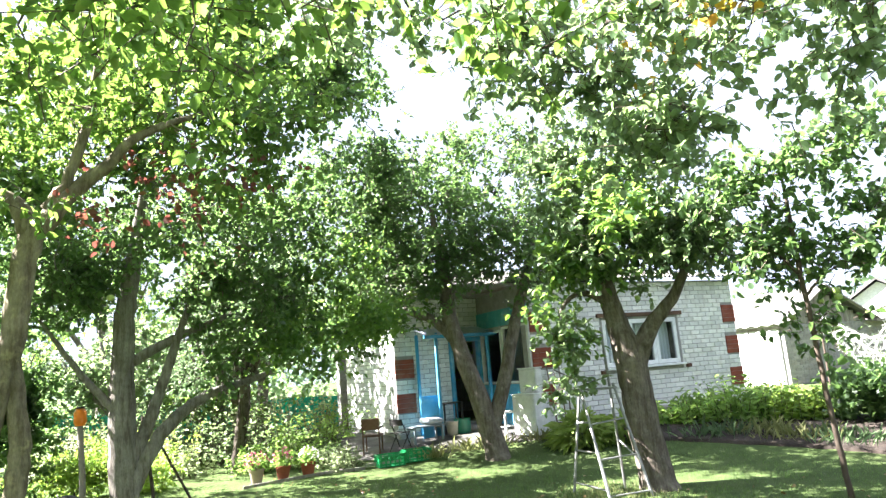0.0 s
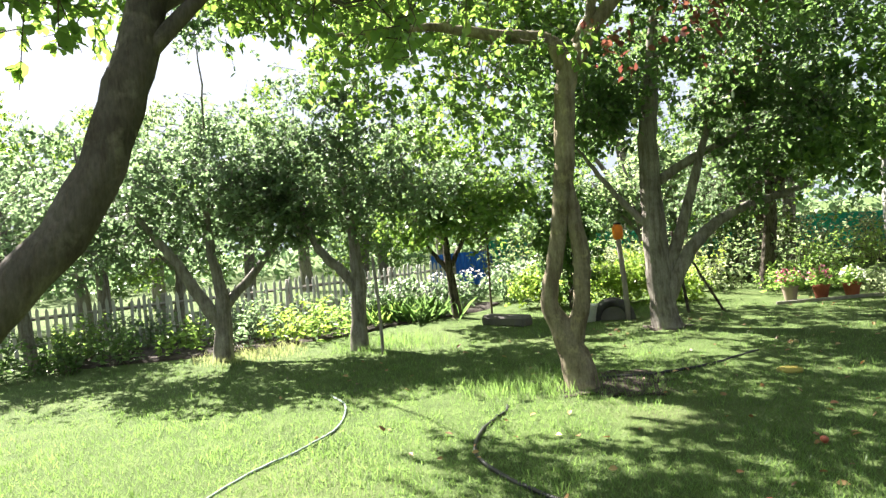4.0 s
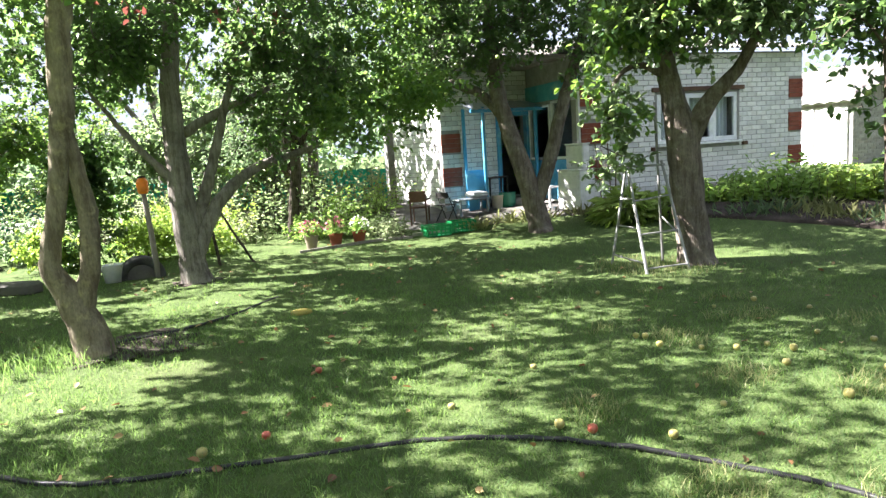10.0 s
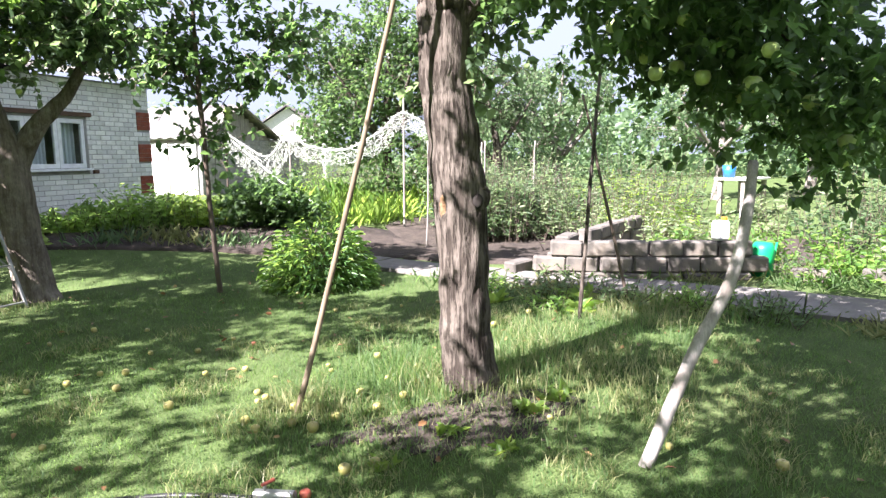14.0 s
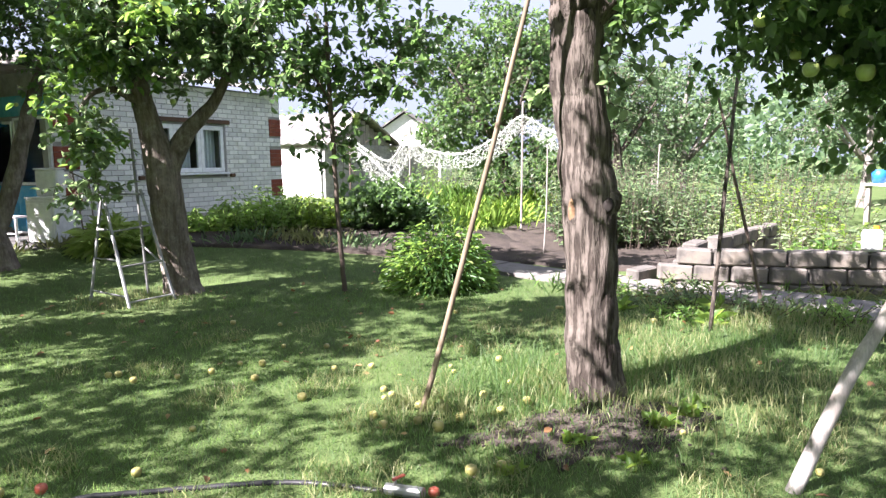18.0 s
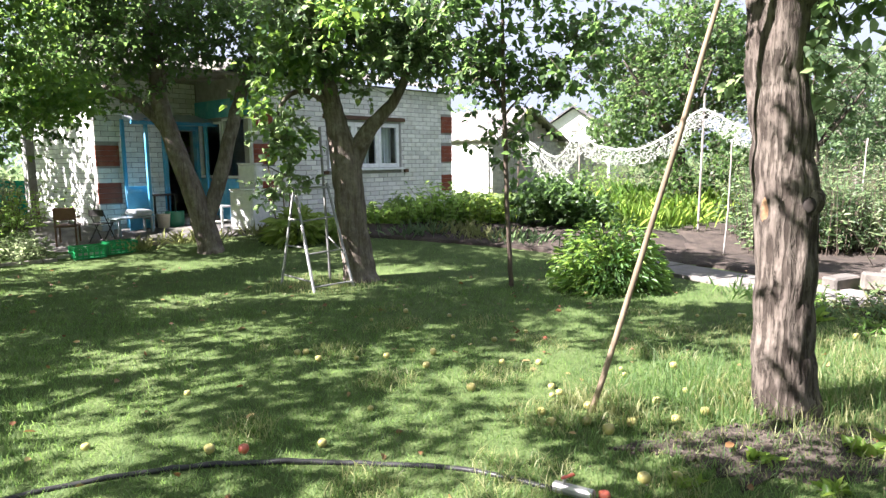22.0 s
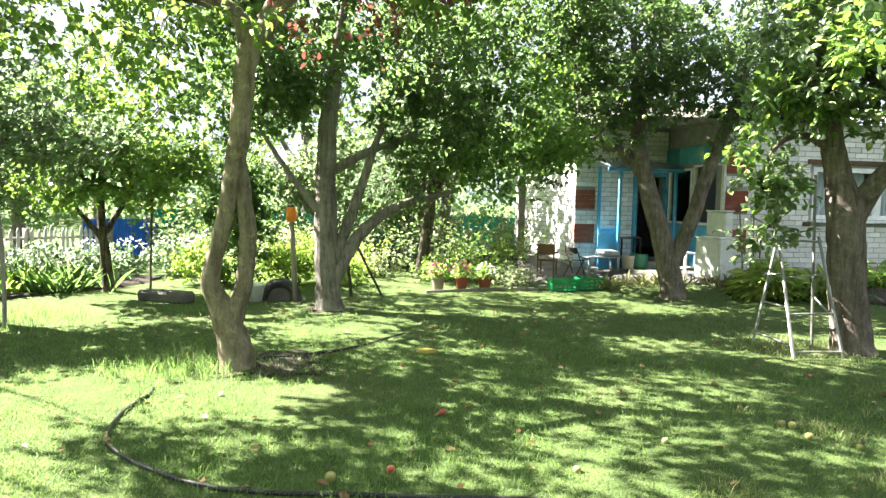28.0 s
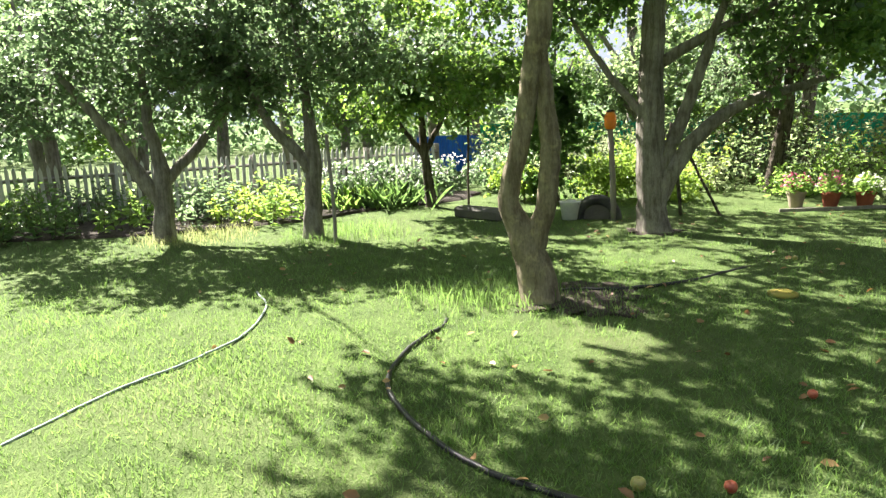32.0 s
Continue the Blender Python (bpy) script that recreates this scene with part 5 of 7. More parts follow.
M["apple_tree"] = rough_mat("hanging_apple_skin", (0.30, 0.40, 0.10), (0.46, 0.53, 0.19), 12.0, 60.0, 0.35, 0.05, 0.002, spec=0.5, island="object")

# aluminium stepladder, two A-frames joined at the top
ladder = thing("stepladder", (-1.74, 7.86, 0.0), "worn aluminium stepladder standing open under the apple tree", "ladder")
feet = [(-2.20, 7.90), (-1.63, 7.33), (-1.26, 7.73), (-1.66, 8.20)]
tops = [(-2.03, 7.98, 1.14), (-1.98, 7.90, 1.16), (-1.60, 7.95, 1.24), (-1.69, 8.05, 1.92)]
rails = []
for (fx, fy), (tx, ty, tz) in zip(feet, tops):
    a, b = Vector((fx + 1.74, fy - 7.86, 0.0)), Vector((tx + 1.74, ty - 7.86, tz))
    rails.append((a, b))
    part("rail", Shape().tube([a, b], [0.018, 0.018], 6), M["alu"], ladder)
for p, q, ts in ((0, 1, (0.10, 0.42, 0.7)), (1, 2, (0.05, 0.36, 0.68)), (2, 3, (0.30,))):
    for t in ts:
        part("rung", Shape().tube([rails[p][0].lerp(rails[p][1], t), rails[q][0].lerp(rails[q][1], t)], [0.011, 0.011], 6), M["alu"], ladder)
part("top_step", Shape().box((-0.06, 0.08, 1.19), (0.46, 0.16, 0.022), bevel=0.006), M["alu"], ladder)

# long pole and two props under the boughs
def stick(name, a, b, r0, r1, mat, label, bend=0.03, seed=1, sides=9, category="prop"):
    rnd = random.Random(seed)
    a, b = Vector(a), Vector(b)
    lean = Vector((rnd.uniform(-bend, bend), rnd.uniform(-bend, bend), 0))
    ob = thing(name, (a.x, a.y, ground_z(a.x, a.y)), label, category)
    n = 12
    pts = [a.lerp(b, i / n) - Vector((a.x, a.y, ground_z(a.x, a.y))) + (lean * math.sin(math.pi * i / n) + Vector((rnd.uniform(-1, 1), rnd.uniform(-1, 1), 0)) * 0.004) for i in range(n + 1)]
    part("shaft", Shape().tube(pts, [r0 + (r1 - r0) * i / n for i in range(n + 1)], sides, wobble=0.04, seed=seed), M[mat], ob, smooth=True)
    return ob


stick("wooden_pole", (1.0, 3.81, -0.02), (1.72, 3.70, 2.75), 0.018, 0.014, "wood", "long peeled pole leaning into the apple tree", 0.02, 2)
M["bleached"] = rough_mat("bleached_bare_wood", (0.22, 0.20, 0.175), (0.42, 0.395, 0.355), 5.0, 40.0, 0.85, 0.5, 0.004, stretch=(3, 3, 0.6), stain=(0.26, 0.22, 0.18))
prop = thing("wooden_prop", (2.5, 2.51, 0.0), "bent bleached wooden prop holding up a laden bough", "prop")
bow = smooth_line([(0, 0, -0.03, 0.034), (0.26, 0.0, 0.51, 0.031), (0.49, 0.01, 0.88, 0.030), (0.65, 0.09, 1.21, 0.028), (0.78, 0.20, 1.45, 0.026)], 6)
part("shaft", Shape().tube([Vector(p[:3]) for p in bow], [p[3] for p in bow], 12, wobble=0.05, seed=3), M["bleached"], prop, smooth=True)
stick("wooden_stake", (3.76, 5.18, -0.02), (4.15, 5.5, 2.5), 0.02, 0.014, "bark", "dark wooden stake in the grass", 0.12, 4)
stick("wooden_stake", (4.55, 5.53, -0.02), (4.2, 5.9, 2.1), 0.019, 0.012, "twig", "thin dark stake leaning by the path", 0.1, 5)
stick("wooden_stake", (-8.44, 2.07, -0.02), (-8.46, 2.05, 1.3), 0.024, 0.02, "board", "weathered grey stake under the small apple tree", 0.02, 6)
stick("metal_rod", (-10.57, 4.68, -0.02), (-10.55, 4.72, 1.6), 0.02, 0.018, "twig", "thin rusty rod beside the flower bed", 0.01, 7)
stick("dark_prop", (-7.92, 6.71, -0.02), (-7.55, 6.2, 1.25), 0.025, 0.02, "bark", "dark stick propping up a low bough", 0.02, 8)
stick("dark_prop", (-7.6, 7.1, -0.02), (-7.8, 6.6, 1.0), 0.02, 0.016, "bark", "dark stick propping up a low bough", 0.02, 9)

post = thing("lantern_post", (-8.09, 5.75, 0.0), "weathered stake topped with an orange plastic jar", "garden lantern")
part("shaft", Shape().tube([(0, 0, -0.05), (-0.01, -0.02, 0.6), (-0.03, -0.05, 1.22)], [0.042, 0.038, 0.034], 10, wobble=0.06), M["board"], post, smooth=True)
part("jar", Shape().lathe([(0.0, 1.20), (0.06, 1.20), (0.078, 1.25), (0.078, 1.37), (0.05, 1.42), (0.0, 1.42)], 18, (-0.03, -0.05, 0)), M["orange"], post, "orange plastic jar", smooth=True)
part("lid", Shape().lathe([(0.0, 1.42), (0.055, 1.42), (0.055, 1.445), (0, 1.45)], 16, (-0.03, -0.05, 0)), M["dark"], post)

pail2 = thing("white_bucket", (-8.49, 5.33, 0.0), "white plastic bucket standing in the grass", "bucket")
part("body", Shape().lathe([(0.0, 0.0), (0.115, 0.0), (0.15, 0.24), (0.158, 0.25), (0.145, 0.245), (0.11, 0.02), (0, 0.02)], 20), M["white"], pail2, smooth=True)
part("handle", Shape().tube([(0.15 * math.cos(t), 0.03 + 0.05 * math.sin(t), 0.235 - 0.07 * math.sin(t)) for t in np.linspace(0, math.pi, 9)], [0.004] * 9, 6), M["metal"], pail2)

tyre = thing("half_buried_tyre", (-8.28, 5.62, 0.0), "old car tyre sunk upright into the ground", "tyre", turn=50)
n, sh = 22, Shape()
ring = [[(math.cos(t) * (0.25 + 0.07 * math.cos(s)), 0.09 * math.sin(s), 0.02 + math.sin(t) * (0.25 + 0.07 * math.cos(s))) for s in np.linspace(0, 2 * math.pi, 12, endpoint=False)] for t in np.linspace(-0.15, math.pi + 0.15, n)]
sh.add([p for r in ring for p in r], [(i * 12 + k, i * 12 + (k + 1) % 12, (i + 1) * 12 + (k + 1) % 12, (i + 1) * 12 + k) for i in range(n - 1) for k in range(12)])
part("tread", sh, M["rubber"], tyre, smooth=True)
part("earth_fill", Shape().lathe([(0.0, 0.24), (0.1, 0.22), (0.2, 0.14), (0.23, -0.02)], 14, (0, 0, 0), (1, 0.3)), M["paving"], tyre, smooth=True)
trough = thing("concrete_slab", (-9.28, 4.33, 0.0), "grey concrete slab lying at the bed's edge", "slab", turn=26)
part("block", Shape().box((0, 0, 0.07), (0.85, 0.26, 0.18), bevel=0.04), M["paving"], trough)


def flower_pot(x, y, mat, label, petals, seed):
    rng = np.random.default_rng(seed)
    ob = thing("flower_pot", (x, y, ground_z(x, y)), label, "flower pot", "pots along the bed")
    ob.matrix_world = ob.matrix_world @ Matrix.Scale(0.82, 4)
    part("pot", Shape().lathe([(0, 0), (0.10, 0), (0.145, 0.24), (0.16, 0.24), (0.16, 0.28), (0.14, 0.28), (0.13, 0.2), (0, 0.2)], 20), M[mat], ob, smooth=False)
    part("earth", Shape().lathe([(0, 0.245), (0.135, 0.235)], 16), M["soil_dark"], ob)
    n = 190
    d = unit(rng.normal(size=(n, 3)))
    d[:, 2] = abs(d[:, 2])
    pos = np.array([0, 0, 0.27]) + d * rng.uniform(0.03, 0.24, (n, 1)) * np.array([1, 1, 1.25])
    tagged(part("foliage", leaves_mesh("foliage", pos, d + rng.normal(size=(n, 3)) * 0.5, rng.uniform(0.05, 0.09, n), M["leaf_plant"], rng), None, ob), kind="stuff")
    n = 80
    d = unit(rng.normal(size=(n, 3)))
    d[:, 2] = abs(d[:, 2]) + 0.1
    pos = np.array([0, 0, 0.34]) + d * rng.uniform(0.16, 0.27, (n, 1))
    tagged(part("blossom", leaves_mesh("blossom", pos, rng.normal(size=(n, 3)), rng.uniform(0.035, 0.06, n), M[petals], rng, 0.9), None, ob), kind="stuff")
    return ob


flower_pot(-7.60, 8.41, "beige_pot", "beige pot of red and lime flowering plants", "flower_pink", 41)
flower_pot(-7.33, 8.74, "terracotta", "terracotta pot of pink petunias", "flower_pink", 42)
flower_pot(-7.07, 9.06, "terracotta", "terracotta pot of white-pink flowers", "flower_white", 43)


def plastic_crate(x, y, turn, label):
    ob = thing("plastic_crate", (x, y, ground_z(x, y)), label, "crate", "green crates", turn=turn)
    part("bottom", Shape().box((0, 0, 0.012), (0.46, 0.30, 0.02)), M["crate"], ob)
    for sx, sy, lx, ly in ((0, -0.15, 0.46, 0.015), (0, 0.15, 0.46, 0.015), (-0.23, 0, 0.015, 0.30), (0.23, 0, 0.015, 0.30)):
        for z in (0.05, 0.12, 0.19):
            part("rail", Shape().box((sx, sy, z), (lx + 0.004, ly + 0.004, 0.028), bevel=0.004), M["crate"], ob)
        for i in range(6):
            t = (i - 2.5) / 5.6
            part("bar", Shape().box((sx + t * lx if lx > ly else sx, sy + t * ly if ly > lx else sy, 0.11), (0.022, 0.022, 0.19)), M["crate"], ob)
    return ob


plastic_crate(-6.08, 10.05, 50, "low green plastic crate on the bed's edge")
plastic_crate(-5.76, 10.42, 50, "second low green plastic crate beside the first")

# timber edging in front of the porch bed
edging = [(-7.4, 7.9), (-6.9, 9.25), (-6.4, 9.75), (-5.55, 10.75), (-4.9, 11.2)]
for i, (a, b) in enumerate(zip(edging, edging[1:])):
    a, b = Vector((*a, ground_z(*a) + 0.02)), Vector((*b, ground_z(*b) + 0.02))
    ob = thing("bed_edging", tuple(a), "weathered plank edging of the flower bed", "edging", "bed edging")
    d = b - a
    ob.matrix_world = Matrix.Translation((a + b) / 2) @ Matrix.Rotation(math.atan2(d.y, d.x), 4, "Z")
    part("plank", Shape().box((0, 0, 0), (d.length, 0.03, 0.06), bevel=0.006), M["board"], ob)

disc = thing("flying_disc", (-4.38, 4.715, 0.0), "yellow plastic flying disc lying on the lawn", "toy")
part("plate", Shape().lathe([(0, 0.035), (0.085, 0.035), (0.105, 0.028), (0.11, 0.008), (0.103, 0.01), (0.098, 0.024), (0, 0.03)], 28), M["yellow"], disc, smooth=True)


def hose(name, pts, r, mat, label, seed, lift=0.0):
    line = smooth_line([(x, y, ground_z(x, y) + r * 0.4 + lift) for x, y in pts], 8)
    rng = np.random.default_rng(seed)
    line[:, 2] += np.abs(rng.normal(size=len(line))) * 0.004
    o = Vector(line[0])
    ob = thing(name, tuple(o), label, "hose")
    part("tube", Shape().tube([Vector(p) - o for p in line], [r] * len(line), 10), M[mat], ob, smooth=True)
    return ob


pipe = hose("irrigation_pipe", [(0.72, 2.84), (0.3, 3.02), (-0.12, 3.06), (-0.6, 3.06), (-1.08, 2.98), (-1.64, 2.72), (-2.32, 2.14), (-2.9, 1.66), (-3.44, 1.49), (-4.01, 1.48), (-4.45, 1.70), (-4.75, 1.98)], 0.0145, "pipe", "black plastic irrigation pipe lying over the lawn", 1)
o = pipe.matrix_world.translation
part("coupling", Shape().tube([Vector((0.70, 2.855, 0.022)) - o, Vector((0.86, 2.76, 0.03)) - o], [0.027, 0.027], 12), M["metal"], pipe, "grey metal coupling")
part("valve_stem", Shape().tube([Vector((0.74, 2.83, 0.03)) - o, Vector((0.74, 2.83, 0.085)) - o], [0.008, 0.008], 8), M["metal"], pipe)
part("valve_lever", Shape().box(Vector((0.755, 2.82, 0.088)) - o, (0.075, 0.018, 0.012), Euler((0, 0, 0.6)).to_matrix(), bevel=0.004), M["apple_red"], pipe, "red valve lever")
hose("garden_hose", [(-4.0, -0.55), (-4.13, -0.38), (-4.62, 0.05), (-4.94, 0.46), (-5.32, 0.8), (-5.98, 1.02), (-6.5, 0.99)], 0.009, "hose_pale", "faded grey-green garden hose across the lawn", 2)
hose("old_hose", [(-5.6, 2.7), (-5.36, 3.0), (-5.27, 3.41), (-5.1, 3.8), (-5.05, 4.4), (-5.2, 5.2)], 0.016, "pipe", "old black hose curled round the apple tree's foot", 3)
hose("old_hose", [(-5.0, 2.2), (-4.86, 2.12), (-4.75, 1.98)], 0.014, "pipe", "short end of dark hose in the grass", 4)

# ---- fallen apples ----


def apple_mesh(name, mat):
    prof = [(0.0, 0.004), (0.012, 0.0), (0.024, 0.006), (0.033, 0.022), (0.0345, 0.036), (0.030, 0.052), (0.018, 0.060), (0.006, 0.057), (0.0, 0.052)]
    return Shape().lathe(prof, 12).mesh(name, M[mat], True)


GREEN_APPLE, RED_APPLE, HUNG_APPLE = apple_mesh("apple", "apple_green"), apple_mesh("apple", "apple_red"), apple_mesh("apple", "apple_tree")
rnd = random.Random(77)


def fallen(x, y, red=False, s=1.0):
    ob = new("apple", RED_APPLE if red else GREEN_APPLE)
    ob.matrix_world = Matrix.Translation((x, y, ground_z(x, y) - 0.004)) @ Matrix.Rotation(rnd.uniform(0, 6.2), 4, "Z") @ Matrix.Scale(s, 4)
    tagged(ob, "ripe red apple fallen on the lawn" if red else "pale green windfall apple lying in the grass", "apple", "red windfalls" if red else "windfall apples")


for x, y in ((-0.87, 3.17), (-2.96, 3.38), (-2.48, 2.41), (0.91, 2.78)):
    fallen(x, y, True, rnd.uniform(0.72, 0.85))
for x, y in ((-1.05, 3.16), (0.28, 4.15), (1.66, 3.8), (1.2, 3.62), (-2.63, 2.1), (1.42, 3.95), (0.95, 3.62), (1.12, 2.95), (2.9, 5.2), (3.4, 5.5), (0.0, 1.72), (0.75, 3.6), (1.05, 3.5), (3.08, 2.23)):
    fallen(x, y, False, rnd.uniform(0.8, 1.0))
placed = 0
while placed < 50:
    if rnd.random() < 0.7:
        x, y = rnd.gauss(1.0, 1.3), rnd.gauss(4.6, 1.3)
    else:
        x, y = rnd.uniform(-5.5, 3.0), rnd.uniform(2.2, 7.6)
    if y < 2.4 or min((x - t[0]) ** 2 + (y - t[1]) ** 2 for t in (A, B, C, H, E_, S)) < 0.09:
        continue
    fallen(x, y, rnd.random() < 0.02, rnd.uniform(0.5, 0.8))
    placed += 1

# apples still on the boughs
trees = {tuple(round(v, 2) for v in o.matrix_world.translation[:2]): o for o in scene.objects if o.type == "EMPTY" and o.name.startswith("apple_")}


def hang(base, lobes, count, s=1.0):
    host = trees[base]
    o = host.matrix_world.translation
    for _ in range(count):
        x, y, z, r = rnd.choice(lobes)
        d = Vector((rnd.gauss(0, 1), rnd.gauss(0, 1), rnd.gauss(-0.3, 0.8))).normalized() * r * rnd.uniform(0.5, 1.0)
        ob = new("apple", HUNG_APPLE)
        ob.parent = host
        ob.matrix_local = Matrix.Translation(Vector((x, y, z)) + d - o) @ Matrix.Rotation(rnd.uniform(0, 6.2), 4, "Z") @ Matrix.Scale(s * rnd.uniform(0.9, 1.2), 4)


hang(E_, [(3.4, 2.9, 2.05, 0.6), (3.8, 2.6, 1.75, 0.45), (3.2, 3.1, 2.2, 0.5)], 34, 1.15)
hang(C, [(-4.4, 10.4, 3.4, 1.4), (-5.7, 9.8, 2.7, 0.8)], 20)
hang(B, [(-6.4, 6.6, 2.6, 1.0), (-7.0, 5.7, 3.0, 1.2)], 14)
hang(H, [(-1.3, 8.0, 2.8, 0.7), (-2.1, 7.72, 1.8, 0.25)], 12)
hang(S, [(0.6, 7.7, 1.9, 0.4), (0.8, 7.7, 2.3, 0.5)], 6)

# ---- beds, path and low wall ----
patch("soil_patch", [(1.15, 3.3), (1.5, 3.55), (2.3, 3.75), (2.5, 3.25), (2.05, 3.05), (1.5, 2.95)], M["soil"], "bare earth at the foot of the apple tree", -0.010, 1.1, seed=2)
patch("soil_patch", [(-5.5, 2.85), (-5.5, 3.4), (-5.15, 3.8), (-4.6, 3.6), (-4.55, 3.25), (-4.95, 2.82)], M["soil"], "bare earth round the split apple tree", -0.010, 1.1, seed=3)
patch("soil_patch", [(-7.4, 5.45), (-7.4, 5.9), (-7.0, 5.95), (-6.85, 5.6), (-7.1, 5.4)], M["soil"], "bare earth under the grey apple tree", -0.010, 1.1, seed=4)
patch("flower_bed", [(-2.6, 11.5), (-1.5, 11.25), (0.0, 10.85), (1.1, 10.45), (2.8, 9.3), (3.9, 9.6), (3.4, 11.6), (1.6, 12.8), (0.2, 14.4), (-1.2, 14.0), (-2.9, 12.5)], M["soil_dark"], "dug flower bed below the house window", 0.02, seed=5, category="flower bed")
patch("flower_bed", [(-11.2, -2.5), (-10.6, -0.8), (-10.4, 1.6), (-11.0, 3.2), (-11.2, 4.6), (-12.4, 5.6), (-13.2, 3.0), (-12.3, -1.5)], M["soil_dark"], "flower bed along the picket fence", 0.02, seed=6, category="flower bed")
patch("vegetable_bed", [(3.2, 9.2), (4.6, 8.1), (6.3, 8.9), (7.5, 10.5), (6.0, 12.5), (3.8, 12.0)], M["soil_dark"], "dark vegetable bed with tomato plants", 0.02, seed=7, category="vegetable bed")
patch("porch_ground", [(-9.6, 13.2), (-7.3, 10.6), (-6.2, 10.75), (-4.9, 11.4), (-3.9, 11.5), (-3.6, 12.3), (-5.2, 14.4), (-7.2, 12.6), (-9.0, 14.6)], M["paving"], "trodden grey ground before the porch", 0.006, seed=8, category="paving")
M["path_slab"] = rough_mat("worn_concrete_slab", (0.11, 0.102, 0.09), (0.22, 0.207, 0.185), 2.6, 60.0, 0.93, 0.6, 0.008, stain=(0.13, 0.125, 0.10))
patch("vegetable_bed", [(4.9, 7.35), (6.6, 6.5), (9.2, 6.6), (10.2, 8.2), (8.8, 9.6), (7.2, 9.0)], M["soil_dark"], "dug bed behind the low block wall", 0.015, seed=9, category="vegetable bed")
path = thing("garden_path", (3.0, 7.5, 0.0), "old grey concrete slab path with chipped edges", "path", kind="structure")
near = smooth_line([(1.9, 9.6, 0), (3.0, 7.9, 0), (4.0, 6.75, 0), (4.75, 5.8, 0), (5.64, 4.41, 0), (6.3, 3.3, 0), (6.9, 2.0, 0)], 4)
wide = smooth_line([(2.5, 9.95, 0), (3.6, 8.4, 0), (4.62, 7.05, 0), (5.45, 6.25, 0), (6.4, 5.05, 0), (7.2, 3.9, 0), (7.8, 2.4, 0)], 4)
rnd = random.Random(5)
for i in range(0, len(near) - 2, 2):
    a, b, c, d = near[i], near[i + 2], wide[i + 2], wide[i]
    m = (a + b + c + d) / 4
    top = []
    for p in (a, b, c, d):
        q = m + (p - m) * 0.975
        top.append((q[0] - 3.0, q[1] - 7.5, 0.045 + rnd.uniform(-0.008, 0.012)))
    low = [(x, y, -0.08) for x, y, z in top]
    part("slab", Shape().add(low + top, [(4, 5, 6, 7), (0, 4, 7, 3), (1, 5, 4, 0), (2, 6, 5, 1), (3, 7, 6, 2)]), M["path_slab"], path)

BLOCK = Shape().box((0, 0, 0), (0.385, 0.19, 0.185), bevel=0.02).mesh("block", M["stone"])


def low_wall(label, a, b, courses, seed, sink=0.0):
    rnd = random.Random(seed)
    a, b = Vector((*a, 0)), Vector((*b, 0))
    d = b - a
    ob = thing("low_wall", (a.x, a.y, 0.0), label, "garden wall", "low walls", turn=math.degrees(math.atan2(d.y, d.x)))
    for r in range(courses):
        x = 0.0 if r % 2 == 0 else -0.2
        while x < d.length:
            if rnd.random() > (0.03 if r == courses - 1 else 0.0):
                k = new("block", BLOCK)
                k.parent = ob
                k.matrix_local = pose(x + 0.2 + rnd.uniform(-0.01, 0.01), rnd.uniform(-0.03, 0.03), 0.08 - sink + 0.192 * r, rnd.uniform(-2.5, 2.5), rnd.uniform(-2.5, 2.5), rnd.uniform(-5, 5))
            x += 0.40
    return ob


low_wall("low wall of old pale building blocks", (4.5, 7.12), (6.6, 6.15), 3, 1, 0.10)
low_wall("second block wall running back along the bed", (4.75, 7.32), (7.2, 9.15), 3, 2, 0.07)
low_wall("single course of blocks edging the weedy bed", (6.95, 5.75), (9.2, 4.7), 1, 3, 0.02)
slab = thing("loose_block", (4.27, 7.5, 0.0), "single pale block lying by the path", "block", turn=25)
part("block", BLOCK, None, slab).matrix_local = pose(0, 0, 0.085, 2, -2, 0)
M["can_green"] = plain("bright_green_plastic", (0.005, 0.36, 0.11), 0.4)
can = thing("watering_can", (6.95, 6.2, 0.0), "bright green plastic watering can by the low wall", "watering can")
part("body", Shape().lathe([(0, 0), (0.13, 0), (0.135, 0.34), (0.10, 0.41), (0.0, 0.41)], 18), M["can_green"], can, smooth=True)
part("spout", Shape().tube([(0.11, 0, 0.08), (0.18, 0, 0.22), (0.22, 0, 0.40)], [0.022, 0.017, 0.014], 10), M["can_green"], can, smooth=True)
part("handle", Shape().tube([(-0.1, 0, 0.38), (-0.17, 0, 0.34), (-0.18, 0, 0.18), (-0.12, 0, 0.08)], [0.012] * 4, 8), M["can_green"], can, smooth=True)
box = thing("white_canister", (6.35, 6.27, 0.05), "white plastic canister on the low wall", "canister")
part("body", Shape().box((0, 0, 0.53), (0.2, 0.14, 0.24), bevel=0.03), M["white"], box)
part("cap", Shape().lathe([(0, 0.65), (0.03, 0.65), (0.03, 0.69), (0, 0.69)], 12, (0.05, 0, 0)), M["orange"], box)
M["blue_plastic"] = plain("blue_plastic", (0.02, 0.14, 0.50), 0.4)
tbl = thing("garden_table", (11.35, 11.15, 0.0), "rough outdoor table with a pale top", "table", turn=20)
part("tabletop", Shape().box((0, 0, 0.95), (1.1, 0.7, 0.05), bevel=0.01), M["white"], tbl)
for x in (-0.45, 0.45):
    for y in (-0.25, 0.25):
        part("leg", Shape().box((x, y, 0.47), (0.09, 0.09, 0.95), bevel=0.01), M["board"], tbl)
jug = thing("blue_bucket", (11.02, 11.19, 0.975), "blue plastic bucket standing on the outdoor table", "bucket")
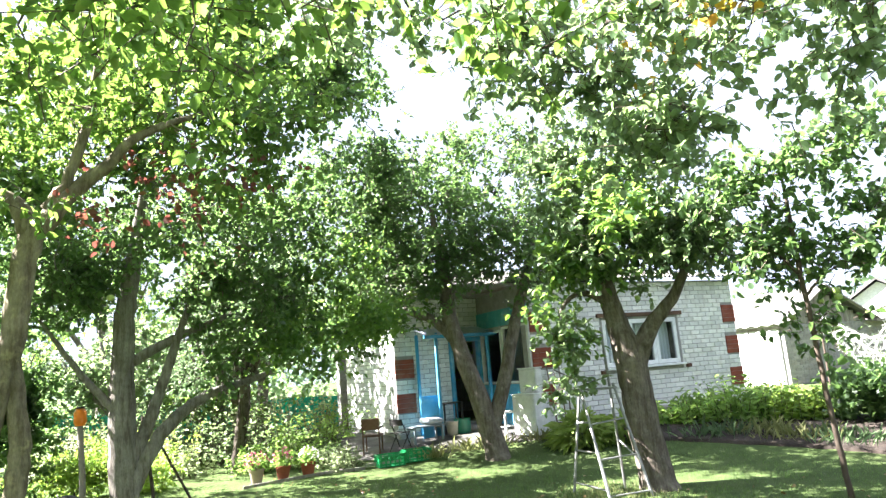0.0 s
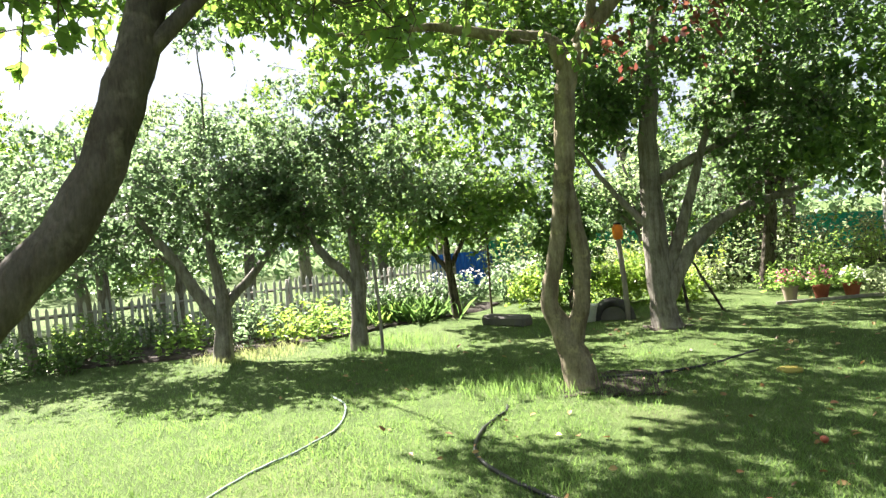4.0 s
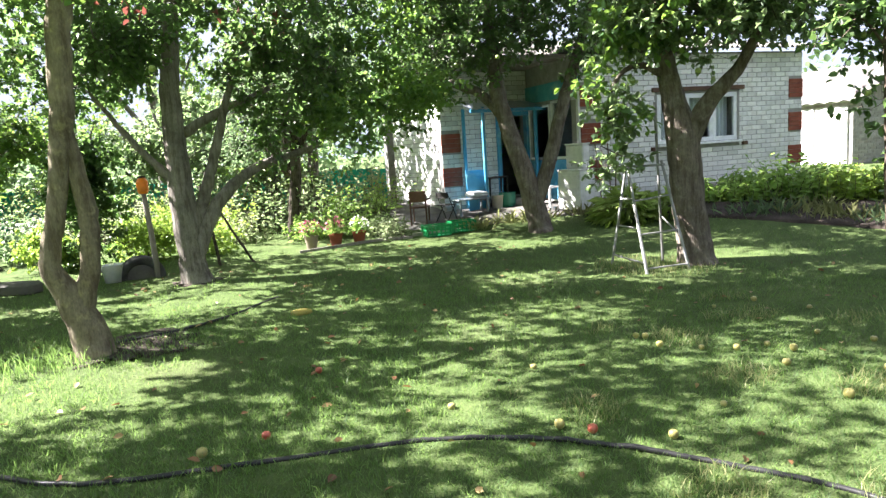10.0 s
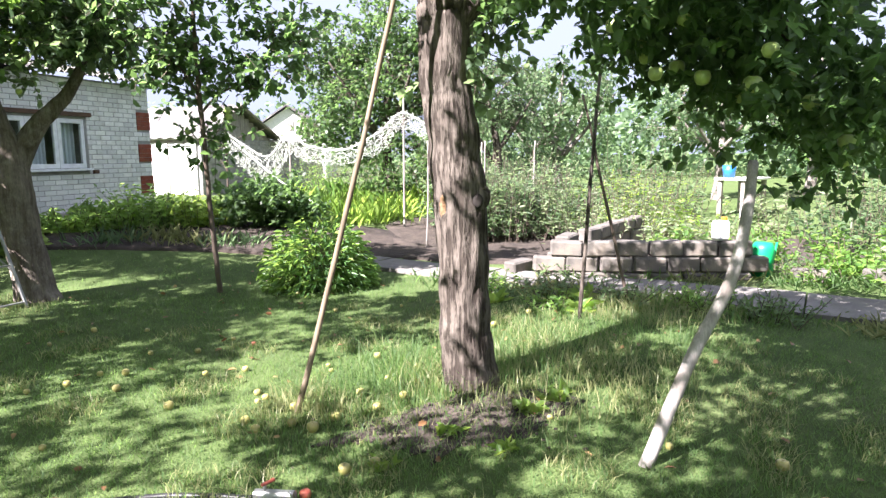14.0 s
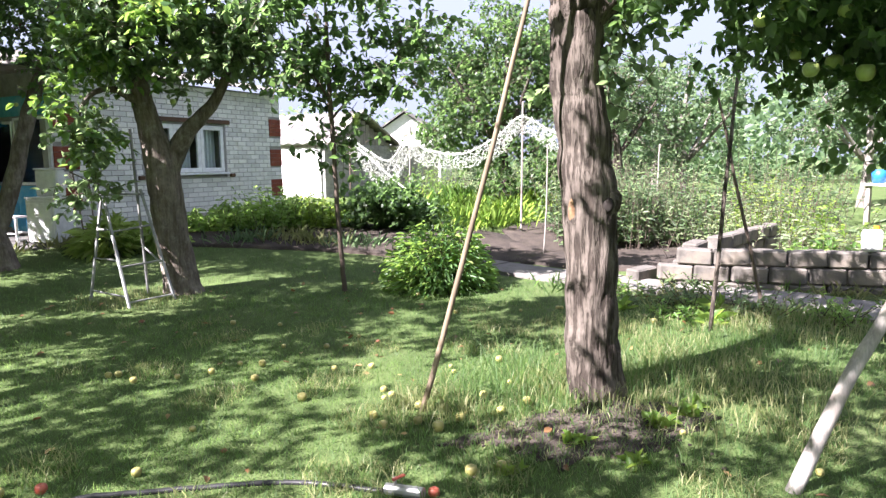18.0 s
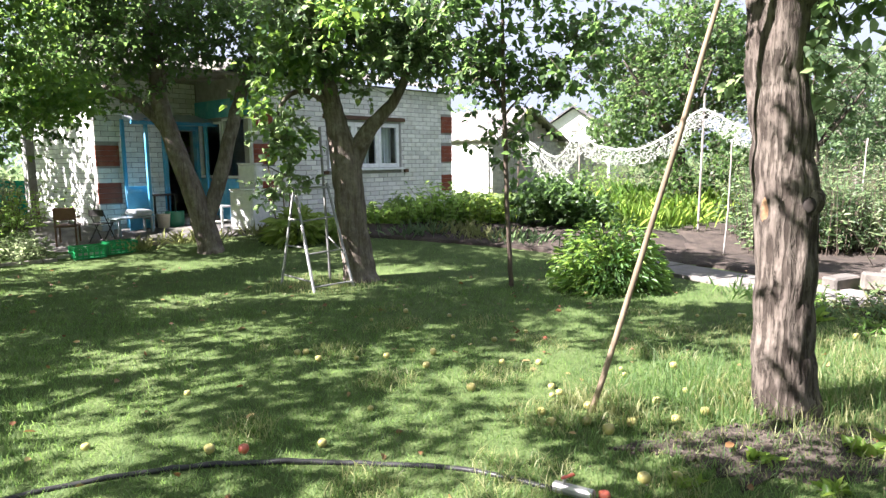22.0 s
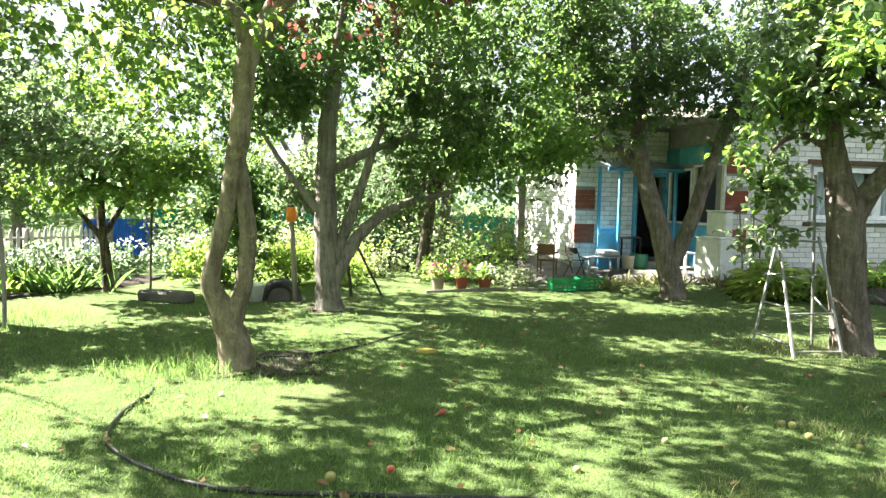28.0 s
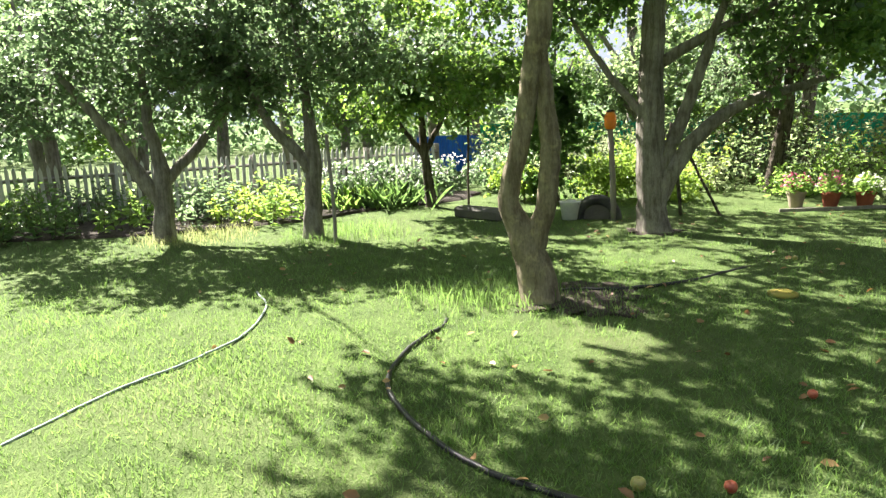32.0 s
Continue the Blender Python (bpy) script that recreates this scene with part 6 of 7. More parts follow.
part("body", Shape().lathe([(0, 0), (0.11, 0), (0.14, 0.26), (0.13, 0.26), (0.1, 0.02), (0, 0.02)], 18), M["blue_plastic"], jug, smooth=True)

# ---- shed and the house beyond ----
SB = 0.25
M["grey_brick"] = rough_mat("grey_brick", (0.24, 0.23, 0.215), (0.40, 0.385, 0.36), 6.0, 50.0, 0.92, 0.4, 0.004, island=True, stain=(0.28, 0.25, 0.22))
M["white_door"] = plain("whitewashed_boards", (0.80, 0.79, 0.76), 0.7)
shed = thing("brick_shed", (0.42, 24.03, SB), "grey brick shed with white doors and a slate roof", "shed", turn=HT)
w1 = part("wall", Shape().box((4.2, 0.16, 0.95), (8.4, 0.3, 2.0)), M["mortar"], shed)
w2 = part("wall", Shape().box((0.16, 2.4, 0.95), (0.3, 4.2, 2.0)), M["mortar"], shed)
part("wall", Shape().box((8.24, 2.4, 0.95), (0.3, 4.2, 2.0)), M["mortar"], shed)
part("wall", Shape().box((4.2, 4.6, 0.95), (8.4, 0.3, 2.0)), M["mortar"], shed)
sh = Shape()
for r in range(19):
    x = -0.13 * (r % 2)
    while x < 8.35:
        a, b = max(0, x), min(8.4, x + 0.25)
        if b - a > 0.04:
            m = Matrix.Translation(((a + b) / 2, 0, 0.10 + 0.098 * r))
            q = brick_mesh("b", b - a, None)
            sh.add([m @ Vector(p) for p in q.v], q.f)
        x += 0.26
tagged(part("brickwork", sh, M["grey_brick"], w1), kind="stuff")
for y0, y1 in ((0.15, 1.28), (1.34, 2.5)):
    leaf = part("door", Shape().box((-0.03, (y0 + y1) / 2, 0.92), (0.05, y1 - y0, 1.84), bevel=0.01), M["white_door"], shed, "whitewashed plank door")
    for i in range(5):
        part("plank", Shape().box((-0.06, y0 + (i + 0.5) * (y1 - y0) / 5, 0.92), (0.02, (y1 - y0) / 5 - 0.012, 1.8), bevel=0.003), M["white_door"], leaf)
part("lintel", Shape().box((-0.05, 2.1, 1.91), (0.12, 4.3, 0.14), bevel=0.01), M["board"], shed, "weathered beam over the doors")
part("gutter", Shape().tube([(-0.1, -0.1, 1.98), (-0.1, 4.8, 1.98)], [0.05, 0.05], 8), M["metal"], shed)
for i in range(16):
    x = 0.2 + i * 0.28
    h = 1.15 * (1 - abs(x - 1.95) / 2.4)
    if h > 0.05:
        part("gable_board", Shape().box((x, 0.02, 1.96 + h / 2), (0.265, 0.03, h), bevel=0.004), M["board"], shed)
sh = Shape()
for s in (-1, 1):
    pts = []
    for i in range(49):
        y = -0.3 + 5.3 * i / 48
        dz = 0.03 * math.cos(i * math.pi / 2)
        pts += [(1.95, y, 3.22 + dz), (1.95 + s * (2.6 if s > 0 else 2.2), y, 1.98 + dz)]
    sh.add(pts, [(2 * i, 2 * i + 2, 2 * i + 3, 2 * i + 1) for i in range(48)])
part("roof", sh, M["slate"], shed, "grey corrugated slate roof")
for s in (-1, 1):
    a, b = Vector((1.95, -0.32, 3.2)), Vector((1.95 + s * (2.62 if s > 0 else 2.22), -0.32, 1.95))
    part("bargeboard", Shape().tube([a, b], [0.06, 0.06], 4), M["board"], shed)
part("roof", Shape().box((6.5, 2.2, 2.02), (4.4, 5.2, 0.09), Euler((radians(2), 0, 0)).to_matrix(), bevel=0.01), M["board"], shed, "flat felted roof edge")
far = thing("far_house", (5.3, 41.0, 0.2), "distant white house with a grey gable roof", "house", turn=-16)
sh = Shape()
sh.add([(-2.2, 0, 0), (2.2, 0, 0), (2.2, 0, 2.9), (0, 0, 4.3), (-2.2, 0, 2.9), (-2.2, 7, 0), (2.2, 7, 0), (2.2, 7, 2.9), (0, 7, 4.3), (-2.2, 7, 2.9)],
       [(0, 1, 2, 3, 4), (6, 5, 9, 8, 7), (5, 0, 4, 9), (1, 6, 7, 2)])
part("wall", sh, M["white_door"], far)
sh = Shape()
sh.add([(0, -0.3, 4.5), (2.6, -0.3, 2.75), (2.6, 7.3, 2.75), (0, 7.3, 4.5), (-2.6, -0.3, 2.75), (-2.6, 7.3, 2.75), (0, -0.3, 4.4), (2.6, -0.3, 2.65), (-2.6, -0.3, 2.65)],
       [(0, 1, 2, 3), (4, 0, 3, 5), (0, 6, 7, 1), (4, 8, 6, 0)])
part("roof", sh, M["slate"], far)
part("window", Shape().box((0.1, -0.02, 3.25), (0.5, 0.06, 0.6), bevel=0.01), M["board"], far)

# ---- bird net on poles over the berries ----
M["net"] = leaf_mat("white_net", [(0, (0.70, 0.72, 0.70)), (1, (0.80, 0.82, 0.80))], (0.8, 0.82, 0.8), 0.7, 0.3)
netting = thing("bird_net", (1.0, 14.0, ground_z(1, 14)), "torn white bird net slung between thin poles", "net")
o = netting.matrix_world.translation
top = smooth_line([(0.95, 14.2, 2.05, 0.30), (1.35, 13.9, 1.75, 0.55), (1.75, 13.6, 1.55, 0.62), (2.1, 13.2, 2.0, 0.45), (2.4, 12.9, 1.75, 0.35), (3.0, 12.3, 1.65, 0.30), (3.55, 11.8, 1.95, 0.40), (3.92, 11.5, 2.28, 0.30), (4.4, 11.2, 2.0, 0.35), (4.9, 10.9, 1.85, 0.3)], 24)
rng = np.random.default_rng(8)
a, b = [], []
rows = 11
grid = []
for p in top:
    grid.append([np.array([p[0], p[1], p[2] + 0.03]) - np.array([0, 0, p[3]]) * k / rows + rng.normal(size=3) * np.array([0.035, 0.035, 0.012]) for k in range(rows + 1)])
for i in range(len(grid) - 1):
    for k in range(rows + 1):
        if rng.random() < 0.75:
            a.append(grid[i][k]), b.append(grid[i + 1][min(rows, max(0, k + rng.integers(-1, 2)))])
        if k < rows and rng.random() < 0.9:
            a.append(grid[i][k]), b.append(grid[i][k + 1])
tagged(part("mesh", twigs_mesh("mesh", np.array(a) - np.array(o), np.array(b) - np.array(o), 0.0034, M["net"]), None, netting), kind="stuff")
part("edge_rope", Shape().tube([Vector(p[:3]) - o for p in top], [0.012] * len(top), 6), M["net"], netting, "white rope edge")
for x, y, h in ((0.95, 14.2, 2.1), (3.92, 11.5, 2.55), (2.1, 13.2, 1.95), (4.9, 10.9, 1.9)):
    g = ground_z(x, y)
    part("pole", Shape().tube([Vector((x, y, g - 0.05)) - o, Vector((x + 0.03, y, h)) - o], [0.02, 0.017], 8), M["twig" if x < 1 else "board"], netting)
part("guy_rope", Shape().tube([Vector((1.1, 14.0, 1.85)) - o, Vector((1.95, 13.5, 1.05)) - o, Vector((2.7, 13.0, 0.5)) - o], [0.016] * 3, 6), M["net"], netting, "white guy rope")

# ---- fences ----
M["picket"] = rough_mat("grey_picket_wood", (0.50, 0.50, 0.48), (0.72, 0.72, 0.69), 3.0, 30.0, 0.9, 0.4, 0.003, stretch=(6, 6, 0.5), island="object", stain=(0.42, 0.40, 0.36))
M["green_sheet"] = rough_mat("green_mesh_cloth", (0.015, 0.30, 0.19), (0.03, 0.42, 0.28), 2.0, 60.0, 0.75, 0.3, 0.004)
fence = thing("picket_fence", (-12.9, 1.0, 0.0), "weathered grey picket fence along the plot", "fence", kind="structure")
line = smooth_line([(-11.9, -8.0, 0), (-12.35, -4.5, 0), (-12.65, -2.0, 0), (-13.0, 0.6, 0), (-13.5, 3.4, 0), (-13.95, 5.4, 0)], 12)[:, :2]
PICKET = Shape().add([(-0.027, -0.01, 0.06), (0.027, -0.01, 0.06), (0.027, 0.01, 0.06), (-0.027, 0.01, 0.06), (-0.027, -0.01, 0.86), (0.027, -0.01, 0.86), (0.027, 0.01, 0.86), (-0.027, 0.01, 0.86), (0, -0.01, 0.93), (0, 0.01, 0.93)],
                     [(0, 1, 5, 8, 4), (3, 7, 9, 6, 2), (1, 2, 6, 5), (0, 4, 7, 3), (4, 8, 9, 7), (8, 5, 6, 9), (0, 3, 2, 1)]).mesh("picket", M["picket"])
seg = np.r_[0, np.cumsum(np.hypot(*np.diff(line, axis=0).T))]
rnd = random.Random(9)
k = 0.0
while k < seg[-1]:
    x, y = np.interp(k, seg, line[:, 0]), np.interp(k, seg, line[:, 1])
    x2, y2 = np.interp(k + 0.1, seg, line[:, 0]), np.interp(k + 0.1, seg, line[:, 1])
    ob = new("picket", PICKET)
    ob.parent = fence
    ob.matrix_local = Matrix.Translation((x + 12.9, y - 1.0, rnd.uniform(-0.05, 0.03))) @ Matrix.Rotation(math.atan2(y2 - y, x2 - x), 4, "Z") @ Matrix.Rotation(radians(rnd.uniform(-2.5, 2.5)), 4, "Y")
    k += 0.115
for z in (0.28, 0.72):
    part("rail", Shape().tube([(p[0] + 12.9 - 0.03, p[1] - 1.0, z) for p in line[::4]], [0.032] * len(line[::4]), 4), M["board"], fence)
for p in line[::10]:
    part("post", Shape().box((p[0] + 12.9 - 0.1, p[1] - 1.0, 0.42), (0.1, 0.1, 0.96), bevel=0.01), M["board"], fence)


def sheet_fence(name, a, b, height, mat, label, wave=0.03, pitch=0.2):
    a, b = Vector((*a, 0)), Vector((*b, 0))
    d = b - a
    ob = thing(name, (a.x, a.y, 0.0), label, "fence", kind="structure", turn=math.degrees(math.atan2(d.y, d.x)))
    n = int(d.length / pitch * 4)
    pts = []
    for i in range(n + 1):
        x = d.length * i / n
        y = wave * (1 if (i // 2) % 2 else -1)
        pts += [(x, y, 0.05), (x, y, height + 0.02 * math.sin(x * 2.1))]
    part("sheet", Shape().add(pts, [(2 * i, 2 * i + 2, 2 * i + 3, 2 * i + 1) for i in range(n)]), M[mat], ob)
    for i in range(int(d.length / 2.4) + 1):
        part("post", Shape().tube([(i * 2.4, 0.06, -0.1), (i * 2.4, 0.06, height + 0.05)], [0.035, 0.035], 8), M["metal"], ob)
    return ob


sheet_fence("green_fence", (-19.5, 8.5), (-10.0, 16.2), 1.15, "green_sheet", "green fabric fence at the end of the plot", 0.015)
sheet_fence("green_fence", (-10.4, 15.8), (-6.5, 19.0), 1.75, "green_sheet", "green fabric fence beside the house", 0.015)
sheet_fence("blue_gate", (-16.9, 5.9), (-16.4, 7.5), 0.95, "blue_plastic", "blue corrugated metal gate beyond the fence", 0.025, 0.14)

# ---- shrubs and bed plants ----


def shrub(name, x, y, blobs, label, mat, size, seed, category="bush", per=10, twig=0.16, group=""):
    """A bush: short stems and lobes of leaves, in metres from its foot."""
    rng = np.random.default_rng(seed)
    g = ground_z(x, y)
    ob = thing(name, (x, y, g), label, category, group)
    sh = Shape()
    for i, bl in enumerate(blobs):
        for k in range(3):
            t = rng.normal(size=3) * 0.3
            sh.tube([(rng.normal() * 0.05, rng.normal() * 0.05, -0.04), (bl[0] * 0.5, bl[1] * 0.5, bl[2] * 0.5), (bl[0] + t[0] * bl[3], bl[1] + t[1] * bl[4], bl[2] + t[2] * bl[5])], [0.011, 0.008, 0.004], 5, seed=seed + k)
    tagged(part("stemwork", sh, M["twig"], ob), kind="stuff")
    crown(ob, (0, 0, 0), blobs, M[mat], rng, size, twig, per, name="foliage", plain_leaf=True)
    return ob


def blades(name, x, y, rx, ry, count, height, mat, label, seed, category="plant", lean=0.35, width=0.05, kind="", turn=0.0):
    """A clump of strap leaves that rise and bend over."""
    rng = np.random.default_rng(seed)
    ob = thing(name, (x, y, ground_z(x, y)), label, category, kind=kind, turn=turn)
    p = rng.normal(size=(count, 2)) * (rx * 0.5, ry * 0.5)
    pos = np.c_[p, np.zeros(count) - 0.01]
    way = np.c_[rng.normal(size=(count, 2)) * lean + p * 0.3, np.ones(count)]
    tagged(part("leaves", leaves_mesh("leaves", pos, way, height * rng.uniform(0.5, 1.2, count), M[mat], rng, width, 0.4, 0.25), None, ob), kind="stuff")
    return ob




def arching_clump(name, x, y, radius, height, count, mat, label, seed, category="plant", inner=0.45, width=0.30, leaf=0.195):
    """A low dome of broad pointed leaves that arch outwards and down."""
    rng = np.random.default_rng(seed)
    ob = thing(name, (x, y, ground_z(x, y)), label, category)
    d = unit(rng.normal(size=(count, 3)) * (1, 1, 0.8))
    d[:, 2] = abs(d[:, 2])
    pos = d * rng.uniform(inner, 0.8, (count, 1)) * (radius, radius, height)
    tagged(part("stemwork", twigs_mesh("stemwork", pos[::8] * (0.3, 0.3, 0) - (0, 0, 0.02), pos[::8], 0.005, M["twig"]), None, ob), kind="stuff")
    way = d * (1, 1, 0.55) + rng.normal(size=(count, 3)) * 0.25 - (0, 0, 0.12)
    tagged(part("leafage", leaves_mesh("leafage", pos, way, leaf * rng.uniform(0.67, 1.33, count), M[mat], rng, width, 0.5, 0.35), None, ob), kind="stuff")
    return ob


def perennial(name, x, y, radius, height, stems, mat, label, seed, leaf=0.09, category="plant", group="", per=16, lean=0.22, width=0.42):
    """Upright stems with leaves all the way up, standing apart so that light falls between them."""
    rng = np.random.default_rng(seed)
    ob = thing(name, (x, y, ground_z(x, y)), label, category, group)
    foot = np.c_[rng.normal(size=(stems, 2)) * radius * 0.55, np.full(stems, -0.02)]
    up = np.c_[rng.normal(size=(stems, 2)) * lean + foot[:, :2] * 0.35, np.ones(stems)]
    top = foot + up * (height * rng.uniform(0.6, 1.12, (stems, 1)))
    tagged(part("stemwork", twigs_mesh("stemwork", foot, top, 0.006, M["twig"]), None, ob), kind="stuff")
    t = rng.uniform(0.12, 1.0, (stems, per, 1))
    pos = (foot[:, None] + (top - foot)[:, None] * t).reshape(-1, 3)
    way = rng.normal(size=(stems * per, 3)) * (1, 1, 0.4) + (0, 0, 0.45)
    size = leaf * rng.uniform(0.6, 1.35, stems * per) * (1.15 - 0.45 * t.reshape(-1))
    tagged(part("foliage", leaves_mesh("foliage", pos, way, size, M[mat], rng, width, 0.4, 0.3), None, ob), kind="stuff")
    return ob


arching_clump("hosta_clump", -2.95, 11.25, 0.64, 0.62, 760, "leaf_hosta", "light green arching hosta clump by the house", 51)
arching_clump("hosta_clump", -2.3, 11.45, 0.5, 0.48, 420, "leaf_hosta", "smaller light green hosta clump by the house", 49)
arching_clump("peony_bush", 1.78, 7.75, 0.84, 1.06, 4600, "leaf_light", "full green peony bush on the lawn's edge", 52, "bush", 0.2, 0.34, 0.09)
shrub("dark_bush", 1.5, 12.2, [(0, 0, 0.45, 0.62, 0.6, 0.42, 240), (0.4, -0.2, 0.34, 0.4, 0.4, 0.3, 90)], "dense dark rounded bush in the bed", "leaf_dark", 0.09, 53)
for i, (x, y, h, m) in enumerate(((-1.95, 12.55, 0.42, "leaf_plant"), (-1.5, 12.7, 0.5, "leaf_plant"), (-1.0, 12.75, 0.62, "leaf_plant"), (-0.6, 12.6, 0.85, "leaf_plant"), (-0.2, 12.5, 0.75, "leaf_plant"), (0.25, 12.6, 0.6, "leaf_lime"), (0.65, 12.9, 0.55, "leaf_lime"), (-1.25, 13.2, 0.5, "leaf_plant"), (0.0, 13.4, 0.6, "leaf_lime"))):
    perennial("bed_plant", x, y, 0.42, h * 0.92, 34, m, "leafy flowering plant in the bed below the window", 60 + i, 0.13, group="bed plants")
for i, (x, y) in enumerate(((-0.9, 11.5), (0.3, 11.2), (0.9, 11.0), (-0.2, 11.6), (1.9, 10.4))):
    blades("dry_weeds", x, y, 0.5, 0.35, 110, 0.28, "straw" if i % 2 else "leaf_grey", "low dry weeds on the bed's edge", 80 + i, lean=0.5)
for i, (x, y, h) in enumerate(((2.3, 13.2, 0.55), (3.0, 13.6, 0.6), (3.6, 13.0, 0.55), (2.7, 14.4, 0.6), (4.2, 13.8, 0.6), (3.3, 12.3, 0.45), (1.9, 14.6, 0.6), (4.9, 14.5, 0.7), (2.2, 16.2, 0.7), (4.0, 16.0, 0.8))):
    blades("iris_clump", x, y, 0.9, 0.8, 420, h * 0.85, "leaf_lime" if i % 3 else "leaf_plant", "lush bright green strap-leaved clump in the garden", 90 + i, width=0.045, lean=0.45)
for i in range(13):
    x, y = 4.5 + 0.3 * (i % 7) + 0.1 * (i // 7), 10.2 + 0.75 * (i // 7) + 0.08 * (i % 3)
    perennial("tomato_plant", x, y, 0.30, 1.25, 34, "leaf_grey" if i % 3 else "leaf", "tall staked tomato plant in the vegetable bed", 110 + i, 0.10, group="tomato plants", per=22, lean=0.12, width=0.3)
for i, (x, y) in enumerate(((3.85, 10.0), (4.9, 10.15), (5.9, 10.3), (5.2, 11.0))):
    stick("plant_stake", (x, y, 0), (x + 0.05, y, 1.75), 0.014, 0.011, "board", "thin plant stake among the tomatoes", 0.02, 140 + i, 6, "stake")
for i, (x, y, h, m) in enumerate(((6.9, 7.6, 0.5, "leaf_plant"), (7.6, 8.2, 0.6, "leaf_grey"), (7.9, 7.0, 0.5, "leaf_plant"), (8.6, 6.2, 0.55, "leaf_plant"), (9.2, 5.0, 0.6, "leaf_lime"), (8.2, 5.0, 0.4, "leaf_grey"), (7.8, 5.6, 0.35, "leaf_plant"), (9.6, 7.2, 0.8, "leaf_grey"), (8.3, 9.8, 0.8, "leaf_lime"), (10.2, 9.2, 0.9, "leaf_grey"), (7.2, 11.2, 1.0, "leaf_grey"), (8.4, 12.0, 1.1, "leaf_grey"))):
    perennial("garden_plant", x, y, 0.55, h * 0.95, 24, "leaf_pale" if i % 4 == 1 else m, "sunlit leafy plant behind the low wall", 150 + i, 0.12, group="plants behind the wall", per=14)
for i, (x, y) in enumerate(((7.9, 6.1), (8.6, 5.2), (7.4, 4.4), (8.0, 3.6), (7.3, 5.3), (3.4, 7.25), (4.15, 6.3), (4.75, 5.4), (5.3, 4.6), (5.9, 3.7), (4.9, 7.0), (5.6, 6.75), (6.1, 6.3), (6.8, 5.6))):
    blades("weed_clump", x, y, 0.45, 0.45, 150, 0.17, "grass" if i % 3 else "straw", "tangled weeds beside the path", 170 + i, lean=0.7, width=0.07)
for i, (x, y, h) in enumerate(((3.55, 6.75, 0.2), (4.0, 6.2, 0.24), (4.45, 5.6, 0.3), (4.9, 5.1, 0.26), (5.3, 4.4, 0.3), (3.2, 6.3, 0.16), (3.75, 5.6, 0.18), (4.6, 7.05, 0.22), (7.2, 6.0, 0.3), (7.0, 5.5, 0.26))):
    perennial("path_weed", x, y, 0.24, h, 22, "leaf" if i % 3 else "leaf_plant", "low leafy weeds at the path's edge", 190 + i, 0.06, group="weeds along the path", per=12, lean=0.5)

for i, (x, y, h, m) in enumerate(((-11.6, 9.0, 0.9, "leaf_pale"), (-10.6, 8.5, 0.7, "leaf_lime"), (-12.6, 8.6, 0.9, "leaf_pale"), (-11.0, 10.6, 1.1, "leaf"), (-10.1, 11.4, 1.1, "leaf_pale"), (-13.4, 7.9, 0.8, "leaf_pale"), (-9.7, 10.3, 0.9, "leaf"), (-12.0, 9.9, 1.2, "leaf"), (-14.6, 9.2, 1.2, "leaf_plant"), (-13.2, 10.6, 1.2, "leaf"), (-15.3, 7.7, 1.2, "leaf"), (-14.3, 8.3, 1.1, "leaf_plant"))):
    perennial("currant_bush", x, y, 0.8, h * 1.25, 80, m, "leafy currant bush before the green fence", 720 + i, 0.1, "bush", "currant bushes", 16, 0.3)

# along the picket fence
for i, (x, y, h, m) in enumerate(((-11.0, -1.4, 0.8, "leaf_dark"), (-11.4, -0.3, 0.7, "leaf_plant"), (-11.2, 0.55, 0.75, "leaf_grey"), (-11.0, 1.3, 0.75, "leaf_plant"), (-10.8, 1.75, 0.7, "leaf_plant"), (-11.7, 2.1, 0.8, "leaf_grey"), (-11.9, -2.0, 0.9, "leaf_plant"), (-11.3, -3.2, 0.9, "leaf_dark"), (-11.9, 0.9, 0.9, "leaf_grey"), (-12.2, -0.9, 0.9, "leaf_grey"), (-10.6, -2.3, 0.6, "leaf_dark"), (-10.5, -4.3, 0.8, "leaf_dark"))):
    perennial("fence_plant", x, y, 0.5, h * 0.85, 24, "leaf_lime" if i == 3 else m, "leafy perennial along the picket fence", 200 + i, 0.11, group="fence plants", per=18)
for i, (x, y) in enumerate(((-11.9, 2.9), (-12.0, 3.6), (-12.3, 4.4), (-12.7, 5.2), (-12.9, 6.2), (-13.2, 6.9), (-12.4, 6.0))):
    ob = shrub("flower_clump", x, y, [(0, 0, 0.32, 0.42, 0.42, 0.32, 46)], "grey-green clump covered in small white blooms", "leaf_grey", 0.07, 220 + i, "flowers", group="white flower clumps")
    rng = np.random.default_rng(300 + i)
    n = 110
    d = unit(rng.normal(size=(n, 3)))
    d[:, 2] = abs(d[:, 2])
    tagged(part("blossom", leaves_mesh("blossom", d * np.array([0.45, 0.45, 0.42]) + (0, 0, 0.32), rng.normal(size=(n, 3)), rng.uniform(0.03, 0.055, n), M["flower_white"], rng, 0.9), None, ob), kind="stuff")
blades("daylily_clump", -11.35, 3.55, 0.6, 0.6, 220, 0.5, "leaf_dark", "dark green daylily clump in the flower bed", 231, lean=0.5)
blades("daylily_clump", -11.55, 2.9, 0.5, 0.5, 160, 0.45, "leaf_plant", "daylily clump with reddish seed heads", 232, lean=0.5)
shrub("lime_bush", -10.65, 5.72, [(0, 0, 0.30, 0.42, 0.42, 0.28, 150)], "clipped lime-yellow bush in sun", "leaf_lime", 0.055, 233, twig=0.1)
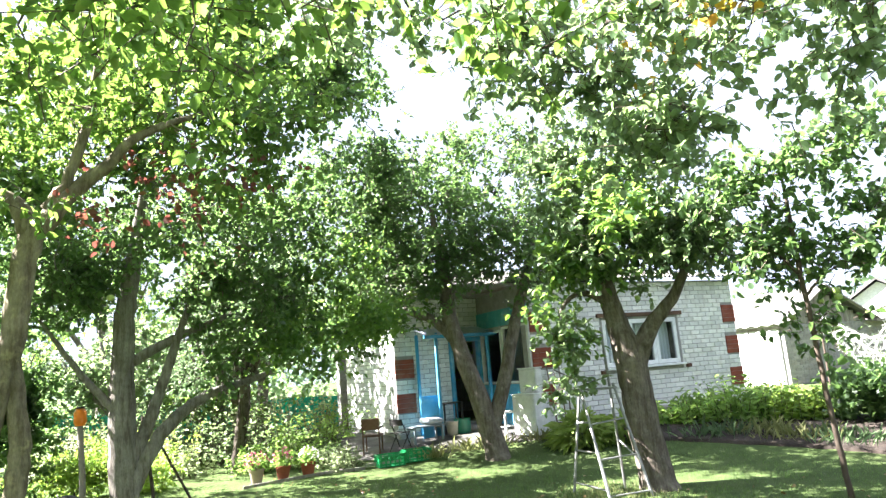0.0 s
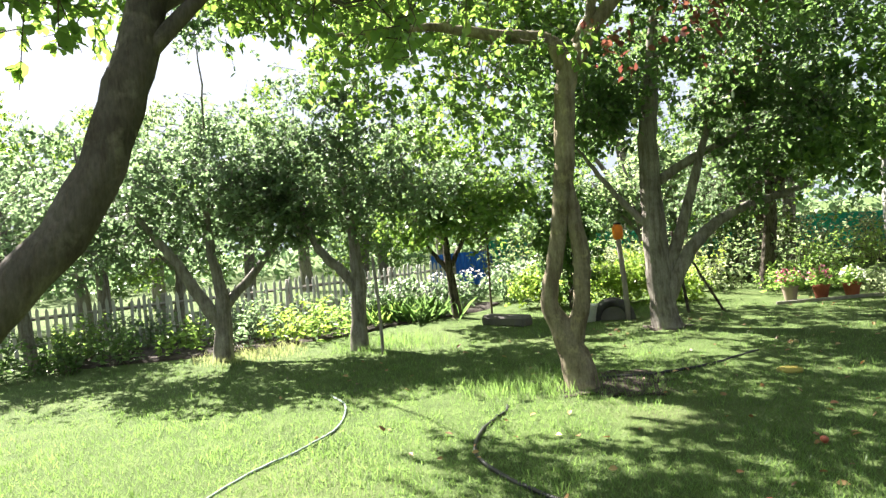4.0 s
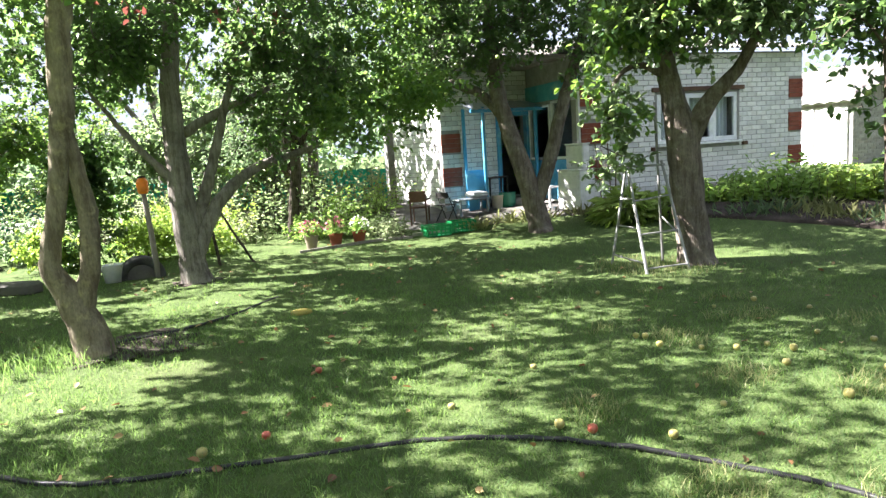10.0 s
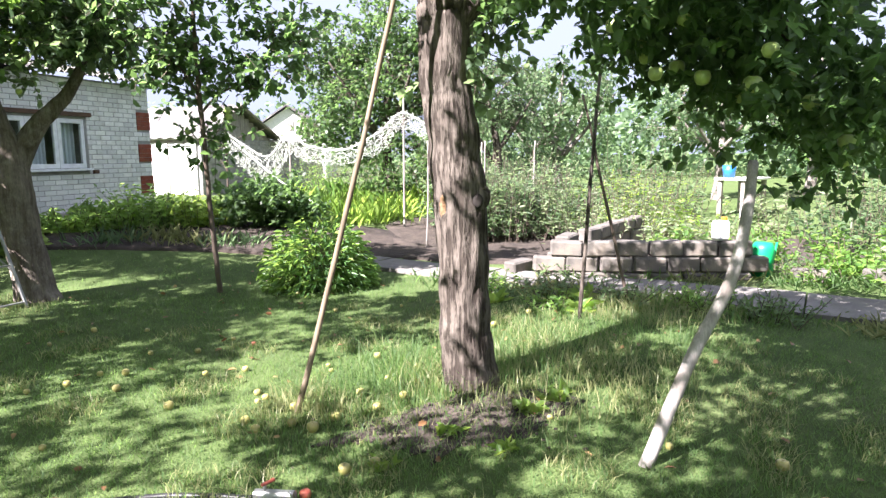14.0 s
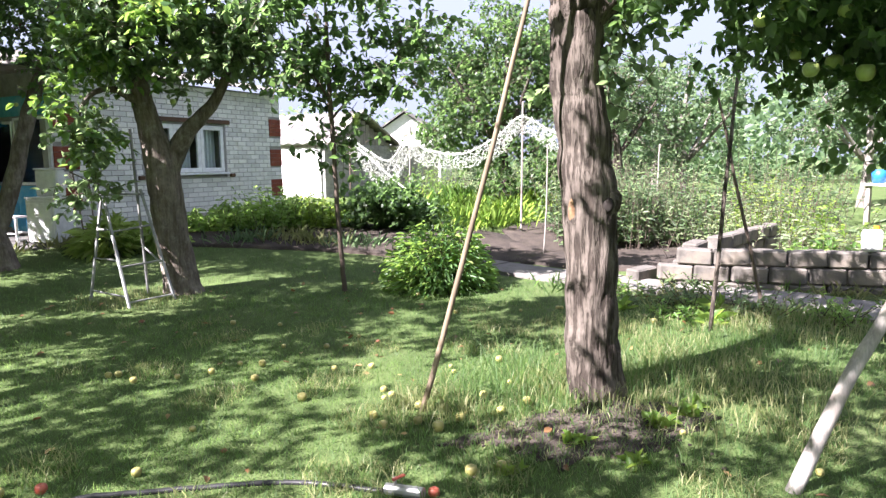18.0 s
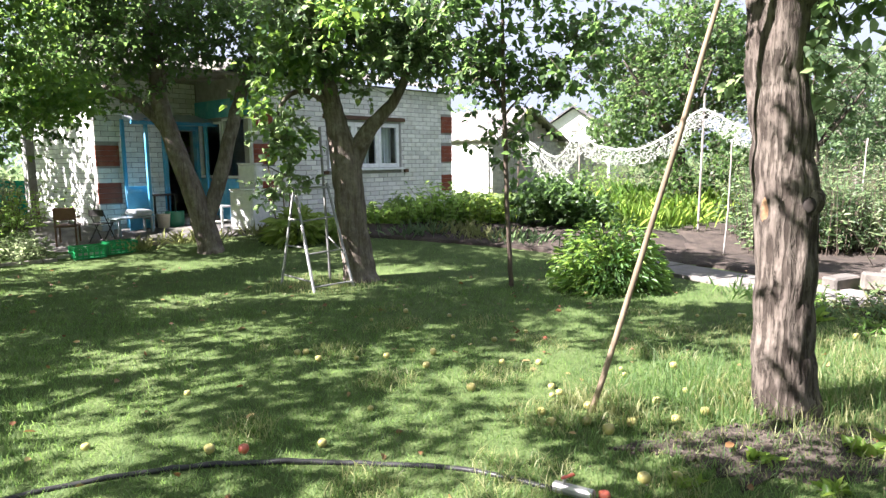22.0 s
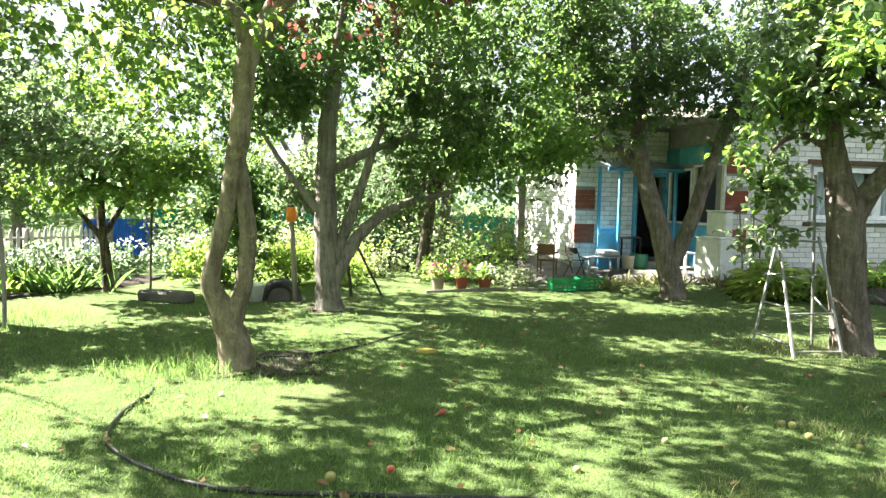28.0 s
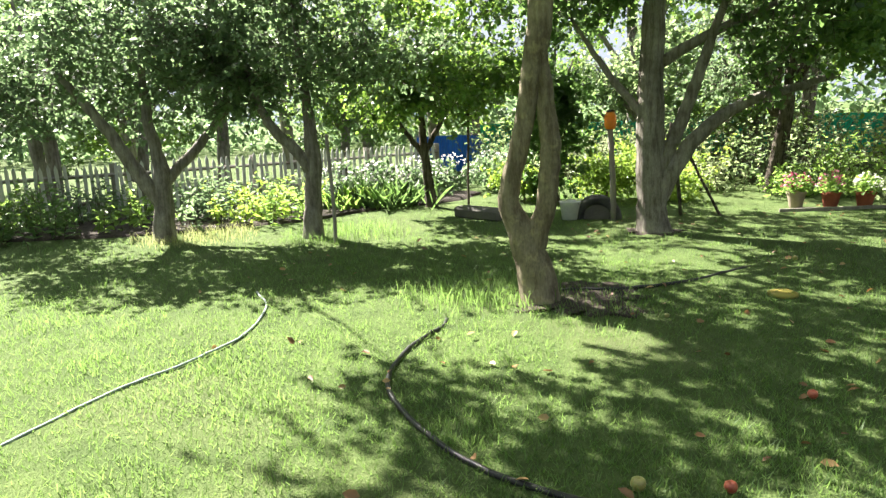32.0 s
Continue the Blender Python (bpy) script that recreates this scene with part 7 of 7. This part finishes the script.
shrub("asparagus_clump", -9.9, 6.85, [(0, 0, 0.4, 0.6, 0.5, 0.38, 130), (0.2, 0.2, 0.65, 0.45, 0.4, 0.28, 80)], "feathery bright lime asparagus clump", "leaf_lime", 0.045, 234, "plant", 16, 0.2)
shrub("asparagus_clump", -9.3, 7.6, [(0, 0, 0.3, 0.4, 0.36, 0.3, 80)], "low feathery lime-green asparagus clump", "leaf_lime", 0.045, 235, "plant", 16, 0.2)
shrub("lilac_bush", -10.05, 6.0, [(0, 0, 0.9, 0.5, 0.5, 0.8, 150), (0.1, 0.1, 1.8, 0.45, 0.45, 0.6, 90), (0, 0, 3.3, 1.0, 0.9, 0.9, 150)], "tall dark lilac bush behind the trees", "leaf_dark", 0.08, 236)
for i, (x, y, h) in enumerate(((-6.95, 9.75, 0.4), (-8.6, 9.4, 0.5), (-8.1, 10.0, 0.6), (-9.9, 9.0, 0.6), (-9.0, 10.8, 0.8), (-8.6, 12.0, 0.8), (-9.3, 12.6, 1.0))):
    perennial("border_plant", x, y, 0.45, h, 34, "leaf_plant" if i % 3 else "leaf_pale", "loose green plant in the border by the porch", 240 + i, 0.1, group="border plants")
for i, (x, y) in enumerate(((-5.0, 11.0), (-4.6, 11.25), (-5.6, 10.6), (-3.7, 11.5))):
    blades("dry_weeds", x, y, 0.35, 0.25, 90, 0.26, "straw", "straw-coloured grass tuft before the porch", 260 + i, lean=0.5)

# ---- trees round the plot ----


def simple_tree(name, x, y, height, spread_, mat, label, seed, bark="bark_grey", size=0.11, clumps=420, low=0.3, group="trees round the plot"):
    rng = np.random.default_rng(seed)
    g = ground_z(x, y)
    limbs = [[(x, y, g - 0.05, height * 0.03), (x + rng.normal() * 0.1, y + rng.normal() * 0.1, g + height * 0.35, height * 0.024), (x + rng.normal() * 0.2, y + rng.normal() * 0.2, g + height * 0.85, 0.02)]]
    for k in range(4):
        a = k * 1.57 + rng.uniform(0, 1)
        limbs.append([(x, y, g + height * 0.3, height * 0.016), (x + math.cos(a) * spread_ * 0.4, y + math.sin(a) * spread_ * 0.4, g + height * 0.5, height * 0.01), (x + math.cos(a) * spread_ * 0.75, y + math.sin(a) * spread_ * 0.75, g + height * 0.68, 0.015)])
    blobs = [(x, y, g + height * 0.68, spread_ * 0.8, spread_ * 0.8, height * 0.32, int(clumps * 0.4))]
    for k in range(6):
        a = k * 1.05 + rng.uniform(0, 0.8)
        blobs.append((x + math.cos(a) * spread_ * 0.6, y + math.sin(a) * spread_ * 0.6, g + height * rng.uniform(low + 0.1, 0.75), spread_ * rng.uniform(0.35, 0.55), spread_ * rng.uniform(0.35, 0.55), height * rng.uniform(0.13, 0.22), int(clumps * 0.1)))
    return tree(name, (x, y), limbs, blobs, label, seed, bark, mat, size, 8, 0.4, group=group, plain_leaf=True)


for i, (x, y, h, s, m) in enumerate(((-15.2, -5.5, 4.6, 2.0, "leaf_grey"), (-14.5, -1.9, 4.5, 1.6, "leaf_grey"), (-17.6, -2.6, 5.4, 1.9, "leaf_light"), (-18.6, 1.2, 5.6, 2.0, "leaf_grey"), (-19.2, 5.2, 5.2, 1.8, "leaf"), (-18.5, 8.0, 4.6, 2.0, "leaf_grey"), (-13.2, 10.0, 3.6, 1.4, "leaf"), (-17.0, 12.5, 6.6, 2.4, "leaf_light"), (-13.0, 13.8, 6.4, 2.2, "leaf_light"), (-12.0, -7.0, 4.5, 2.0, "leaf"), (-21.5, -1.2, 7.0, 2.6, "leaf"), (-22.5, 3.4, 7.2, 2.6, "leaf_light"), (-21.0, -5.6, 6.6, 2.5, "leaf_light"), (-22.0, 8.2, 6.6, 2.5, "leaf"), (-9.5, 17.5, 6.2, 2.3, "leaf_light"), (-10.5, 11.7, 4.9, 1.7, "leaf"))):
    simple_tree("garden_tree", x, y, h, s, m, "leafy garden tree beyond the fence", 400 + i, clumps=330)
simple_tree("pine_tree", -9.2, 9.62, 4.2, 1.5, "leaf_grey", "wispy grey-green conifer with a bare brown trunk", 430, "bark", 0.07, 420, 0.25)
simple_tree("pear_tree", 4.7, 15.6, 4.9, 2.1, "leaf_dark", "large pear tree behind the vegetable bed", 431, "bark", 0.10, 1250, 0.05)
simple_tree("pear_tree", 6.6, 13.6, 3.6, 1.3, "leaf_grey", "pear tree with drooping boughs by the bed", 432, "bark", 0.08, 300, 0.15)
for i, (x, y, h, s, m) in enumerate(((9.5, 15.5, 4.0, 1.9, "leaf_grey"), (13.2, 14.0, 3.8, 1.9, "leaf_grey"), (13.5, 9.0, 3.8, 1.9, "leaf_light"), (13.0, 5.2, 3.6, 1.7, "leaf_grey"), (12.5, 1.5, 4.0, 1.8, "leaf"), (16.5, 14.0, 5.0, 2.4, "leaf"), (18.0, 7.0, 5.0, 2.4, "leaf"), (10.5, -3.0, 4.5, 2.0, "leaf"), (4.0, -5.5, 4.5, 2.0, "leaf"), (-5.0, -6.5, 4.6, 2.0, "leaf"), (12.0, 22.0, 4.5, 2.2, "leaf_grey"))):
    simple_tree("garden_tree", x, y, h, s, m, "sunlit garden tree at the end of the plot", 450 + i, clumps=260)
for i, (x, y, h, s, m) in enumerate(((-11.6, -2.6, 3.5, 1.3, "leaf_grey"), (-17.2, 4.0, 4.2, 1.3, "leaf_light"), (-15.6, 9.0, 3.8, 1.4, "leaf_light"), (-16.6, -0.6, 4.3, 1.5, "leaf_light"), (-11.3, 11.2, 3.6, 1.3, "leaf_light"), (-7.8, 15.6, 3.8, 1.2, "leaf_light"))):
    simple_tree("garden_tree", x, y, h, s, m, "leafy garden tree along the fence", 480 + i, clumps=330, size=0.08, low=0.15)
for i, (x, y, h, m) in enumerate(((7.0, 9.4, 0.9, "leaf_grey"), (8.0, 10.6, 1.0, "leaf_lime"), (9.2, 10.8, 1.1, "leaf_grey"), (6.4, 12.4, 1.1, "leaf_grey"), (9.8, 12.6, 1.3, "leaf_grey"), (10.8, 7.8, 1.1, "leaf_grey"), (11.2, 6.0, 1.2, "leaf_lime"), (10.4, 4.4, 1.0, "leaf_grey"), (10.0, 2.6, 1.0, "leaf_plant"), (9.0, 3.6, 0.7, "leaf_lime"), (3.6, 19.0, 1.1, "leaf_plant"), (5.4, 20.2, 1.3, "leaf_grey"), (7.4, 19.4, 1.2, "leaf_plant"), (4.4, 22.8, 1.4, "leaf_grey"), (8.2, 22.0, 1.5, "leaf_plant"), (6.3, 25.0, 1.6, "leaf_grey"), (7.8, 14.6, 1.4, "leaf_grey"), (9.0, 1.6, 0.8, "leaf_grey"))):
    perennial("tall_weeds", x, y, 0.9, h * 1.15, 56, "leaf_pale" if i % 3 == 0 else m, "pale sunlit tangle of tall garden weeds", 700 + i, 0.10, "plants", "tall weeds", 18, 0.18, 0.3)
# a belt of far trees closes the view on all sides
rng = np.random.default_rng(99)
n = 80000
ang = rng.uniform(0, 2 * math.pi, n)
rad = rng.uniform(34, 52, n)
top_z = 4.2 + 1.6 * np.sin(ang * 9) + 1.0 * np.sin(ang * 23 + 1) + 0.6 * np.sin(ang * 57)
p = np.c_[np.cos(ang) * rad, np.sin(ang) * rad, rng.uniform(0, 1, n) ** 0.8 * top_z]
keep = ~((ang > 1.25) & (ang < 1.75) & (rad < 47))
belt = new("far_trees", leaves_mesh("far_trees", p[keep], rng.normal(size=(keep.sum(), 3)), rng.uniform(0.28, 0.55, keep.sum()), M["leaf_grey"], rng, 0.8))
tagged(belt, "distant belt of leafy trees round the gardens", "trees", kind="stuff")

# ---- grass ----


def grass(name, count, area, low, high, width, mat, label, seed, keep=None, lean=0.55):
    """Blades of grass over an area (x0, x1, y0, y1), thinned by keep(x, y)."""
    rng = np.random.default_rng(seed)
    x = rng.uniform(area[0], area[1], count)
    y = rng.uniform(area[2], area[3], count)
    ok = np.ones(count, bool) if keep is None else keep(x, y, rng)
    x, y = x[ok], y[ok]
    n = len(x)
    s = np.clip((y - 9.8) / 2.6, 0, 1)
    z = 0.28 * s * s * (3 - 2 * s) - 0.006
    h = rng.uniform(low, high, n)
    a = rng.uniform(0, 2 * math.pi, n)
    side = np.c_[np.cos(a), np.sin(a), np.zeros(n)] * width / 2
    bend = rng.normal(size=(n, 2)) * lean
    foot = np.c_[x, y, z]
    tip = foot + np.c_[bend * h[:, None], h * 0.95]
    if high < 0.06:
        v = np.stack([foot - side, foot + side, tip], 1).reshape(-1, 3)
        tri = np.arange(n * 3).reshape(-1, 3)
    else:
        mid = foot + np.c_[bend * h[:, None] * 0.3, h * 0.6]
        v = np.stack([foot - side, foot + side, mid + side * 0.8, tip, mid - side * 0.8], 1).reshape(-1, 3)
        k = np.arange(n)[:, None] * 5
        tri = np.concatenate([k + [[0, 1, 2]], k + [[0, 2, 4]], k + [[4, 2, 3]]], 0)
    ob = new(name, fast_mesh(name, v, tri, M[mat]))
    return tagged(ob, label, "grass", kind="stuff")


def soil_free(x, y, rng):
    ok = np.ones(len(x), bool)
    for cx, cy, rx, ry in ((1.75, 3.3, 0.5, 0.27), (-5.05, 3.3, 0.45, 0.42), (-7.1, 5.7, 0.28, 0.28)):
        ok &= ((x - cx) / rx) ** 2 + ((y - cy) / ry) ** 2 > rng.uniform(-0.5, 1.1, len(x))
    ok &= ~((y > 8.6 + 0.0 * x) & (x > -2.6) & (y > 11.6 - 0.55 * np.maximum(x + 2, 0)))
    ok &= ~((x > 3.0) & (y > 10.4 - 1.05 * x))
    ok &= ~((x < -3) & (y > 9.6 + (x + 6) * 0.9) & (x < -4.6) & (y > 8))
    return ok


def near_keep(x, y, rng):
    d = np.hypot(x, y)
    return soil_free(x, y, rng) & (rng.random(len(x)) < np.clip(1.45 - d / 6.5, 0.12, 1))


grass("lawn_grass", 620000, (-10.5, 6.0, -3.0, 11.5), 0.02, 0.056, 0.0065, "grass", "short mown lawn grass", 1, near_keep)


def clumpy(x, y, rng):
    n = np.sin(x * 5.1 + 1.3 * np.sin(y * 3.7)) * np.sin(y * 4.3 + 1.7 * np.sin(x * 2.9))
    return soil_free(x, y, rng) & (n > 0.35) & (rng.random(len(x)) < np.clip(1.4 - np.hypot(x, y) / 8.0, 0.12, 1))


grass("lawn_tufts", 170000, (-10.5, 6.0, -3.0, 10.5), 0.035, 0.085, 0.0055, "grass", "taller tufts of grass in the lawn", 2, clumpy)


grass("dry_blades", 42000, (-1.5, 4.5, 2.0, 6.5), 0.03, 0.10, 0.005, "straw", "dry yellowed blades in the lawn by the old tree", 3, clumpy, 0.8)


def round_spot(cx, cy, r):
    return lambda x, y, rng: ((x - cx) ** 2 + (y - cy) ** 2 < (r * np.sqrt(rng.random(len(x)))) ** 2 * 1.6) & (rng.random(len(x)) < 0.6)


for i, (cx, cy, r, n, h, m) in enumerate(((2.25, 4.25, 0.7, 2400, 0.2, "grass"), (2.85, 3.7, 0.8, 2600, 0.17, "straw"), (1.55, 4.1, 0.55, 1300, 0.15, "grass"), (2.1, 4.0, 0.5, 1500, 0.14, "straw"), (1.05, 3.85, 0.28, 900, 0.16, "straw"), (-5.5, 2.45, 0.55, 700, 0.16, "grass"), (-5.5, 2.8, 0.5, 1800, 0.18, "grass"), (3.7, 4.6, 0.9, 2400, 0.15, "grass"), (2.9, 5.2, 0.7, 1500, 0.12, "straw"), (4.6, 5.1, 0.7, 2400, 0.2, "straw"), (-9.9, 0.5, 0.8, 2600, 0.16, "straw"), (-9.0, 2.3, 0.8, 2600, 0.16, "grass"), (-1.7, 7.8, 0.7, 1800, 0.1, "straw"), (1.6, 3.2, 0.8, 1500, 0.07, "straw"), (1.9, 3.1, 0.7, 1300, 0.10, "grass"), (1.2, 3.2, 0.5, 700, 0.09, "grass"), (-5.0, 3.2, 0.5, 900, 0.08, "grass"))):
    grass("tall_grass", n, (cx - r, cx + r, cy - r, cy + r), h * 0.4, h, 0.006, m, "uncut longer grass round a tree's foot", 20 + i, round_spot(cx, cy, r), 0.45)

# weeds with broad leaves on the bare earth, and fallen leaves
for i, (x, y, s) in enumerate(((1.75, 3.2, 0.09), (2.3, 3.35, 0.11), (1.3, 2.95, 0.08), (2.55, 3.45, 0.12), (1.95, 2.9, 0.08), (3.9, 5.5, 0.2), (4.2, 5.9, 0.2), (3.3, 6.1, 0.16))):
    blades("broadleaf_weed", x, y, s * 0.6, s * 0.6, 26, s, "leaf_lime", "small broad-leaved weed on bare earth", 500 + i, "weed", 1.1, 0.5)
M["dead_leaf"] = leaf_mat("fallen_brown_leaf", [(0, (0.14, 0.06, 0.03)), (0.6, (0.28, 0.15, 0.07)), (1, (0.45, 0.32, 0.15))], (0.3, 0.15, 0.05), share=0.2)
rng = np.random.default_rng(31)
n = 420
p = np.c_[rng.uniform(-8, 5, n), rng.uniform(0.5, 9, n), rng.uniform(0.012, 0.035, n)]
w = np.c_[rng.normal(size=(n, 2)), rng.normal(size=n) * 0.15]
tagged(new("fallen_leaves", leaves_mesh("fallen_leaves", p, w, rng.uniform(0.035, 0.075, n), M["dead_leaf"], rng, 0.6, 0.3, 0.1)), "dry brown leaves scattered on the lawn", "leaves", kind="stuff")
# clods and chips of earth on the bare patch
rng = np.random.default_rng(55)
sh = Shape()
for _ in range(150):
    x, y = rng.normal(1.8, 0.34), rng.normal(3.3, 0.2)
    r = rng.uniform(0.004, 0.014)
    sh.lathe([(0, -r * 0.4), (r, 0), (r * 0.75, r * 0.6), (0, r * 0.8)], 6, (x, y, 0.02), (1, rng.uniform(0.6, 1)))
tagged(part("earth_clods", sh, M["soil"]), "small clods of dry earth by the apple tree", "earth", kind="stuff")
